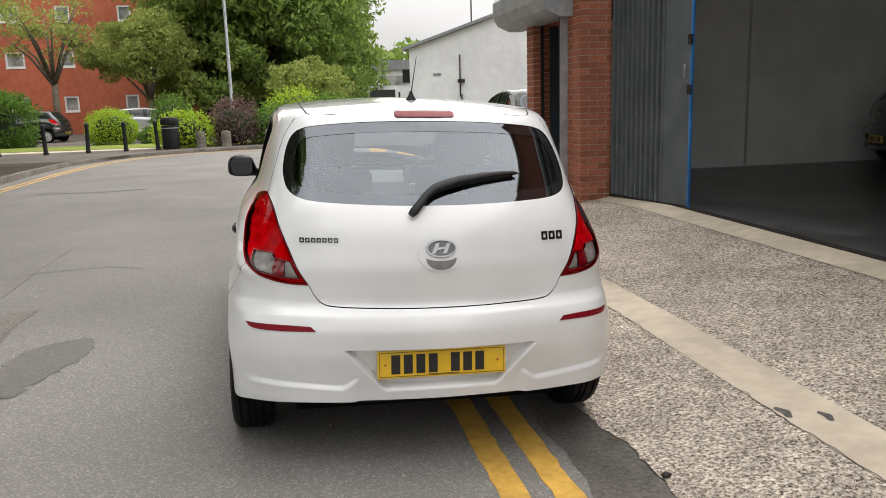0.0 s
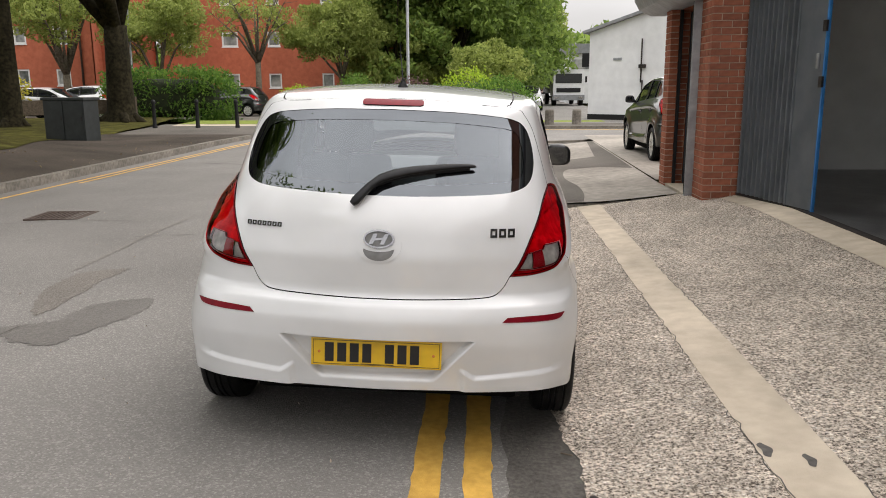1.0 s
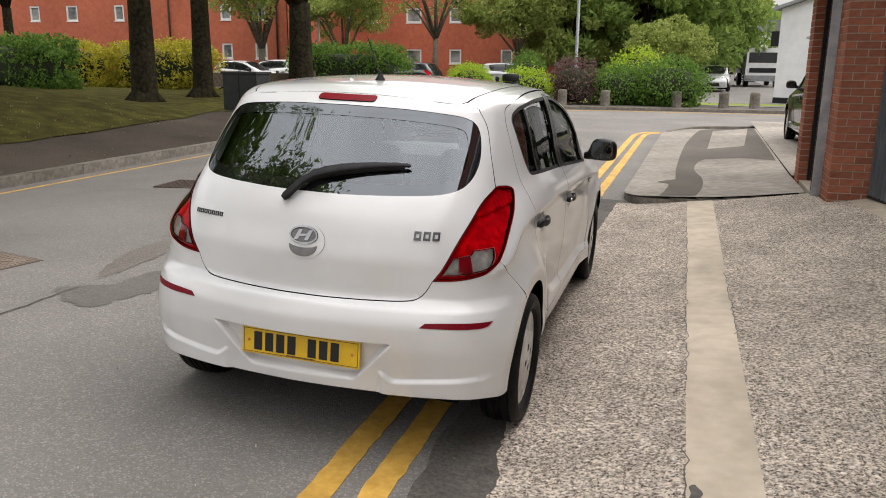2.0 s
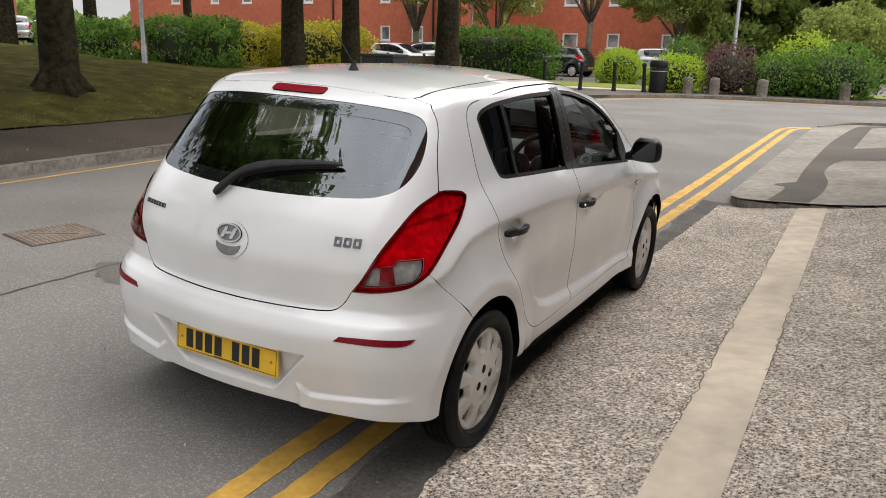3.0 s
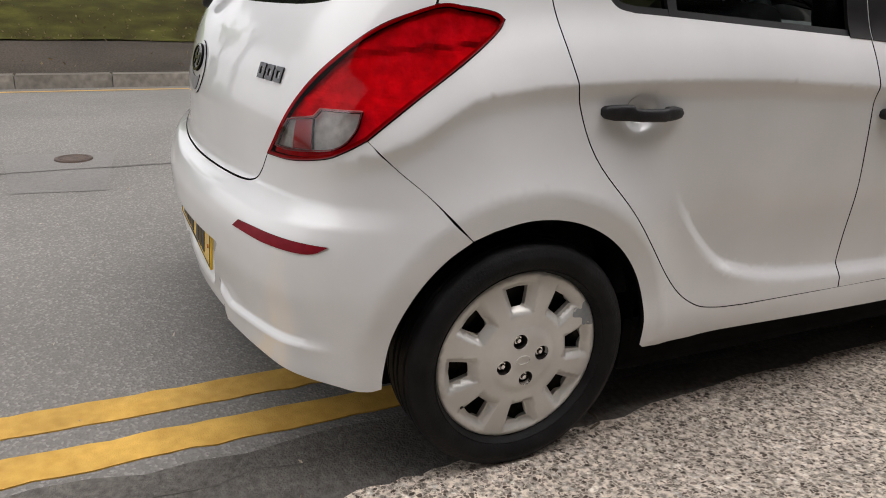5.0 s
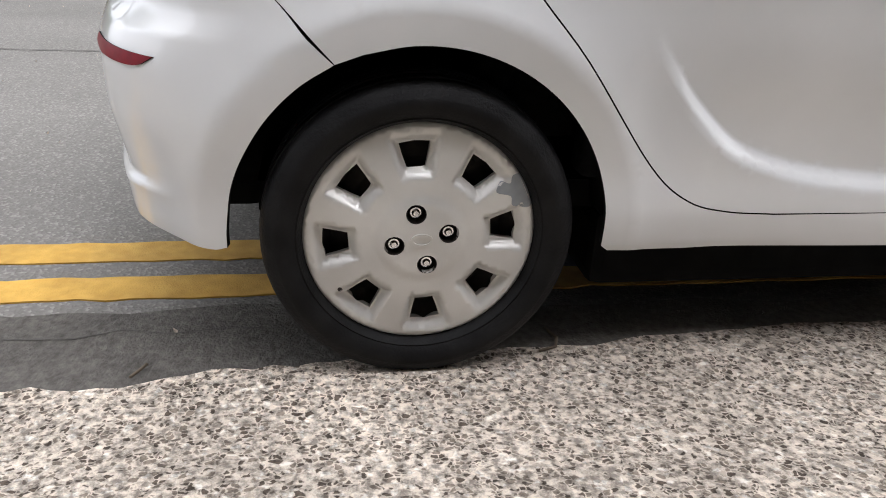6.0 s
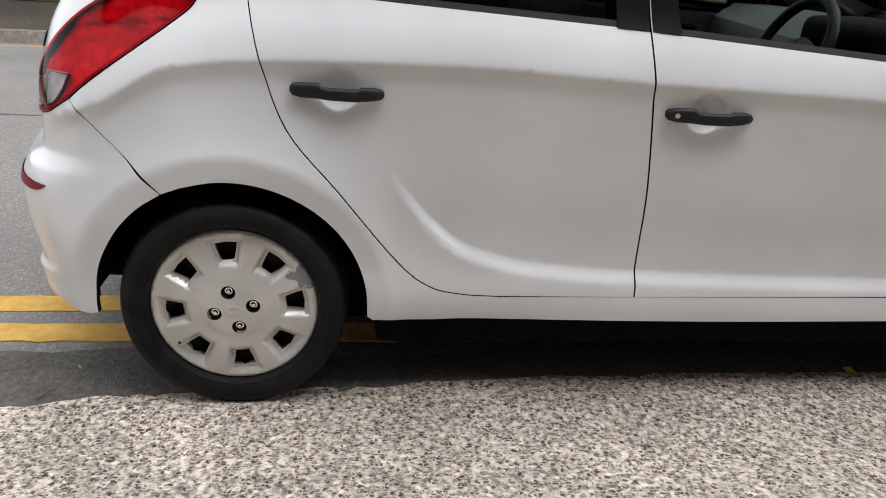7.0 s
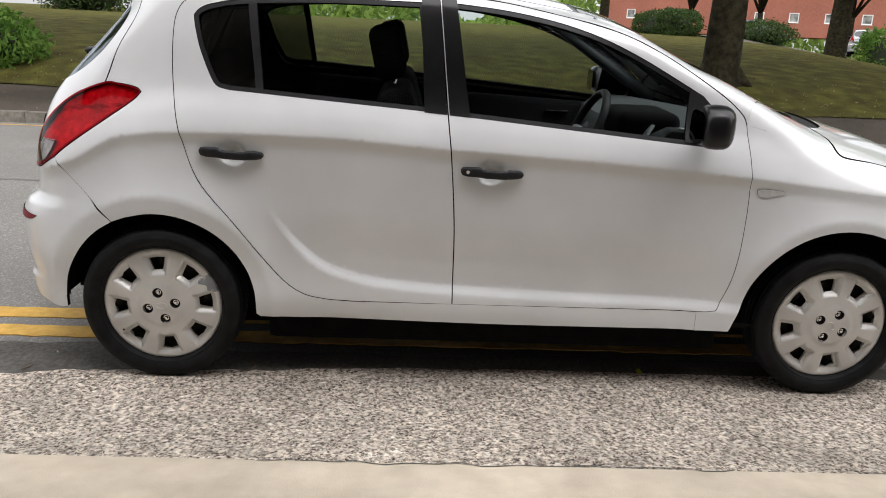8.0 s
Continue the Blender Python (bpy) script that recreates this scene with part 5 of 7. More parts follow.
bumper_rows += [np.stack([f * (0.25 + 0.9 * (up - 0.36) + d), up], 1) for f in (1, -1) for d in (0.014, 0.008, -0.001, -0.010, -0.018, -0.026)]
bumper_rows = np.array(corner_of(rear3(np.concatenate(bumper_rows))))
skin("rear_bumper", on_corner, mirrored(path(low_in, lamp_low, side_up, cut, hem)), M["paint"], car, (), 0.014, 0.016, (1,), "white rear bumper with a recess for the plate", gap=0.0008, guides=bumper_rows)
for s in (1, -1):
    skin("reflector", on_corner, path(corner_of([(0.492, -0.60, 0.585), (0.512, -0.59, 0.603)]), corner_of([(0.512, -0.59, 0.603), (0.62, -0.55, 0.607), (0.735, -0.441, 0.603)]), corner_of([(0.735, -0.441, 0.603), (0.712, -0.48, 0.584), (0.63, -0.549, 0.584), (0.492, -0.60, 0.585)])), M["dark_red"], car, (), 0.015, 0.006, (s,), "dark red bumper reflector", gap=0, lift=0.003)

# near-black lining behind the gaps, wheel wells and floor, painted as deep shade
side_all = path([(-0.30, 1.0), (-0.16, 1.13), (-0.04, 1.34), (0.06, 1.40)], [(0.06, 1.40), (0.6, 1.43), (1.0, 1.43), (1.3, 1.395), (1.7, 1.24), (2.1, 1.02)], [(2.1, 1.02), (2.5, 0.89), (2.92, 0.80)], [(2.92, 0.80), (2.9, 0.3)], arc(2.525, 0.30, 0.385, 0, 180), [(2.14, 0.30), (2.1, 0.27), (0.4, 0.27)], arc(0.0, 0.298, 0.36, 0, 180), [(-0.36, 0.298), (-0.42, 0.5), (-0.40, 0.75)], [(-0.40, 0.75), (-0.30, 1.0)])
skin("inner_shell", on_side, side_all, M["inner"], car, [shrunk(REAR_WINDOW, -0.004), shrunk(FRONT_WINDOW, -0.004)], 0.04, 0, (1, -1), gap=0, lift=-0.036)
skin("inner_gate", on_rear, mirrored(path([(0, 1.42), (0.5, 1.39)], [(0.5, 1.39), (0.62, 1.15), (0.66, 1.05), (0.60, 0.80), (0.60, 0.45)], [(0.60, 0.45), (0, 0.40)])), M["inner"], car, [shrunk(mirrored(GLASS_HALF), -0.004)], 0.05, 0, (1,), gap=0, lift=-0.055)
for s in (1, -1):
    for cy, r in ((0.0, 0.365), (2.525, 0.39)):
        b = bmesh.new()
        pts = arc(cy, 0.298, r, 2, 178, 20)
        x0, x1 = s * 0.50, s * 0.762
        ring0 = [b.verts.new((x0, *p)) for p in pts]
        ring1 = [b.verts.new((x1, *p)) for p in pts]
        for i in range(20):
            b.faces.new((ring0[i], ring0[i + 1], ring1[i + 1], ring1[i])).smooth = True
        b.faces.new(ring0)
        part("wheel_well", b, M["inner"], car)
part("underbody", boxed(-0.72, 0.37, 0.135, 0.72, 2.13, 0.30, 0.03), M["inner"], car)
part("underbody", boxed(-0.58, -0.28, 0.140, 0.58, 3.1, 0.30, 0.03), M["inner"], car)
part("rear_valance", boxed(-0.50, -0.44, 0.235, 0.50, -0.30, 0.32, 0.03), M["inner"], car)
part("exhaust_silencer", boxed(-0.45, -0.53, 0.25, 0.05, -0.36, 0.34, 0.04), M["steel"], car)
part("rear_axle_beam", tube(bmesh.new(), [(-0.62, 0.05, 0.26), (0.62, 0.05, 0.26)], 0.04, 10), M["steel"], car)


# ---- the car's fittings ----
def at_side(y, z, out=0.0):
    q, n = on_side(np.array([(y, z)], float))
    return Vector(q[0] + out * n[0])


def loft(sections, bm=None, cap=True):
    """Skins closed rings of equal length."""
    bm = bm or bmesh.new()
    rings = [[bm.verts.new(p) for p in ring] for ring in sections]
    n = len(rings[0])
    for a, b in zip(rings, rings[1:]):
        for k in range(n):
            bm.faces.new((a[k], a[(k + 1) % n], b[(k + 1) % n], b[k]))
    if cap:
        bm.faces.new(rings[0][::-1])
        bm.faces.new(rings[-1])
    bmesh.ops.recalc_face_normals(bm, faces=bm.faces)
    return bm


def squircle(n=16, power=3.0):
    out = []
    for k in range(n):
        a = 2 * math.pi * k / n
        c, s = math.cos(a), math.sin(a)
        out.append((math.copysign(abs(c) ** (2 / power), c), math.copysign(abs(s) ** (2 / power), s)))
    return out


# door handles: thick ends on the panel, a bar across the cup
for s in (1, -1):
    for door, y0, z0, slope in ((doors[s]["rear_door"], 0.160, 0.874, -0.037), (doors[s]["front_door"], 1.083, 0.838, -0.03)):
        rings = []
        for u, half, mid, out in ((0.0, 0.006, 0.0, 0.006), (0.006, 0.014, 0, 0.011), (0.025, 0.0175, 0.0, 0.016), (0.06, 0.0185, 0.001, 0.020), (0.071, 0.0182, 0.001, 0.0225), (0.075, 0.0150, -0.0025, 0.0235), (0.092, 0.0148, -0.0035, 0.027), (0.13, 0.0148, -0.0035, 0.028),
                                  (0.163, 0.0150, -0.0033, 0.0255), (0.167, 0.0165, -0.001, 0.0235), (0.175, 0.0168, -0.0005, 0.022), (0.20, 0.0155, 0, 0.016), (0.217, 0.012, 0, 0.011), (0.224, 0.005, 0, 0.006)):
            e0, e1 = at_side(y0, z0), at_side(y0 + 0.224, z0 + slope * 0.224)
            c = e0 + (e1 - e0) * (u / 0.224) + Vector((out - 0.002, 0, mid))
            rings.append([(s * (c.x + 0.011 * p), c.y, c.z + half * q) for p, q in squircle(14)])
        handle = part("door_handle", smooth(loft(rings), 50), M["plastic"], door, "black plastic pull handle")
    p = at_side(1.107, 0.8375, 0.026)
    part("lock_barrel", smooth(lathe([(0.0001, 0.002), (0.006, 0.002), (0.007, 0.0), (0.007, -0.012)], 16, "x", m=Matrix.Translation((s * p.x, p.y, p.z)) @ Matrix.Diagonal((s, 1, 1, 1)))), M["chrome"], doors[s]["front_door"], "chrome lock barrel")
    # side repeater on the front wing
    ring = [(2.165, 0.808), (2.20, 0.812), (2.268, 0.803), (2.235, 0.787), (2.20, 0.781), (2.172, 0.788)]
    skin("side_repeater", on_side, spline(ring, 5, True), M["clear_plastic"], car, (), 0.012, 0.006, (s,), "clear pointed side repeater lamp", gap=0, lift=0.004)
    # mirrors
    mir = part("door_mirror", smooth(loft([[(s * (x + 0), 1.950 + 0.96 * ry * p + lean, 1.036 + 0.97 * (z + rz * q - 1.03)) for p, q in squircle(20, 3.2)] for x, ry, rz, z, lean in
                (((0.775), 0.030, 0.022, 0.985, 0.0), (0.80, 0.034, 0.03, 0.99, 0.0), (0.825, 0.052, 0.062, 1.025, -0.005), (0.85, 0.060, 0.074, 1.035, -0.008), (0.90, 0.063, 0.077, 1.037, -0.012), (0.94, 0.06, 0.074, 1.036, -0.016), (0.968, 0.05, 0.062, 1.032, -0.022), (0.982, 0.034, 0.045, 1.028, -0.028), (0.987, 0.015, 0.022, 1.026, -0.03))]), 60), M["gloss_black"], car, "black door mirror")
    b = bmesh.new()
    b.faces.new([b.verts.new((s * (0.895 + 0.068 * p), 1.950 - 0.012 - 0.063, 1.040 + 0.056 * q)) for p, q in squircle(24, 4)])
    part("mirror_glass", b, M["mirror"], mir, "mirror glass")

# aerial
b = lathe([(0.0001, 0.045), (0.006, 0.043), (0.012, 0.025), (0.022, 0.008), (0.026, 0.0), (0.026, -0.01)], 20, m=Matrix.Translation((0, 0.20, 1.472)))
aerial = part("aerial", smooth(b), M["plastic"], car, "short black roof aerial")
part("aerial_rod", tube(bmesh.new(), [(0, 0.195, 1.505), (0, 0.10, 1.60), (0, 0.035, 1.665)], [0.0032, 0.0022, 0.0014], 8), M["plastic"], aerial)

# roof drip channels
for s in (1, -1):
    run = [(y, a) for y, a in RAIL_IN[3:]]
    band = strip_line(spline(run, 4), 0.012)
    skin("drip_channel", on_rail, band, M["plastic"], car, (), 0.02, 0, (s,), gap=0, lift=-0.001)

# high brake lamp
skin("brake_lamp", on_rear, path([(-0.118, 1.398), (0.118, 1.398)], [(0.118, 1.398), (0.129, 1.403), (0.129, 1.417), (0.118, 1.421)], [(0.118, 1.421), (-0.118, 1.421)], [(-0.118, 1.421), (-0.129, 1.417), (-0.129, 1.403), (-0.118, 1.398)]), M["dark_red"], gate, (), 0.012, 0.008, (1,), "long red high brake lamp", gap=0, lift=0.004)

# rear wiper
rings = []
for x, z, w, h, out in ((-0.113, 1.015, 0.012, 0.010, 0.018), (-0.100, 1.025, 0.018, 0.013, 0.022), (-0.075, 1.048, 0.017, 0.012, 0.026), (-0.045, 1.078, 0.016, 0.012, 0.028), (-0.01, 1.103, 0.018, 0.012, 0.028), (0.04, 1.121, 0.020, 0.011, 0.026), (0.10, 1.136, 0.019, 0.010, 0.024), (0.20, 1.151, 0.015, 0.009, 0.021), (0.30, 1.160, 0.011, 0.008, 0.018), (0.35, 1.162, 0.008, 0.006, 0.016), (0.362, 1.161, 0.005, 0.004, 0.015)):
    q, n = on_rear(np.array([(x, z)], float))
    q, n = Vector(q[0]), Vector(n[0])
    ahead = Vector((0.8, 0.1, 0.35)) if x > -0.03 else Vector((0.6, 0.2, 0.7))
    across = n.cross(ahead).normalized()
    rings.append([q + n * (out + h * v) + across * (w * u) for u, v in squircle(12, 2.6)])
wiper = part("rear_wiper", smooth(loft(rings), 50), M["plastic"], gate, "black rear wiper arm")
rings = []
for k in range(12):
    x = -0.03 + 0.37 * k / 11
    z = curve(np.array([x]), (-0.05, 0.04, 0.2, 0.35), (1.080, 1.112, 1.141, 1.158))[0]
    q, n = on_rear(np.array([(x, z)], float))
    q, n = Vector(q[0]), Vector(n[0])
    rings.append([q + n * (0.006 + 0.008 * v) + Vector((0, 0.3, 0.9)) * (0.005 * u) for u, v in squircle(8, 2)])
part("wiper_blade", smooth(loft(rings), 50), M["plastic"], wiper)

# badge: a chrome oval over a round grip
for nm, r0x, r0z, r1, cz, mat, lift in (("grip_surround", 0.090, 0.068, 0.0, 0.872, "paint", 0.003), ):
    skin(nm, on_rear, [(r0x * math.cos(a), cz + r0z * math.sin(a)) for a in np.linspace(0, 2 * math.pi, 40, endpoint=False)], M[mat], gate, (), 0.012, 0.006, (1,), gap=0, lift=lift)
def oval(rx, rz, z=0.895, n=40):
    return [(rx * math.cos(a), z + rz * math.sin(a)) for a in np.linspace(0, 2 * math.pi, n, endpoint=False)]


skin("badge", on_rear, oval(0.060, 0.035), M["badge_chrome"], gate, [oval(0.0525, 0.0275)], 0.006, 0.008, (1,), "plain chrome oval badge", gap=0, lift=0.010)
skin("badge_back", on_rear, oval(0.054, 0.029), M["grip_grey"], gate, (), 0.008, 0.002, (1,), gap=0, lift=0.006)
bar = [(x + 0.45 * z, z) for x, z in ((-0.030, -0.020), (-0.015, -0.020), (-0.013, -0.006), (0.013, -0.003), (0.015, -0.020), (0.030, -0.020), (0.030, 0.020), (0.015, 0.020), (0.013, 0.006), (-0.013, 0.003), (-0.015, 0.020), (-0.030, 0.020))]
skin("badge_bar", on_rear, [(x, 0.895 + z) for x, z in bar], M["badge_chrome"], gate, (), 0.008, 0.006, (1,), "chrome badge bar", gap=0, lift=0.009)
grip = [(-0.060, 0.857), (-0.040, 0.851), (0.0, 0.847), (0.040, 0.851), (0.060, 0.857), (0.052, 0.834), (0.030, 0.818), (0.0, 0.813), (-0.030, 0.818), (-0.052, 0.834)]
skin("tailgate_grip", on_rear, spline(grip, 4, True), M["grip_grey"], gate, (), 0.008, 0.004, (1,), "grey opening grip", gap=0, lift=0.005)

# chrome lettering as plain bars
for x0, x1, z0, z1, n in ((-0.548, -0.395, 0.919, 0.936, 7), (0.428, 0.532, 0.907, 0.940, 3)):
    w = (x1 - x0) / n
    for k in range(n):
        a, c = x0 + k * w + 0.12 * w, x0 + (k + 1) * w - 0.12 * w
        skin("lettering_bar", on_rear, [(a, z0), (c, z0), (c, z1), (a, z1)], M["lettering"], gate, [[(a + 0.3 * (c - a), z0 + 0.3 * (z1 - z0)), (c - 0.3 * (c - a), z0 + 0.3 * (z1 - z0)), (c - 0.3 * (c - a), z1 - 0.3 * (z1 - z0)), (a + 0.3 * (c - a), z1 - 0.3 * (z1 - z0))]], 0.01, 0.003, (1,), gap=0, lift=0.004)

# number plate with plain bars for its characters
tilt = pose(0.0, -0.617, 0.441, -3.5, 0, 0)
plate = part("number_plate", boxed(-0.26, -0.004, -0.0555, 0.26, 0.004, 0.0555, 0.0025, m=tilt), M["plate"], car, "yellow number plate with black bars")
for k, x in enumerate((-0.205, -0.155, -0.105, -0.055, 0.035, 0.085, 0.135)):
    part("plate_bar", boxed(x, -0.0055, -0.0385, x + 0.036, -0.003, 0.0385, m=tilt), M["ink"], plate)
for k, (x0, z0, x1, z1) in enumerate(((-0.252, 0.0475, 0.252, 0.0492), (-0.252, -0.0492, 0.252, -0.0475), (-0.252, -0.0475, -0.2503, 0.0475), (0.2503, -0.0475, 0.252, 0.0475))):
    part("plate_border", boxed(x0, -0.0052, z0, x1, -0.003, z1, m=tilt), M["ink"], plate)
for x in (-0.228, 0.228):
    part("plate_screw", lathe([(0.0001, 0.004), (0.005, 0.003), (0.006, 0)], 12, m=tilt @ pose(x, -0.004, 0, 90, 0, 0)), M["amber"], plate)
part("plate_text_strip", boxed(-0.06, -0.0052, -0.046, 0.07, -0.003, -0.0435, m=tilt), M["ink"], plate)

# wheels
COVER = 1.2
def cover_place(p):
    def height(u, v):
        u, v = u / COVER, v / COVER
        r, a = np.hypot(u, v), np.arctan2(v, u)
        k = (np.degrees(a) - 5 + 22.5) % 45 - 22.5
        h = 0.076 - 0.016 * (r / 0.187) ** 2 - 0.02 * ss(0.176, 0.190, r) + 0.004 * ss(0.075, 0.055, r)
        slope = np.minimum(np.minimum((r - 0.099) / 0.013, (0.166 - r) / 0.015), (14.0 - np.abs(k)) / 4.6)
        return h - 0.019 * np.clip(slope, 0, 1)
    e = 0.0008
    h = height(p[:, 0], p[:, 1])
    n = np.stack([1 + 0 * h, -(height(p[:, 0] + e, p[:, 1]) - height(p[:, 0] - e, p[:, 1])) / (2 * e), -(height(p[:, 0], p[:, 1] + e) - height(p[:, 0], p[:, 1] - e)) / (2 * e)], 1)
    return np.stack([h, p[:, 0], p[:, 1]], 1), n / np.linalg.norm(n, axis=1, keepdims=True)


def polar(r, a):
    return (COVER * r * math.cos(radians(a)), COVER * r * math.sin(radians(a)))


SLOTS = [5 + 45 * k for k in range(8)]
rim_holes = [[polar(0.1125, c - 7.4), polar(0.1125, c + 7.4), polar(0.130, c + 8.6), polar(0.1505, c + 9.2), polar(0.1515, c), polar(0.1505, c - 9.2), polar(0.130, c - 8.6)] for c in SLOTS]
facets = np.array([polar(r, c + d) for c in SLOTS for r in (0.099, 0.166) for d in np.linspace(-14, 14, 13)] + [polar(r, c + d) for c in SLOTS for d in (-14, 14) for r in np.linspace(0.104, 0.162, 12)])
nut_holes = [[tuple(np.array(polar(0.043, c)) + np.array(polar(0.0160, d))) for d in range(0, 360, 24)] for c in (103, 13, -77, -167)]
cover_mesh = sheet("wheel_cover", [polar(0.189, d) for d in range(0, 360, 4)], cover_place, 0.0075, rim_holes + nut_holes, 0.012, guides=facets)
cover_mesh.materials.append(M["cover"])
cover_mesh.materials.append(M["cover"])
tyre_half = [(0.212, 0.045), (0.220, 0.064), (0.227, 0.0765), (0.230, 0.0755), (0.240, 0.084), (0.253, 0.0875), (0.264, 0.087), (0.266, 0.0855), (0.277, 0.081), (0.286, 0.073), (0.2915, 0.060), (0.2930, 0.052), (0.2860, 0.050), (0.2860, 0.044), (0.2940, 0.042), (0.2945, 0.018), (0.2865, 0.016), (0.2865, 0.008), (0.2945, 0.006)]
tyre_b = lathe(tyre_half + [(r, -h) for r, h in tyre_half[::-1]], 72, "x")
tyre_mesh = bpy.data.meshes.new("tyre")
smooth(tyre_b, 35).to_mesh(tyre_mesh)
tyre_mesh.materials.append(M["rubber"])
disc_mesh = bpy.data.meshes.new("wheel_disc")
lathe([(0.0001, 0.02), (0.06, 0.02), (0.09, 0.0), (0.14, 0.01), (0.165, 0.0), (0.20, 0.03), (0.219, 0.05)], 48, "x").to_mesh(disc_mesh)
disc_mesh.materials.append(M["steel"])
nut_mesh = bpy.data.meshes.new("wheel_nut")
smooth(lathe([(0.0001, 0.074), (0.005, 0.073), (0.0075, 0.068), (0.0105, 0.0675), (0.0112, 0.05)], 12, "x")).to_mesh(nut_mesh)
nut_mesh.materials.append(M["chrome"])
cup_mesh = bpy.data.meshes.new("nut_cup")
smooth(lathe([(0.0001, 0.052), (0.0145, 0.053), (0.0178, 0.060), (0.0188, 0.078)], 20, "x")).to_mesh(cup_mesh)
cup_mesh.materials.append(M["steel"])


centre_mesh = sheet("centre_badge", [(0.021 * math.cos(a), 0.013 * math.sin(a)) for a in np.linspace(0, 2 * math.pi, 24, endpoint=False)], lifted(cover_place, 0.0025), 0.006, [[(0.016 * math.cos(a), 0.0085 * math.sin(a)) for a in np.linspace(0, 2 * math.pi, 20, endpoint=False)]], 0.003)
centre_mesh.materials.append(M["cover"])
centre_mesh.materials.append(M["cover"])


def wheel(y, s, turned=0):
    w = new("wheel")
    w.parent = car
    w.matrix_local = pose(s * (0.742 if s > 0 else 0.765), y, 0.2935 if s > 0 else 0.284, 0, 0, 0 if s > 0 else 180) @ Matrix.Rotation(radians(turned), 4, "X")
    part("tyre", tyre_mesh, None, w, "black road tyre")
    part("wheel_cover", cover_mesh, None, w, "silver plastic wheel cover with eight slots")
    part("wheel_disc", disc_mesh, None, w)
    part("centre_badge", centre_mesh, None, w)
    for c in (103, 13, -77, -167):
        for nm, me in (("wheel_nut", nut_mesh), ("nut_cup", cup_mesh)):
            ob = part(nm, me, None, w)
            ob.location = (0.0, *polar(0.043, c))
    return w


wheels = [wheel(y, s, a) for y, s, a in ((0.0, 1, 0), (0.0, -1, 20), (2.525, 1, -40), (2.525, -1, 65))]

scuff = sheet("scuff", spline([polar(0.135, 33), polar(0.152, 26), polar(0.150, 20), polar(0.176, 16), polar(0.183, 22), polar(0.183, 33), polar(0.170, 36), polar(0.160, 33), polar(0.150, 37)], 4, True), lifted(cover_place, 0.0006), 0.006)
part("scuff", scuff, surface("scuffed_plastic", (0.26, 0.28, 0.30), (0.32, 0.34, 0.36), 40, 0.6), wheels[0], "grey scuff where the silver has worn off")
scuff = sheet("chip", [tuple(np.array(polar(0.152, 215)) + np.array(polar(0.004, d))) for d in range(0, 360, 45)], lifted(cover_place, 0.0006), 0.003)
part("chip", scuff, M["steel"], wheels[0])

# the far flank bulges a little more
for ob in car.children_recursive:
    if ob.type == "MESH" and ob.parent and not ob.parent.name.startswith("wheel") and not ob.name.startswith(("door_mirror", "mirror_glass")):
        co = np.empty(len(ob.data.vertices) * 3)
        ob.data.vertices.foreach_get("co", co)
        co = co.reshape(-1, 3)
        co[:, 0] -= 0.026 * ss(0.66, 0.80, -co[:, 0]) * ss(1.15, 0.95, co[:, 2])
        ob.data.vertices.foreach_set("co", co.ravel())

# cabin
def cushion(name, x0, y0, z0, x1, y1, z1, r, parent, m=None, material="cloth"):
    b = bmesh.new()
    box(b, x0, y0, z0, x1, y1, z1)
    bmesh.ops.bevel(b, geom=list(b.edges), offset=r, segments=4, affect="EDGES", profile=0.6)
    if m is not None:
        bmesh.ops.transform(b, matrix=m, verts=b.verts)
    return part(name, smooth(b, 60), M[material], parent)


for s in (1, -1):
    seat = new("front_seat")
    seat.parent = car
    cushion("seat_cushion", s * 0.36 - 0.24, 0.98, 0.42, s * 0.36 + 0.24, 1.50, 0.58, 0.06, seat)
    cushion("seat_back", -0.235, -0.07, 0.0, 0.235, 0.07, 0.62, 0.06, seat, pose(s * 0.36, 1.00, 0.50, 17, 0, 0))
    cushion("headrest", -0.135, -0.06, 0.0, 0.135, 0.06, 0.21, 0.05, seat, pose(s * 0.36, 0.82, 1.115, 12, 0, 0))
    for d in (-0.05, 0.05):
        part("headrest_post", tube(bmesh.new(), [(s * 0.36 + d, 0.84, 1.05), (s * 0.36 + d, 0.815, 1.14)], 0.007, 8), M["chrome"], seat)
bench = new("rear_seat")
bench.parent = car
cushion("seat_cushion", -0.62, 0.18, 0.42, 0.62, 0.66, 0.57, 0.06, bench)
cushion("seat_back", -0.60, -0.06, 0.0, 0.60, 0.07, 0.52, 0.05, bench, pose(0, 0.20, 0.50, 18, 0, 0))
for x in (-0.33, 0.33):
    cushion("headrest", -0.11, -0.04, 0.0, 0.11, 0.04, 0.13, 0.035, bench, pose(x, 0.03, 1.03, 15, 0, 0))
part("parcel_shelf", boxed(-0.52, -0.38, 0.955, 0.52, 0.02, 0.975, 0.006), M["plastic"], car)
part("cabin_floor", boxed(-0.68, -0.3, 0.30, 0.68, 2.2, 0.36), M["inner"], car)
part("headlining", sheet("headlining", mirrored(np.array([(0, 1.5), (0.45, 1.45), (0.52, 1.0), (0.52, 0.2), (0.45, -0.05), (0, -0.1)])), lifted(on_roof, -0.03), 0.08), M["dash"], car)
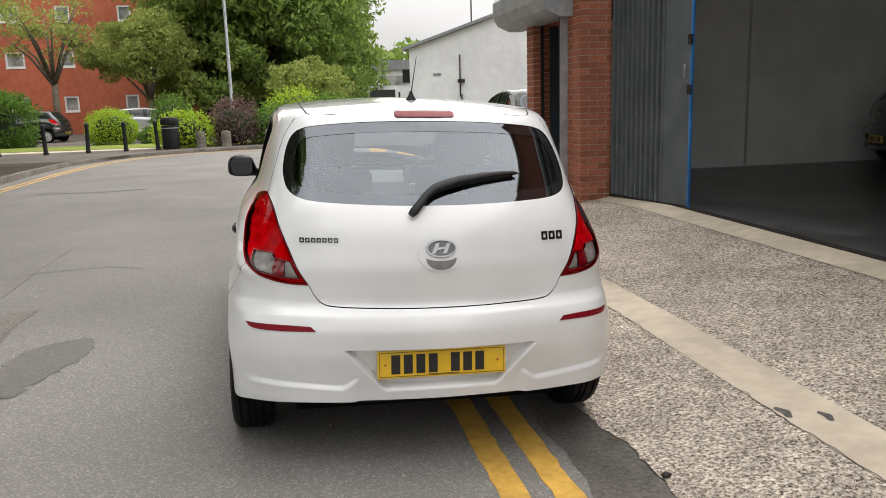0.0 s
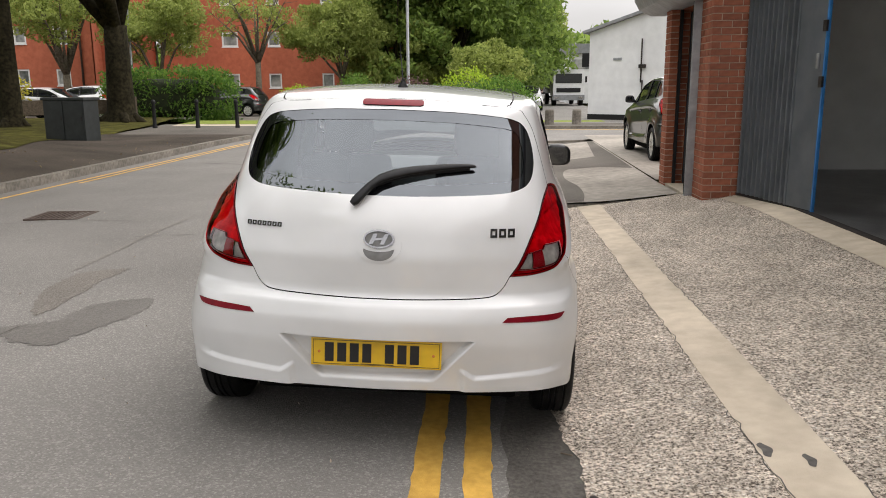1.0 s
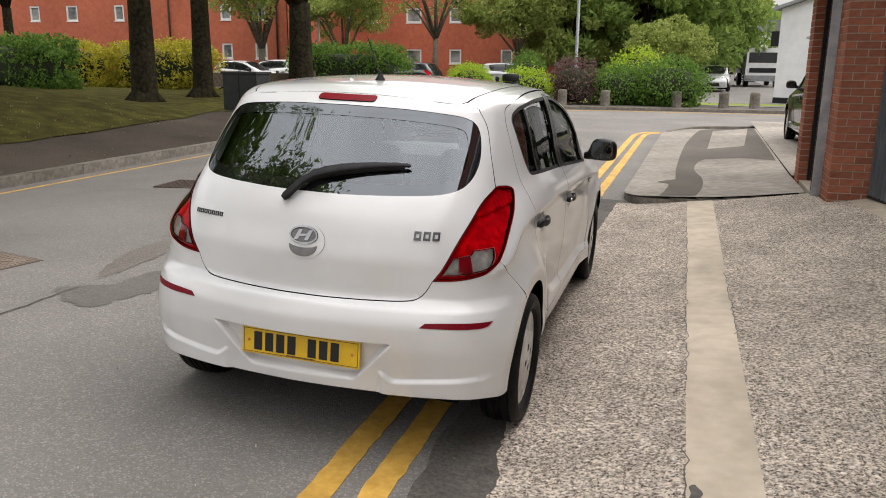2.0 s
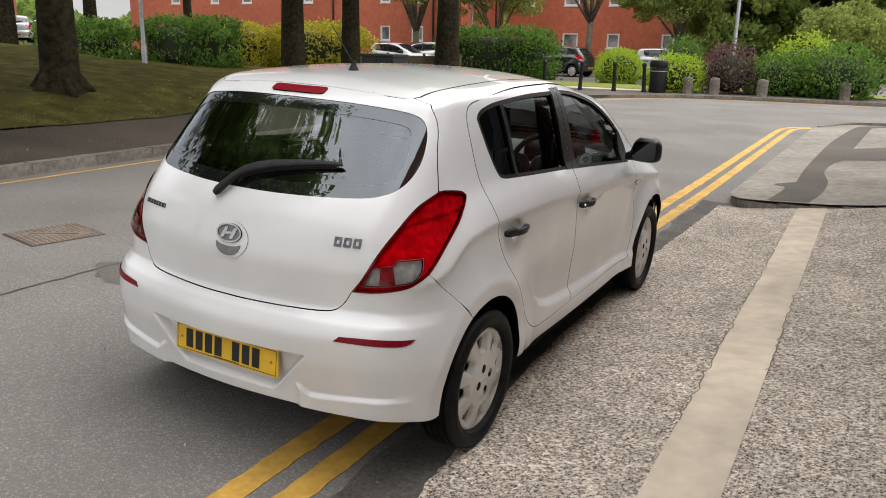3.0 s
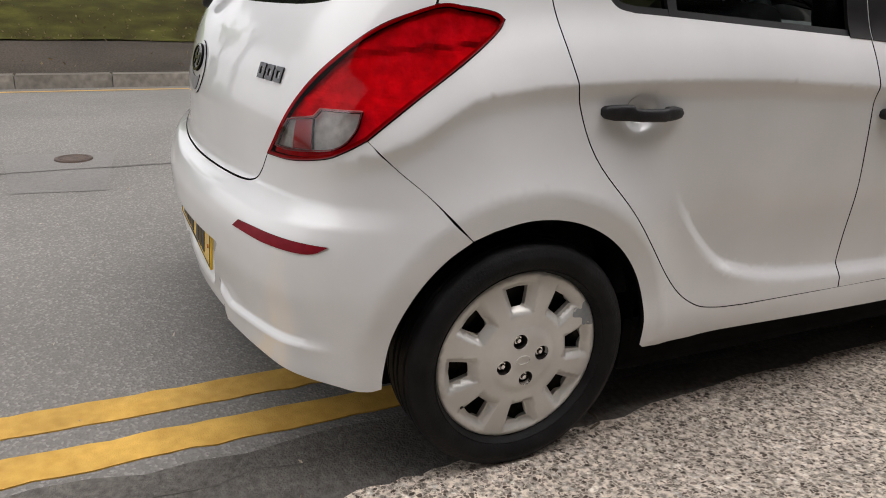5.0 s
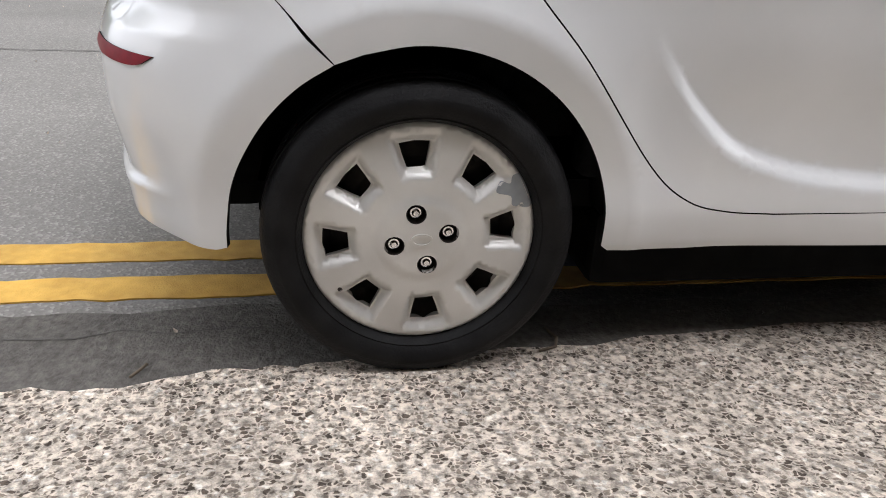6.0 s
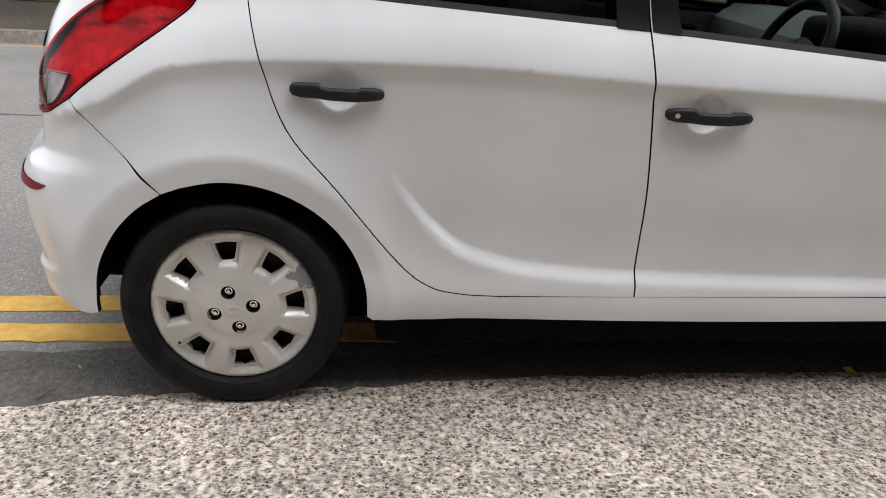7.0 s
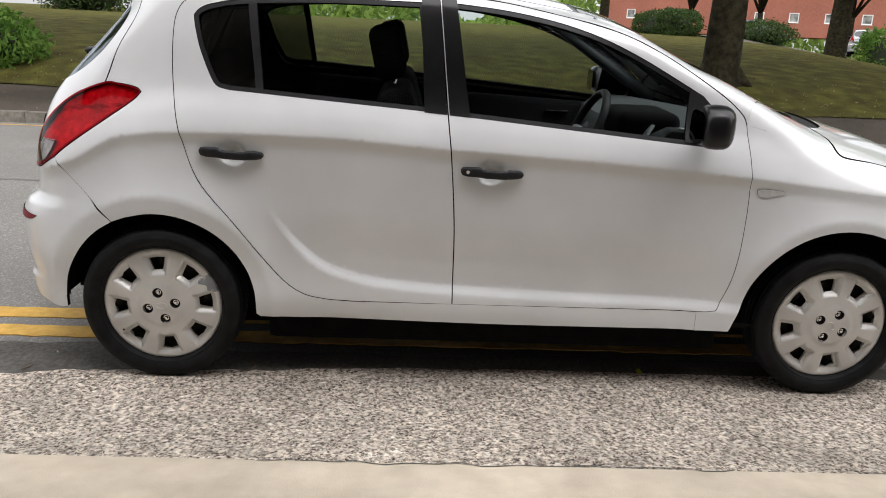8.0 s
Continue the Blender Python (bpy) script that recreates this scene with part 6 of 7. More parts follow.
for s in (1, -1):
    cushion("door_card", s * 0.655, 1.06, 0.34, s * 0.735, 2.05, 0.945, 0.03, doors[s]["front_door"], pose(0, 0, 0, -2.3, 0, 0) @ pose(0, 0, 0.065), "cloth")
    cushion("door_card", s * 0.655, 0.30, 0.36, s * 0.735, 1.02, 1.015, 0.03, doors[s]["rear_door"], pose(0, 0, 0, -2.3, 0, 0) @ pose(0, 0, 0.03), "cloth")
    part("inner_door_handle", boxed(s * 0.63, 1.60, 0.885, s * 0.655, 1.72, 0.895, 0.004), M["chrome"], doors[s]["front_door"], "chrome inner release handle")
    part("pillar_lining", tube(bmesh.new(), [(s * 0.66, 0.99, 0.35), (s * 0.665, 0.99, 1.0), (s * 0.575, 0.96, 1.40)], [0.05, 0.045, 0.03], 8), M["inner"], car)
    part("rear_pillar_lining", tube(bmesh.new(), [(s * 0.56, -0.02, 1.02), (s * 0.54, 0.02, 1.2), (s * 0.50, 0.08, 1.38)], [0.11, 0.08, 0.05], 8), M["inner"], car)
    part("screen_pillar_lining", tube(bmesh.new(), [(s * 0.655, 2.16, 0.98), (s * 0.60, 1.85, 1.17), (s * 0.54, 1.55, 1.36)], [0.035, 0.03, 0.025], 8), M["dash"], car)
dash_b = loft([[(x, y * k + 1.78 * (1 - k), z) for y, z in ((1.78, 0.62), (1.74, 0.80), (1.80, 0.93), (1.92, 0.985), (2.15, 0.985), (2.40, 0.955), (2.42, 0.62))] for x, k in ((-0.66, 0.62), (-0.4, 0.9), (0, 1.0), (0.4, 0.9), (0.66, 0.62))])
part("dashboard", smooth(dash_b, 30), M["dash"], car, "grey moulded dashboard")
cushion("instrument_hood", 0.20, 1.70, 0.90, 0.53, 1.95, 1.035, 0.05, car, None, "inner")
part("dash_vent", smooth(lathe([(0.02, 0.012), (0.045, 0.012), (0.05, 0.0), (0.02, 0.0), (0.02, 0.012)], 24, m=pose(0.58, 1.80, 0.955, 60, 0, -15))), M["galvanised"], car, "silver-rimmed air vent")
part("dash_sticker", smooth(lathe([(0.0001, 0.003), (0.012, 0.003), (0.013, 0.0)], 16, m=pose(0.585, 1.93, 0.988))), M["upvc"], car, "small white round sticker")
ring_b = lathe([(0.178 + 0.017 * math.cos(a), 0.017 * math.sin(a)) for a in np.linspace(0, 2 * math.pi, 13)], 40, m=pose(0.36, 1.60, 0.925, 66, 0, 0))
rim = part("steering_wheel", smooth(ring_b, 60), M["plastic"], car, "black steering wheel")
for a in (0, 180, 270):
    part("spoke", tube(bmesh.new(), [pose(0.36, 1.60, 0.925, 66, 0, 0) @ Vector((0.17 * math.cos(radians(a)), 0.17 * math.sin(radians(a)), 0)), pose(0.36, 1.60, 0.925, 66, 0, 0) @ Vector((0.05 * math.cos(radians(a)), 0.05 * math.sin(radians(a)), -0.02))], [0.014, 0.022], 8), M["galvanised"], rim, "grey spoke")
part("wheel_hub", smooth(lathe([(0.0001, 0.01), (0.05, 0.005), (0.07, -0.02), (0.06, -0.06), (0.0001, -0.06)], 24, m=pose(0.36, 1.60, 0.925, 66, 0, 0))), M["plastic"], rim)


# ---- garage on the near side ----
garage = thing("garage_building", "red brick garage with a wide open doorway and dark interior", "garage", kind="structure")
FLOOR = 0.285


def brick_pier(name, x0, y0, x1, y1, z0, z1, faces, parent=garage):
    """A pier of single bricks proud of a mortar core; faces: which of -x, -y to lay."""
    pier = part(name, boxed(x0 + 0.006, y0 + 0.006, z0, x1 - 0.006, y1 - 0.006, z1), M["mortar"], parent, "red brick pier with pale joints")
    meshes = {}

    def brick(x, y, z, lx, ly):
        key = (round(lx, 3), round(ly, 3))
        if key not in meshes:
            b = boxed(0, 0, 0, lx, ly, 0.065, 0.003)
            meshes[key] = bpy.data.meshes.new("brick")
            b.to_mesh(meshes[key])
            meshes[key].materials.append(M["brick"])
        ob = part("brick", meshes[key], None, pier)
        ob.location = (x + random.uniform(-0.001, 0.001), y + random.uniform(-0.001, 0.001), z)

    for c in range(int((z1 - z0) / 0.075)):
        z = z0 + 0.075 * c + 0.005
        if "y" in faces:
            x, odd = x0, c % 2
            first = True
            while x < x1 - 0.02:
                w = min(0.1025 if (odd and first) else 0.215, x1 - x)
                first = False
                brick(x, y0, z, w - 0.01 if x + w < x1 - 0.02 else w, 0.0925)
                x += w
        if "x" in faces:
            y = y0 + (0.1025 if "y" in faces else 0.0)
            first = True
            while y < y1 - 0.02:
                w = min(0.1125 if (not c % 2 and first) else 0.225, y1 - y)
                first = False
                brick(x0, y, z, 0.0925, w - 0.01 if y + w < y1 - 0.02 else w)
                y += w
    return pier


brick_pier("brick_pier", 2.89, 5.44, 3.27, 5.90, 0.14, 3.2, "xy")
brick_pier("brick_pier", 2.80, 7.02, 2.905, 7.32, 0.12, 2.75, "xy")
part("rear_pier", boxed(2.98, 7.13, 0.12, 3.5, 7.32, 2.75), M["brick"], garage)
part("door_frame", boxed(2.905, 7.0, 0.15, 2.945, 7.13, 2.45), M["plastic"], garage)
brick_pier("brick_jamb", 2.945, 7.10, 3.06, 7.25, 0.15, 2.5, "y")
part("side_wall", boxed(3.3, 8.05, 0.1, 14.0, 8.30, 4.0), M["brick"], garage)
door_post = part("door_post", boxed(2.80, 5.90, 0.17, 2.90, 5.965, 2.75, 0.006), M["galvanised"], garage, "galvanised steel shutter guide")
part("guide_slot", boxed(2.795, 5.925, 0.2, 2.80, 5.94, 2.7), M["steel"], door_post)
part("door_frame", boxed(3.18, 5.90, 0.17, 3.24, 5.98, 2.42), M["wood"], garage)
part("side_door_leaf", boxed(3.06, 7.06, 0.20, 3.5, 7.10, 2.40, 0.004), M["door_blue"], garage, "dark blue door leaf standing open")
entrance = part("entrance_door", boxed(3.22, 5.98, 0.20, 3.27, 6.90, 2.40, 0.004), M["door_blue"], garage, "dark blue recessed side door")
for z0, z1 in ((0.35, 1.15), (1.3, 2.25)):
    part("door_panel", boxed(3.205, 6.10, z0, 3.222, 6.78, z1, 0.01), M["door_blue"], entrance)
part("door_step", boxed(2.82, 5.97, 0.05, 3.24, 7.02, 0.20, 0.01), M["concrete"], garage)
part("lintel", boxed(2.90, 5.90, 2.42, 3.6, 7.32, 3.6), M["brick"], garage)
hood = loft([[(x, y, z) for x, z in ((2.92, 2.42), (2.72, 2.42), (2.55, 2.50), (2.48, 2.62), (2.48, 2.82), (2.55, 2.92), (2.92, 2.95))] for y in (5.72, 7.95)])
part("shutter_box", smooth(hood, 30), M["galvanised"], garage, "grey rounded roller shutter box over the side door")
part("upper_wall", boxed(3.27, 5.44, 3.2, 3.5, 8.05, 4.0), M["brick"], garage)
part("door_header", boxed(3.30, -9.0, 3.75, 3.62, 5.44, 4.0), M["shutter"], garage)
part("upper_storey", boxed(3.46, -9.4, 4.15, 3.70, 8.30, 5.6), M["dim_brick"], garage, "plain brick upper storey")
part("upper_end_wall", boxed(3.70, 8.06, 4.15, 14.0, 8.30, 5.6), M["dim_brick"], garage)
part("coping", boxed(3.42, -9.4, 5.6, 3.78, 8.34, 5.68, 0.01), M["concrete"], garage)
part("far_jamb", boxed(3.30, -9.4, 0.2, 3.7, -9.0, 4.0), M["shutter"], garage)

# folding door leaf with vertical ribs
leaf = thing("folding_door", "grey ribbed steel folding door standing open", "door")
p0, p1 = Vector((3.262, 5.39, 0)), Vector((3.545, 4.00, 0))
along = (p1 - p0).normalized()
out = Vector((-along.y, along.x, 0)) * -1
turn = Matrix.Translation((p0.x, p0.y, 0.0)) @ Matrix.Rotation(math.atan2(along.y, along.x), 4, "Z")
length = (p1 - p0).length
runs = []
u = 0.0
while u < 0.92:
    runs += [(u, 0.0), (u + 0.05, 0.0), (u + 0.058, -0.04), (u + 0.084, -0.04), (u + 0.092, 0.0)]
    u += 0.092
runs += [(0.95, 0.0), (0.96, -0.03), (length, -0.03)]
b = bmesh.new()
lowv = [b.verts.new((x, y, 0.30)) for x, y in runs]
topv = [b.verts.new((x, y, 3.74)) for x, y in runs]
for k in range(len(runs) - 1):
    b.faces.new((lowv[k], lowv[k + 1], topv[k + 1], topv[k]))
bmesh.ops.solidify(b, geom=b.faces[:], thickness=0.012)
bmesh.ops.transform(b, matrix=turn, verts=b.verts)
part("ribbed_panel", b, M["shutter"], leaf)
part("blue_edge", boxed(length, -0.034, 0.29, length + 0.024, -0.004, 3.74, 0.004, m=turn), M["blue"], leaf, "bright blue door edge")
for z in (1.45, 1.95, 2.6):
    part("hinge", boxed(length - 0.02, -0.055, z, length + 0.03, -0.03, z + 0.10, 0.004, m=turn), M["steel"], leaf)
part("latch", boxed(length - 0.09, -0.05, 1.62, length - 0.055, -0.03, 1.76, 0.006, m=turn), M["galvanised"], leaf)
part("bottom_seal", boxed(0, -0.02, 0.27, length, 0.0, 0.30, m=turn), M["plastic"], leaf)

# inside the garage
lay("garage_floor", [(3.5, -9), (13.7, -9), (13.7, 8.0), (3.27, 8.0), (3.27, 5.3), (3.5, 4.3)], level(FLOOR), M["dark_floor"], "black painted garage floor with scuffs", "floor", 1.0)
part("threshold", boxed(3.46, -9, 0.2, 3.54, 4.3, FLOOR + 0.006, 0.003), M["steel"], garage)
tagged(part("wall_inner", boxed(3.5, 7.95, 0.2, 13.9, 8.05, 4.0), M["grey_wall"], None), "grey painted inner wall with panel joints", "wall", "", "structure")
tagged(part("wall_back", boxed(13.7, -9.2, 0.2, 13.9, 7.95, 4.0), M["grey_wall"], None), "grey painted back wall", "wall", "", "structure")
tagged(part("wall_south", boxed(3.6, -9.4, 0.2, 13.9, -9.2, 4.0), M["grey_wall"], None), "grey painted side wall", "wall", "", "structure")
tagged(part("ceiling", boxed(3.25, -9.4, 4.0, 13.9, 8.3, 4.15), M["grey_wall"], None), "grey garage ceiling", "ceiling", "", "structure")
for x in (4.35, 6.60):
    tagged(part("trim", boxed(x, 7.93, 0.3, x + 0.04, 7.95, 4.0, 0.004), M["joint_grey"], None), "vertical wall panel joint strip", "trim", "", "structure")


# ---- plants ----
def leaves(name, centres, size, material, parent=None, seed=0, flat=0.0):
    """Many small bent leaves at the given places."""
    r = np.random.default_rng(seed)
    c = np.asarray(centres, float)
    n = len(c)
    a = r.normal(size=(n, 3))
    a[:, 2] *= 0.6
    a /= np.linalg.norm(a, axis=1, keepdims=True)
    u = np.cross(a, r.normal(size=(n, 3)))
    u /= np.linalg.norm(u, axis=1, keepdims=True)
    s = (size * r.uniform(0.6, 1.3, n))[:, None]
    w = np.cross(a, u)
    p = np.stack([c - u * s, c + w * s * 0.45 + a * s * 0.12, c + u * s, c - w * s * 0.45 + a * s * 0.12], 1).reshape(-1, 3)
    me = bpy.data.meshes.new(name)
    i = np.arange(n) * 4
    me.from_pydata(p.tolist(), [], np.concatenate([np.stack([i, i + 1, i + 2], 1), np.stack([i, i + 2, i + 3], 1)]).tolist())
    me.materials.append(material)
    return part(name, me, None, parent)


def tree(x, y, z, height, trunk, spread, label, crown_from=0.35, clumps=60, per=110, size=0.16, mat="leaf_dark", seed=1, limbs=7, lean=0.0, bark="bark", skirt=0):
    """A tapered trunk with limbs and twigs, and a crown of leaf clumps round their ends."""
    r = np.random.default_rng(seed)
    t = thing("tree", label, "tree", pose(x, y, z))
    b = bmesh.new()
    fork = height * crown_from
    prof = [(0, 0, -0.3), (0, 0, 0.02), (0.02, 0.0, 0.25), (0.03 + lean * 0.2, 0.03, fork * 0.5), (0.05 + lean * 0.5, 0.02, fork)]
    tube(b, prof, [trunk * 1.7, trunk * 1.45, trunk * 1.12, trunk * 0.95, trunk * 0.85], 14)
    for k in range(5):
        a = 2 * math.pi * k / 5 + r.uniform(-0.3, 0.3)
        tube(b, [(math.cos(a) * trunk * 0.5, math.sin(a) * trunk * 0.5, 0.35), (math.cos(a) * trunk * 1.3, math.sin(a) * trunk * 1.3, 0.08), (math.cos(a) * trunk * 2.0, math.sin(a) * trunk * 2.0, -0.08)], [trunk * 0.5, trunk * 0.38, trunk * 0.18], 8)
    tips = []
    for k in range(limbs):
        a = 2 * math.pi * k / limbs + r.uniform(-0.4, 0.4)
        up = r.uniform(0.45, 1.0)
        reach = spread * r.uniform(0.45, 0.95) * (1.15 - 0.6 * up)
        base = Vector(prof[-1]) - Vector((0, 0, trunk * 0.5))
        end = Vector((reach * math.cos(a), reach * math.sin(a), fork + (height - fork) * up * 0.9))
        mid = base.lerp(end, 0.45) + Vector((0, 0, 0.12 * (height - fork))) * r.uniform(0.2, 1.0)
        tube(b, [base, mid, end], [trunk * 0.55, trunk * 0.3, trunk * 0.08], 8)
        for j in range(5):
            f = r.uniform(0.45, 1.0)
            s0 = (mid.lerp(end, (f - 0.45) / 0.55) if f > 0.45 else base.lerp(mid, f / 0.45))
            e = s0 + Vector((r.normal(), r.normal(), r.uniform(0.2, 1.2))) * 0.13 * spread
            tube(b, [s0, e], [trunk * 0.13, trunk * 0.03], 5)
            tips.append(e)
        tips.append(end)
    part("trunk", b, M[bark], t)
    tips = np.array([tuple(p) for p in tips])
    pts = []
    for k in range(clumps):
        c = tips[r.integers(len(tips))] + r.normal(size=3) * spread * 0.10
        rad = spread * r.uniform(0.10, 0.24)
        d = r.normal(size=(per, 3))
        d /= np.linalg.norm(d, axis=1, keepdims=True)
        d *= rad * r.uniform(0.35, 1.0, (per, 1)) ** 0.5
        d[:, 2] *= 0.7
        pts.append(c + d)
    # low boughs that hide the limbs
    for k in range(skirt):
        a, f = r.uniform(0, 2 * math.pi), r.uniform(0.45, 0.95)
        c = np.array((spread * 0.8 * f * math.cos(a), spread * 0.8 * f * math.sin(a), fork + r.uniform(-0.02, 0.42) * (height - fork)))
        d = r.normal(size=(per, 3))
        d /= np.linalg.norm(d, axis=1, keepdims=True)
        d *= spread * r.uniform(0.10, 0.2) * r.uniform(0.35, 1.0, (per, 1)) ** 0.5
        d[:, 2] *= 0.6
        pts.append(c + d)
    if clumps:
        leaves("crown", np.concatenate(pts), size, M[mat], t, seed)
    return t


def bush(name, x, y, z, rx, ry, h, label, mat, seed=1, n=2600, size=0.06, stems=True, boxy=2.0, category="bush"):
    """A leafy mass with an uneven outline over a dark core painted as inner shade."""
    r = np.random.default_rng(seed)
    t = thing(name, label, category, pose(x, y, z))
    a, e = r.uniform(0, 2 * math.pi, n), r.uniform(-0.85, 1.0, n)
    e = np.arcsin(np.clip(e, -1, 1))
    rough = 1 + 0.10 * np.sin(3 * a + seed) * np.cos(4 * e) + 0.06 * np.sin(7 * a + 2 * seed) + r.normal(0, 0.10 if name == "shrub" else 0.045, n)
    ca, sa, ce, se = np.cos(a), np.sin(a), np.cos(e), np.sin(e)
    q = 2 / boxy
    f = lambda v: np.sign(v) * np.abs(v) ** q
    k = rough * r.uniform(0.86, 1.03, n)
    p = np.stack([rx * f(ce) * f(ca) * k, ry * f(ce) * f(sa) * k, h * (0.42 + 0.55 * f(se) * k)], 1)
    p[:, 2] = np.maximum(p[:, 2], 0.03)
    leaves("foliage", p, size, M[mat], t, seed)
    # solid core whose dark colour stands in for shade between the leaves
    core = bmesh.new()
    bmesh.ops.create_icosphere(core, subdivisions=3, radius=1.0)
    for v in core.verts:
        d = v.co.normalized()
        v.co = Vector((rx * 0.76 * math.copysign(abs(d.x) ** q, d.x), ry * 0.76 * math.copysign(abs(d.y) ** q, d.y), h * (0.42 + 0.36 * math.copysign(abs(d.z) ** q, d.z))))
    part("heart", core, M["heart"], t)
    return t


# shade inside the foliage, put into the colour
M["heart"] = surface("inner_foliage_shade", (0.012, 0.018, 0.006), (0.03, 0.04, 0.014), 9, 0.95, 0.8, 30)

# the row of big trees on the lawn
TALL = "mature broad-leaved tree with a thick dark trunk on the lawn"
tree(-10.15, 6.1, 0.66, 12.5, 0.285, 9.5, TALL, 0.32, 520, 120, 0.2, "leaf_dark", 3, 12)
tree(-15.1, 18.3, 0.2, 13, 0.37, 6.5, TALL, 0.4, 230, 110, 0.2, "leaf_dark", 4, 8)
tree(-15.4, 22.0, 0.2, 13, 0.34, 5.5, TALL, 0.36, 150, 110, 0.18, "leaf_dark", 5, 8)
tree(-13.6, 26.2, 0.2, 12, 0.48, 6.0, TALL, 0.30, 110, 110, 0.18, "leaf_dark", 6, 7)
tree(-32.0, 19.4, 0.8, 13, 0.42, 6.0, TALL, 0.42, 110, 100, 0.2, "leaf_dark", 7, 7)
tree(-30.5, 22.6, 0.7, 11, 0.30, 5.0, TALL, 0.42, 80, 100, 0.2, "leaf_mid", 8, 7)
tree(-11.8, -8.4, 0.85, 14.0, 0.32, 8.6, TALL, 0.26, 620, 130, 0.22, "leaf_dark", 9, 10)
# trees before and beside the flats
tree(-11.9, 38.9, 0.1, 7.5, 0.17, 3.6, "thin-crowned young tree with bare upright branches", 0.36, 45, 60, 0.10, "leaf_mid", 11, 13, 0.0, "bark_pale")
tree(-7.9, 41.8, 0.1, 6.2, 0.15, 3.4, "round light green tree before the flats", 0.30, 170, 150, 0.10, "leaf_mid", 12, 8, 0.0, "bark_pale")
tree(-17.2, 38.5, 0.1, 7.5, 0.16, 3.6, "light airy tree before the flats", 0.2, 150, 110, 0.10, "leaf_mid", 13, 8, 0.0, "bark_pale")
tree(-2.0, 47.0, 0.05, 15.5, 0.4, 8.0, "large dense dark green tree behind the shrubs", 0.14, 480, 150, 0.19, "leaf_dark", 14, 11, skirt=150)
tree(1.0, 58.0, 0.05, 13.5, 0.4, 7.0, "large dense dark green tree behind the shrubs", 0.12, 440, 150, 0.21, "leaf_dark", 15, 11, skirt=120)
tree(-6.5, 58.0, 0.05, 15, 0.4, 7.5, "large dense dark green tree behind the shrubs", 0.12, 420, 150, 0.22, "leaf_dark", 16, 11, skirt=120)
tree(3.2, 84.0, 0.05, 12, 0.35, 6.5, "dense street tree far down the road", 0.2, 110, 120, 0.3, "leaf_mid", 17, 8)
tree(4.5, 110.0, 0.05, 13, 0.35, 8.0, "dense street tree far down the road", 0.2, 110, 120, 0.34, "leaf_mid", 18, 8)
tree(-32.0, 30.0, 0.2, 11, 0.25, 5.0, "broad-leaved tree beside the car park", 0.35, 80, 100, 0.2, "leaf_dark", 19, 7)
tree(-21.5, 37.0, 0.1, 9.5, 0.2, 4.0, "light airy tree before the flats", 0.22, 110, 110, 0.11, "leaf_mid", 61, 8, 0.0, "bark_pale")
tree(-5.2, 44.5, 0.05, 10, 0.2, 4.5, "leafy green tree beside the flats", 0.14, 150, 130, 0.14, "leaf_mid", 62, 8, skirt=60)
tree(0.5, 38.0, 0.03, 4.2, 0.1, 2.4, "small light green tree behind the shrubs", 0.15, 80, 110, 0.09, "leaf_mid", 63, 7)
for x, y, h, k in ((-54.0, 20.0, 10, 71), (-60.0, 27.5, 11, 72), (-50.0, 29.5, 9, 73)):
    tree(x, y, 1.6, h, 0.22, 5.0, "dark broad-leaved tree before the flats across the lawn", 0.22, 110, 90, 0.22, "leaf_dimmed", k, 8)
tree(-46.0, 12.0, 1.9, 11, 0.28, 5.5, "broad-leaved tree beside the car park", 0.35, 80, 100, 0.2, "leaf_dark", 20, 7)

# distant woods as one mass of leaves
far = np.random.default_rng(50)
ang = far.uniform(-1.75, 0.75, 26000)
dist = far.uniform(125, 150, 26000)
top = 9 + 3.0 * np.sin(9 * ang) + 2.0 * np.sin(23 * ang + 1) + 1.2 * np.sin(51 * ang)
woods = leaves("distant_woods", np.stack([dist * np.sin(ang), dist * np.cos(ang), far.uniform(0, 1, 26000) ** 0.7 * top], 1), 0.9, M["leaf_dark"], None, 51)
tagged(woods, "distant belt of dark green trees", "woods", "", "stuff")

# hedges and shrubs
bush("hedge", -13.6, 31.0, 0.05, 2.9, 1.1, 2.35, "tall clipped laurel hedge", "leaf_hedge", 21, 9000, 0.085, boxy=3.2, category="hedge")
bush("hedge", -24.0, 22.3, 0.3, 2.6, 1.1, 2.2, "dark clipped evergreen hedge beside the lawn", "leaf_hedge", 22, 7000, 0.09, boxy=3.5, category="hedge")
bush("hedge", -27.2, 19.6, 0.4, 2.2, 1.0, 1.9, "dark clipped evergreen hedge beside the lawn", "leaf_hedge", 23, 6000, 0.09, boxy=3.5, category="hedge")
bush("hedge", -21.6, 28.2, 0.2, 2.9, 1.2, 2.25, "yellow-green variegated hedge beside the car park", "leaf_yellow", 24, 7000, 0.09, boxy=2.8, category="hedge")
bush("hedge", -26.0, 27.0, 0.3, 2.6, 1.2, 2.1, "yellow-green variegated hedge beside the car park", "leaf_yellow", 25, 6000, 0.09, boxy=2.8, category="hedge")
bush("hedge", -45.0, 15.5, 1.85, 5.0, 1.0, 1.5, "low dark hedge at the far edge of the lawn", "leaf_dimmed", 26, 6000, 0.1, boxy=3, category="hedge")
bush("round_bush", -7.6, 30.3, 0.05, 0.98, 0.95, 1.5, "clipped round lime green bush", "leaf_lime", 27, 6500, 0.045)
bush("low_bush", -5.4, 30.5, 0.05, 1.3, 0.7, 0.8, "low dark green bush", "leaf_hedge", 28, 2500, 0.06)
bush("shrub", -4.2, 25.6, 0.05, 1.05, 0.8, 1.35, "loose lime green shrub in the planting bed", "leaf_lime", 29, 2600, 0.06)
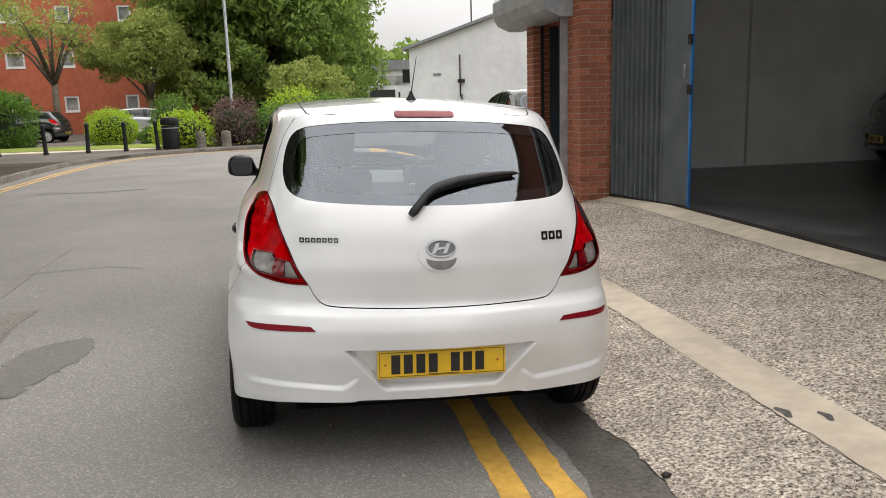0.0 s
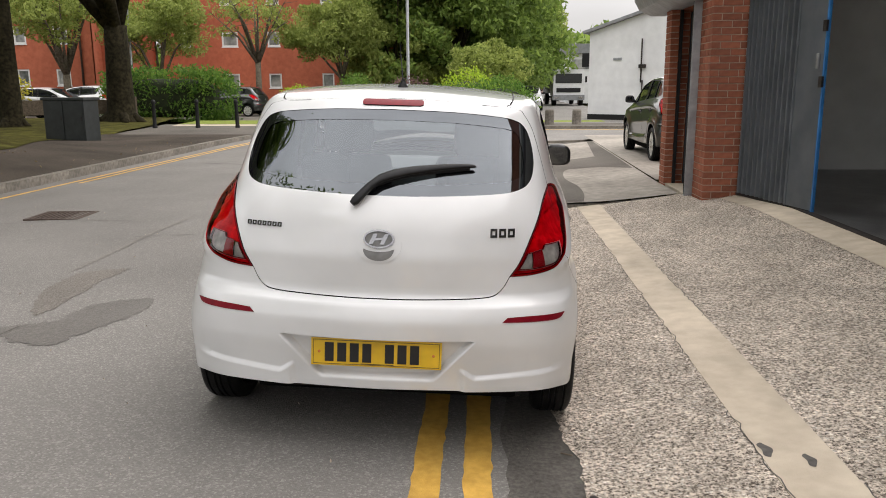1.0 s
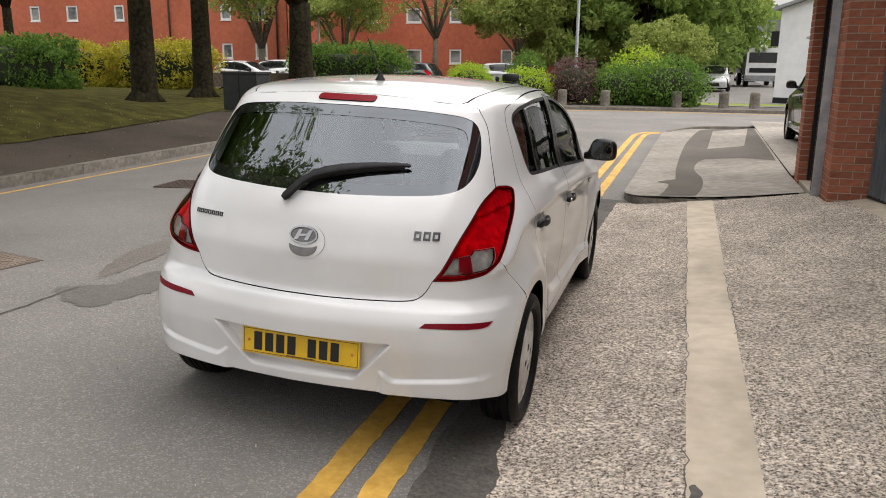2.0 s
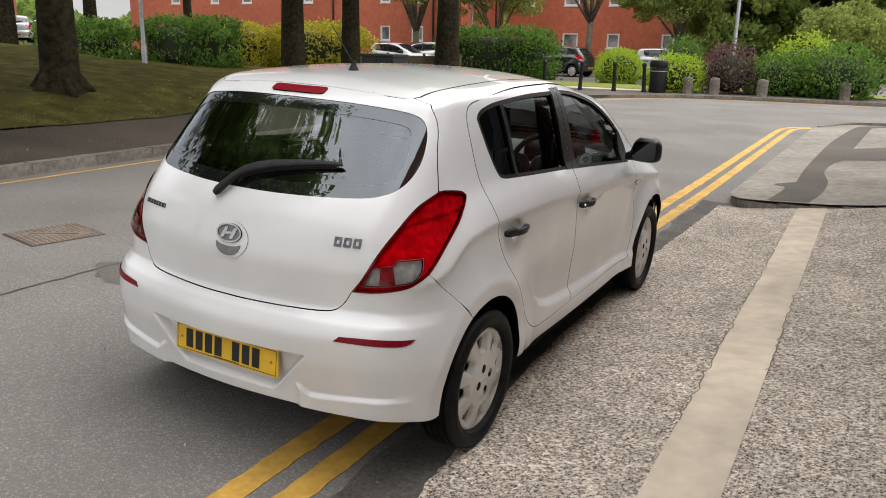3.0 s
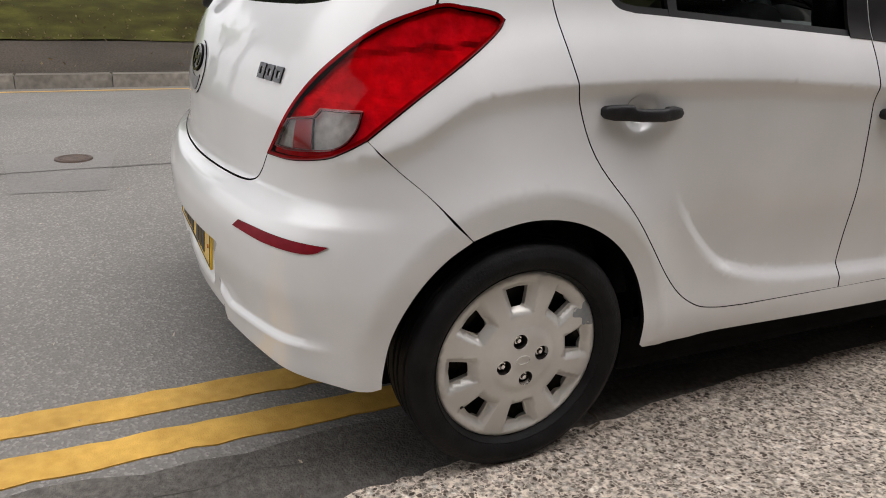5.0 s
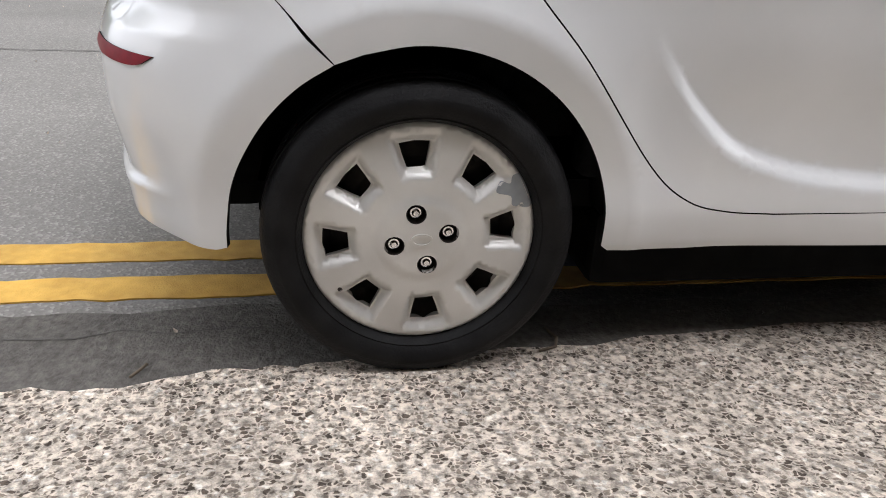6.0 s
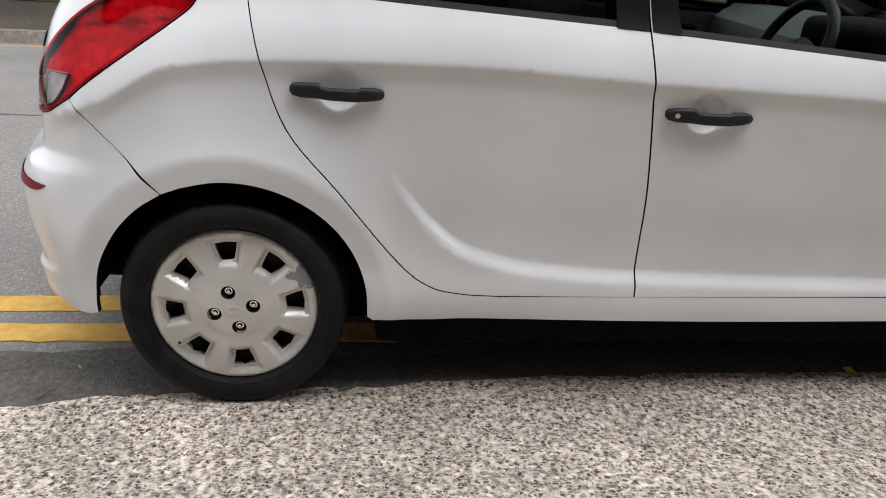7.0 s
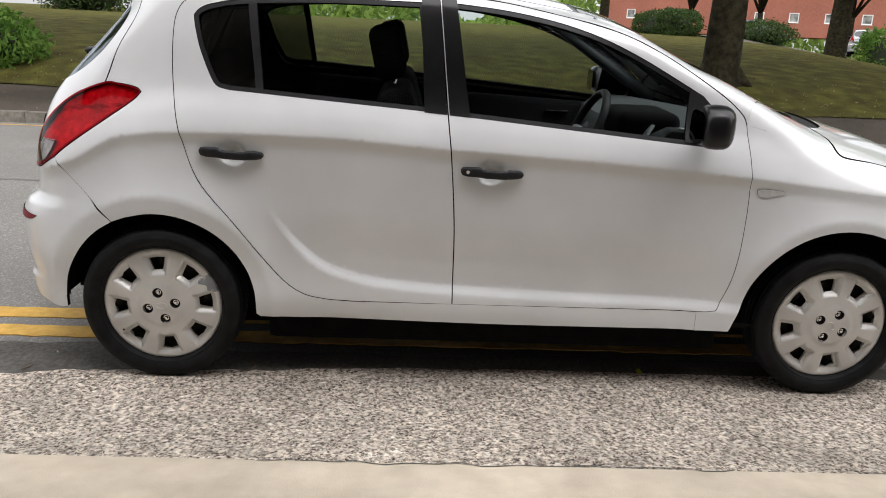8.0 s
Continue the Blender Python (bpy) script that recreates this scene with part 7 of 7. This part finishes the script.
bush("shrub", -2.5, 25.9, 0.05, 0.9, 0.8, 1.75, "purple-brown twiggy shrub in the planting bed", "leaf_purple", 30, 2600, 0.055)
bush("shrub", -0.9, 26.3, 0.05, 1.25, 0.9, 1.5, "green shrub in the planting bed", "leaf_hedge", 31, 3600, 0.06)
bush("shrub", 0.9, 26.1, 0.05, 1.25, 1.0, 1.75, "green shrub in the planting bed", "leaf_hedge", 32, 4200, 0.06)
bush("shrub", -0.3, 27.4, 0.05, 1.2, 0.9, 2.1, "tall loose light green shrub", "leaf_lime", 33, 2800, 0.06)
bush("shrub", -5.6, 33.0, 0.05, 0.9, 0.8, 2.0, "upright dark green conifer shrub", "leaf_hedge", 34, 3000, 0.06)
bush("shrub", -36.0, -15.0, 1.6, 3.0, 2.0, 2.2, "dark spreading shrub under the far trees", "leaf_dimmed", 38, 3000, 0.09)
tree(-38.5, -17.3, 1.7, 11, 0.3, 5.0, TALL, 0.3, 90, 100, 0.2, "leaf_dark", 64, 7)
bush("shrub", -9.6, -6.15, 0.42, 0.8, 0.9, 1.0, "leafy green shrub on the lawn", "leaf_hedge", 35, 3500, 0.06)
bush("shrub", 2.2, 66.0, 0.05, 1.6, 1.4, 2.0, "reddish flowering shrub beside the street", "leaf_purple", 36, 2000, 0.1)
bush("shrub", -44.0, 21.0, 1.55, 3.0, 1.4, 1.4, "broad green shrub beside the car park", "leaf_dimmed", 37, 3500, 0.09)

# leaf litter along the far pavement and the lawn's edge
lit = np.random.default_rng(40)
spots = [(-8.3 - abs(lit.normal(0, 0.9)), lit.uniform(-6, 11)) for _ in range(800)] + [(-6.85 - abs(lit.normal(0, 0.5)), lit.uniform(-6, 16)) for _ in range(90)]
litter = leaves("leaf_litter", [(x, y, float(lawn_z(np.array([x]), np.array([y]))[0]) + 0.012) for x, y in spots], 0.024, M["leaf_dry"], None, 41)
tagged(litter, "dry fallen leaves scattered on the pavement and lawn", "leaf litter", "", "stuff")
fallen = leaves("fallen_leaf", [(0.672, 1.856, -0.012)], 0.022, M["leaf_yellow"], None, 42)
tagged(fallen, "small yellow leaf on the road beneath the car", "leaf")
grit = leaves("grit", [(lit.uniform(-5.5, 0.7), lit.uniform(-2.5, 6), 0) for _ in range(160)], 0.008, M["mortar"], None, 43)
for v in grit.data.vertices:
    v.co.z += float(road_z(np.array([v.co.x]), np.array([v.co.y]))[0]) + 0.005
tagged(grit, "pale grit and specks scattered on the road", "grit", "", "stuff")


# ---- the flats ----
def facade(parent, x0, x1, y, z0, z1, windows, back=8.0, brick="flat_brick"):
    """A brick front with recessed windows and the box behind it."""
    holes = [[(a, c), (b, c), (b, d), (a, d)] for a, b, c, d in windows]
    flat = lambda p: (np.stack([p[:, 0], 0 * p[:, 0] + y, p[:, 1]], 1), np.tile((0.0, -1.0, 0.0), (len(p), 1)))
    me = sheet("wall", np.array([(x0, z0), (x1, z0), (x1, z1), (x0, z1)], float), flat, 4.0, holes, 0.14, flat_normals=True)
    me.materials.append(M[brick])
    me.materials.append(M[brick])
    part("wall", me, None, parent)
    b = bmesh.new()
    v = [b.verts.new(p) for p in ((x0, y, z0), (x0, y + back, z0), (x1, y + back, z0), (x1, y, z0), (x0, y, z1), (x0, y + back, z1), (x1, y + back, z1), (x1, y, z1))]
    for f in ((0, 1, 5, 4), (1, 2, 6, 5), (2, 3, 7, 6), (4, 5, 6, 7)):
        b.faces.new([v[i] for i in f])
    part("wall", b, M[brick], parent)
    part("roof", boxed(x0 - 0.2, y - 0.25, z1, x1 + 0.2, y + back + 0.2, z1 + 0.2), M["roof_grey"], parent)
    for a, b_, c, d in windows:
        w = part("window", boxed(a, y + 0.10, c, b_, y + 0.13, d), M["pane"], parent)
        fr = bmesh.new()
        t = 0.10
        for q in ((a, c, b_, c + t), (a, d - t, b_, d), (a, c + t, a + t, d - t), (b_ - t, c + t, b_, d - t)):
            box(fr, q[0], y + 0.02, q[1], q[2], y + 0.099, q[3])
        part("frame", fr, M["upvc"], w, "white window frame")
        part("sill", boxed(a - 0.03, y - 0.04, c - 0.06, b_ + 0.03, y + 0.02, c), M["upvc"], w)


flats = thing("apartment_building", "long red brick block of flats with white-framed windows", "flats")
facade(flats, -21.5, -6.2, 49.5, 0.0, 10.5, [(a, b, z, z + h) for a, b in ((-17.3, -16.2), (-14.2, -13.35), (-10.6, -9.8), (-7.2, -6.65)) for z, h in ((1.44, 0.95), (4.15, 0.95), (6.85, 0.95))] + [(-20.2, -19.4, 4.15, 5.1), (-20.2, -19.4, 6.85, 7.8)], 9)
flats = thing("apartment_building", "tall red brick block of flats with white-framed windows and downpipes", "flats")
facade(flats, -50.0, -22.2, 41.5, 0.0, 10.5, [(a, b, z, z + h) for a, b in ((-24.45, -23.6), (-26.8, -26.05), (-34.7, -33.95), (-33.0, -32.2), (-38.5, -37.6), (-41.5, -40.7), (-45.5, -44.6)) for z, h in ((1.65, 0.93), (4.0, 0.98), (6.6, 0.98))], 9)
for x in (-30.5, -22.85):
    part("downpipe", tube(bmesh.new(), [(x, 41.42, 0), (x, 41.42, 10.4)], 0.06, 8), M["iron"], flats)
part("entrance_recess", boxed(-22.2, 42.6, 0.0, -21.5, 43.0, 10.4), M["flat_brick"], flats)
part("entrance_door", boxed(-22.15, 42.55, 0.1, -21.55, 42.6, 2.3), M["door_blue"], flats)
flats = thing("apartment_building", "red brick block of flats across the lawn", "flats")
side = pose(-84, 38, 2.7, 0, 0, 62)
# darkened brick here offsets the raised exposure on this block
facade(flats, -18.0, 14.0, 0.0, 0.0, 9.0, [(x, x + 1.0, z, z + 1.0) for x in (-15, -11.5, -8, -4.5, -1, 2.5, 6, 9.5) for z in (1.5, 4.2, 6.8)], 8, "dim_brick")
flats.matrix_world = side
# white rendered workshop with a gable
shop = thing("white_building", "white rendered workshop with a shallow gable and black base", "building", Matrix.Translation((4.9, 32.2, 0.0)) @ Matrix.Rotation(math.atan2(-0.62, 0.78), 4, "Z"))
b = bmesh.new()
ring = [(0, 0.25), (9.6, 0.25), (9.6, 3.75), (4.8, 5.0), (0, 3.75)]
f0 = [b.verts.new((x, 0, z)) for x, z in ring]
f1 = [b.verts.new((x, 12, z)) for x, z in ring]
b.faces.new(f0[::-1])
b.faces.new(f1)
for k in (0, 1, 4):
    b.faces.new((f0[k], f0[(k + 1) % 5], f1[(k + 1) % 5], f1[k]))
bmesh.ops.recalc_face_normals(b, faces=b.faces)
part("wall", b, M["white_wall"], shop)
part("plinth", boxed(-0.01, -0.015, 0.0, 9.61, 12, 0.25), M["plastic"], shop, "black painted plinth")
for s in (1, -1):
    roof_b = bmesh.new()
    box(roof_b, -0.25 if s > 0 else 0, -0.2, 0, 5.05, 12.2, 0.12)
    part("roof", roof_b, M["roof_grey"], shop).matrix_local = (Matrix.Translation((0, 0, 3.76)) @ Matrix.Rotation(-math.atan2(1.25, 4.8), 4, "Y")) if s > 0 else (Matrix.Translation((4.8, 0, 5.0)) @ Matrix.Rotation(math.atan2(1.25, 4.8), 4, "Y"))
for x, z0, z1 in ((2.55, 1.6, 3.4), (2.62, 0.4, 1.7)):
    part("pipe", tube(bmesh.new(), [(x, -0.06, z0), (x, -0.06, z1)], 0.03, 8), M["steel"], shop)
part("bracket", boxed(2.45, -0.12, 2.2, 2.75, 0, 2.35, 0.01), M["steel"], shop)
part("vent", boxed(1.2, -0.03, 2.55, 1.6, 0, 2.65, 0.005), M["galvanised"], shop)
part("chimney_pipe", tube(bmesh.new(), [(1.7, 3.0, 4.0), (1.7, 3.0, 6.6)], 0.035, 8), M["steel"], shop)
part("eaves_box", boxed(-0.5, 0.2, 2.3, 0, 1.0, 2.9, 0.02), M["plastic"], shop)
shed = thing("warehouse", "far grey warehouse with a band of windows and a blue roof", "building")
part("wall", boxed(7.4, 66.0, 0, 13.5, 76.0, 4.2), M["white_wall"], shed)
part("window_band", boxed(7.6, 65.95, 2.9, 13.3, 66.0, 3.7), M["pane"], shed)
part("roof", boxed(7.2, 65.7, 4.2, 13.7, 76.2, 5.0), M["roof_grey"], shed)
house = thing("house", "far brick house behind the street trees", "house")
part("wall", boxed(-4.0, 92.0, 0, 4.5, 100.0, 5.0), M["flat_brick"], house)
part("roof", loft([[(x, y, z) for x, z in ((-4.4, 5.0), (4.9, 5.0), (0.25, 8.0))] for y in (91.6, 100.4)]), M["roof_grey"], house)


# ---- street furniture ----
def bollard(x, y, lean=0.0):
    t = thing("bollard", "black iron bollard with a domed cap on the pavement", "bollard", pose(x, y, 0.10, lean, lean * 0.6, 0), "bollards")
    part("shaft", smooth(lathe([(0.085, -0.1), (0.085, 0.06), (0.068, 0.10), (0.062, 0.55), (0.058, 0.84)], 14)), M["post"], t)
    part("cap", smooth(lathe([(0.058, 0.84), (0.075, 0.85), (0.078, 0.89), (0.07, 0.94), (0.04, 0.975), (0.0001, 0.985)], 14)), M["post"], t)
    return t


first = bollard(-9.7, 23.7)
for x, y, lean in ((-8.3, 23.75, 1.0), (-7.08, 24.0, -1.5), (-5.95, 24.25, 0.5), (-4.95, 24.4, 2.0), (-11.2, 23.6, 0.0)):
    copy_thing(first, pose(x, y, 0.10, lean, -lean, 0))
bin_ = thing("litter_bin", "black cylindrical litter bin on the pavement", "bin", pose(-4.55, 24.6, 0.10))
part("drum", smooth(lathe([(0.27, 0.0), (0.28, 0.04), (0.28, 0.78), (0.27, 0.80)], 24)), M["post"], bin_)
part("hood", smooth(lathe([(0.29, 0.82), (0.30, 0.84), (0.30, 1.00), (0.26, 1.06), (0.0001, 1.08)], 24)), M["post"], bin_)
part("band", lathe([(0.283, 0.70), (0.286, 0.705), (0.286, 0.72), (0.283, 0.725)], 24), M["galvanised"], bin_)
stub = single("stone_post", lathe([(0.17, -0.05), (0.165, 0.5), (0.14, 0.56), (0.0001, 0.58)], 14), M["kerb"], "short round concrete post in the planting bed", "post", pose(-3.6, 24.9, 0.08), "stone posts")
for x, y in ((-2.75, 25.0), (-1.25, 25.0), (1.15, 25.3), (2.7, 25.6), (3.7, 25.7)):
    copy_thing(stub, pose(x, y, 0.08))
cab = thing("telecom_cabinet", "dark green-grey metal street cabinet on the lawn's edge", "cabinet", pose(-10.4, 16.6, 0.12, 0, 0, -12))
part("body", boxed(-0.62, -0.28, -0.1, 0.62, 0.28, 1.06, 0.015), M["cabinet"], cab)
part("lid", boxed(-0.66, -0.32, 1.06, 0.66, 0.32, 1.13, 0.015), M["cabinet"], cab)
for x in (-0.31, 0.31):
    d = part("door", boxed(x - 0.29, -0.295, 0.06, x + 0.29, -0.28, 1.03, 0.006), M["cabinet"], cab)
    part("lock", boxed(x + 0.22, -0.305, 0.55, x + 0.25, -0.295, 0.65), M["steel"], d)
fence = thing("low_fence", "low dark timber post and panel fence", "fence", pose(-17.3, 24.8, 0.2, 0, 0, 30))
for k in range(4):
    part("post", boxed(k * 1.5 - 0.06, -0.06, 0, k * 1.5 + 0.06, 0.06, 0.95, 0.01), M["wood"], fence)
for k in range(3):
    part("board", boxed(k * 1.5 + 0.06, -0.02, 0.3, k * 1.5 + 1.44, 0.02, 0.85, 0.008), M["wood"], fence)


def lamp_post(x, y, h=8.0):
    t = thing("lamp_post", "tall slim grey steel lamp post", "lamp post", pose(x, y, 0.08), "lamp posts")
    part("column", smooth(lathe([(0.085, -0.1), (0.085, 1.2), (0.062, 1.25), (0.045, h)], 14)), M["galvanised"], t)
    part("lantern", boxed(-0.12, -0.6, h - 0.05, 0.12, 0.1, h + 0.08, 0.04), M["galvanised"], t)
    return t


lp = lamp_post(-2.64, 27.42)
for x, y in ((-18.1, 37.4), (-18.3, 15.0), (3.6, 62.0), (-6.8, 54.0)):
    copy_thing(lp, pose(x, y, 0.08))


# ---- other vehicles ----
def repaint(ob, colour, label, windows=True):
    for o in ob.children_recursive:
        if o.type == "MESH" and o.data.materials and o.data.materials[0] == M["paint"]:
            o.material_slots[0].link = "OBJECT"
            o.material_slots[0].material = M[colour]
        if o.type == "MESH" and "label" in o and "white" in str(o["label"]) and colour != "paint":
            del o["label"]
    panes = [M["side_glass"], M["rear_glass"], M["dark_glass"]]
    for o in ob.children_recursive:
        if o.type == "MESH" and o.data.materials and o.data.materials[0] in panes:
            o.material_slots[0].link = "OBJECT"
            o.material_slots[0].material = M["car_window"]
    ob["label"] = label
    return ob


def parked(x, y, z, turn, colour, label, size=1.0):
    t = copy_thing(car, pose(x, y, z, 0, 0, turn))
    t.scale = (size, size, size)
    return repaint(t, colour, label)


parked(4.1, 10.3, 0.20, 0, "black_car", "glossy black car parked beside the brick wall", 0.98)
parked(8.60, 6.60, FLOOR, -108, "black_car", "black car standing inside the garage", 0.97)
parked(-21.6, 33.6, 0.06, -95, "paint", "white car parked in front of the flats")
parked(-18.0, 34.4, 0.06, 85, "paint", "white car parked beside the hedge", 1.05)
parked(-11.4, 36.4, 0.06, 80, "black_car", "black car parked in front of the flats")
parked(-8.4, 36.8, 0.06, -80, "silver_car", "silver car parked behind the round bush")
parked(-40.0, 25.2, 1.1, 60, "silver_car", "silver car parked beyond the lawn")
parked(-51.0, 22.5, 1.7, 30, "blue_car", "dark blue car parked beyond the lawn")
parked(3.1, 47.6, 0.03, 176, "silver_car", "silver car parked along the far street")
parked(6.6, 78.0, 0.03, 180, "paint", "white car far down the street")

truck = thing("lorry", "white flat-fronted lorry parked down the street", "lorry", pose(6.45, 56.5, 0.03, 0, 0, 2))
cab_b = loft([[(x * k, y, z) for x, z in ((-1.15, 0.75), (1.15, 0.75), (1.18, 1.0), (1.15, 2.35), (1.02, 2.65), (-1.02, 2.65), (-1.15, 2.35), (-1.18, 1.0))] for y, k in ((0.0, 0.97), (0.12, 1.0), (1.9, 1.0))])
part("cab", smooth(cab_b, 30), M["white_wall"], truck)
part("windscreen", boxed(-0.98, -0.02, 1.65, 0.98, 0.03, 2.35, 0.02), M["car_window"], truck)
part("grille", boxed(-0.9, -0.03, 0.98, 0.9, 0.03, 1.30, 0.02), M["plastic"], truck)
part("bumper", boxed(-1.2, -0.12, 0.40, 1.2, 0.2, 0.80, 0.04), M["roof_grey"], truck)
part("load_body", boxed(-1.2, 2.0, 0.9, 1.2, 7.0, 2.3, 0.03), M["roof_grey"], truck)
part("chassis", boxed(-0.5, 0.1, 0.5, 0.5, 7.0, 0.9), M["steel"], truck)
for s in (1, -1):
    part("headlamp", boxed(s * 0.75, -0.14, 0.52, s * 1.1, -0.1, 0.68, 0.01), M["lens"], truck)
    part("mirror", boxed(s * 1.22, -0.05, 1.7, s * 1.36, 0.05, 2.15, 0.02), M["plastic"], truck)
    for y in (0.7, 5.6):
        part("wheel", smooth(lathe([(0.0001, 0.14), (0.25, 0.14), (0.3, 0.16), (0.48, 0.15), (0.5, 0.1), (0.5, -0.1), (0.48, -0.15), (0.0001, -0.14)], 24, "x", m=Matrix.Translation((s * 1.0, y, 0.5)))), M["rubber"], truck)

# small litter at the apron's edge
for run, label in (([(0.762, -0.523), (0.787, -0.534), (0.808, -0.545)], "short dry twig lying at the edge of the apron"), ([(0.678, 0.302), (0.722, 0.317), (0.756, 0.305), (0.771, 0.266)], "thin curved dark twig lying beside the wheel")):
    line = [Vector((x, y, float(max(apron_z(np.array([x]), np.array([y]))[0], road_z(np.array([x]), np.array([y]))[0])) + 0.012)) for x, y in run]
    tagged(part("twig", tube(bmesh.new(), line, 0.0035, 6), M["wood"], None), label, "twig")
pebble = bmesh.new()
bmesh.ops.create_icosphere(pebble, subdivisions=2, radius=0.016)
for v in pebble.verts:
    v.co = Vector((v.co.x * 1.3, v.co.y, v.co.z * 0.7)) * (1 + 0.15 * math.sin(9 * v.co.x * 60))
single("pebble", smooth(pebble), M["steel"], "small dark stone at the edge of the apron", "stone", pose(0.849, -0.898, -0.011))
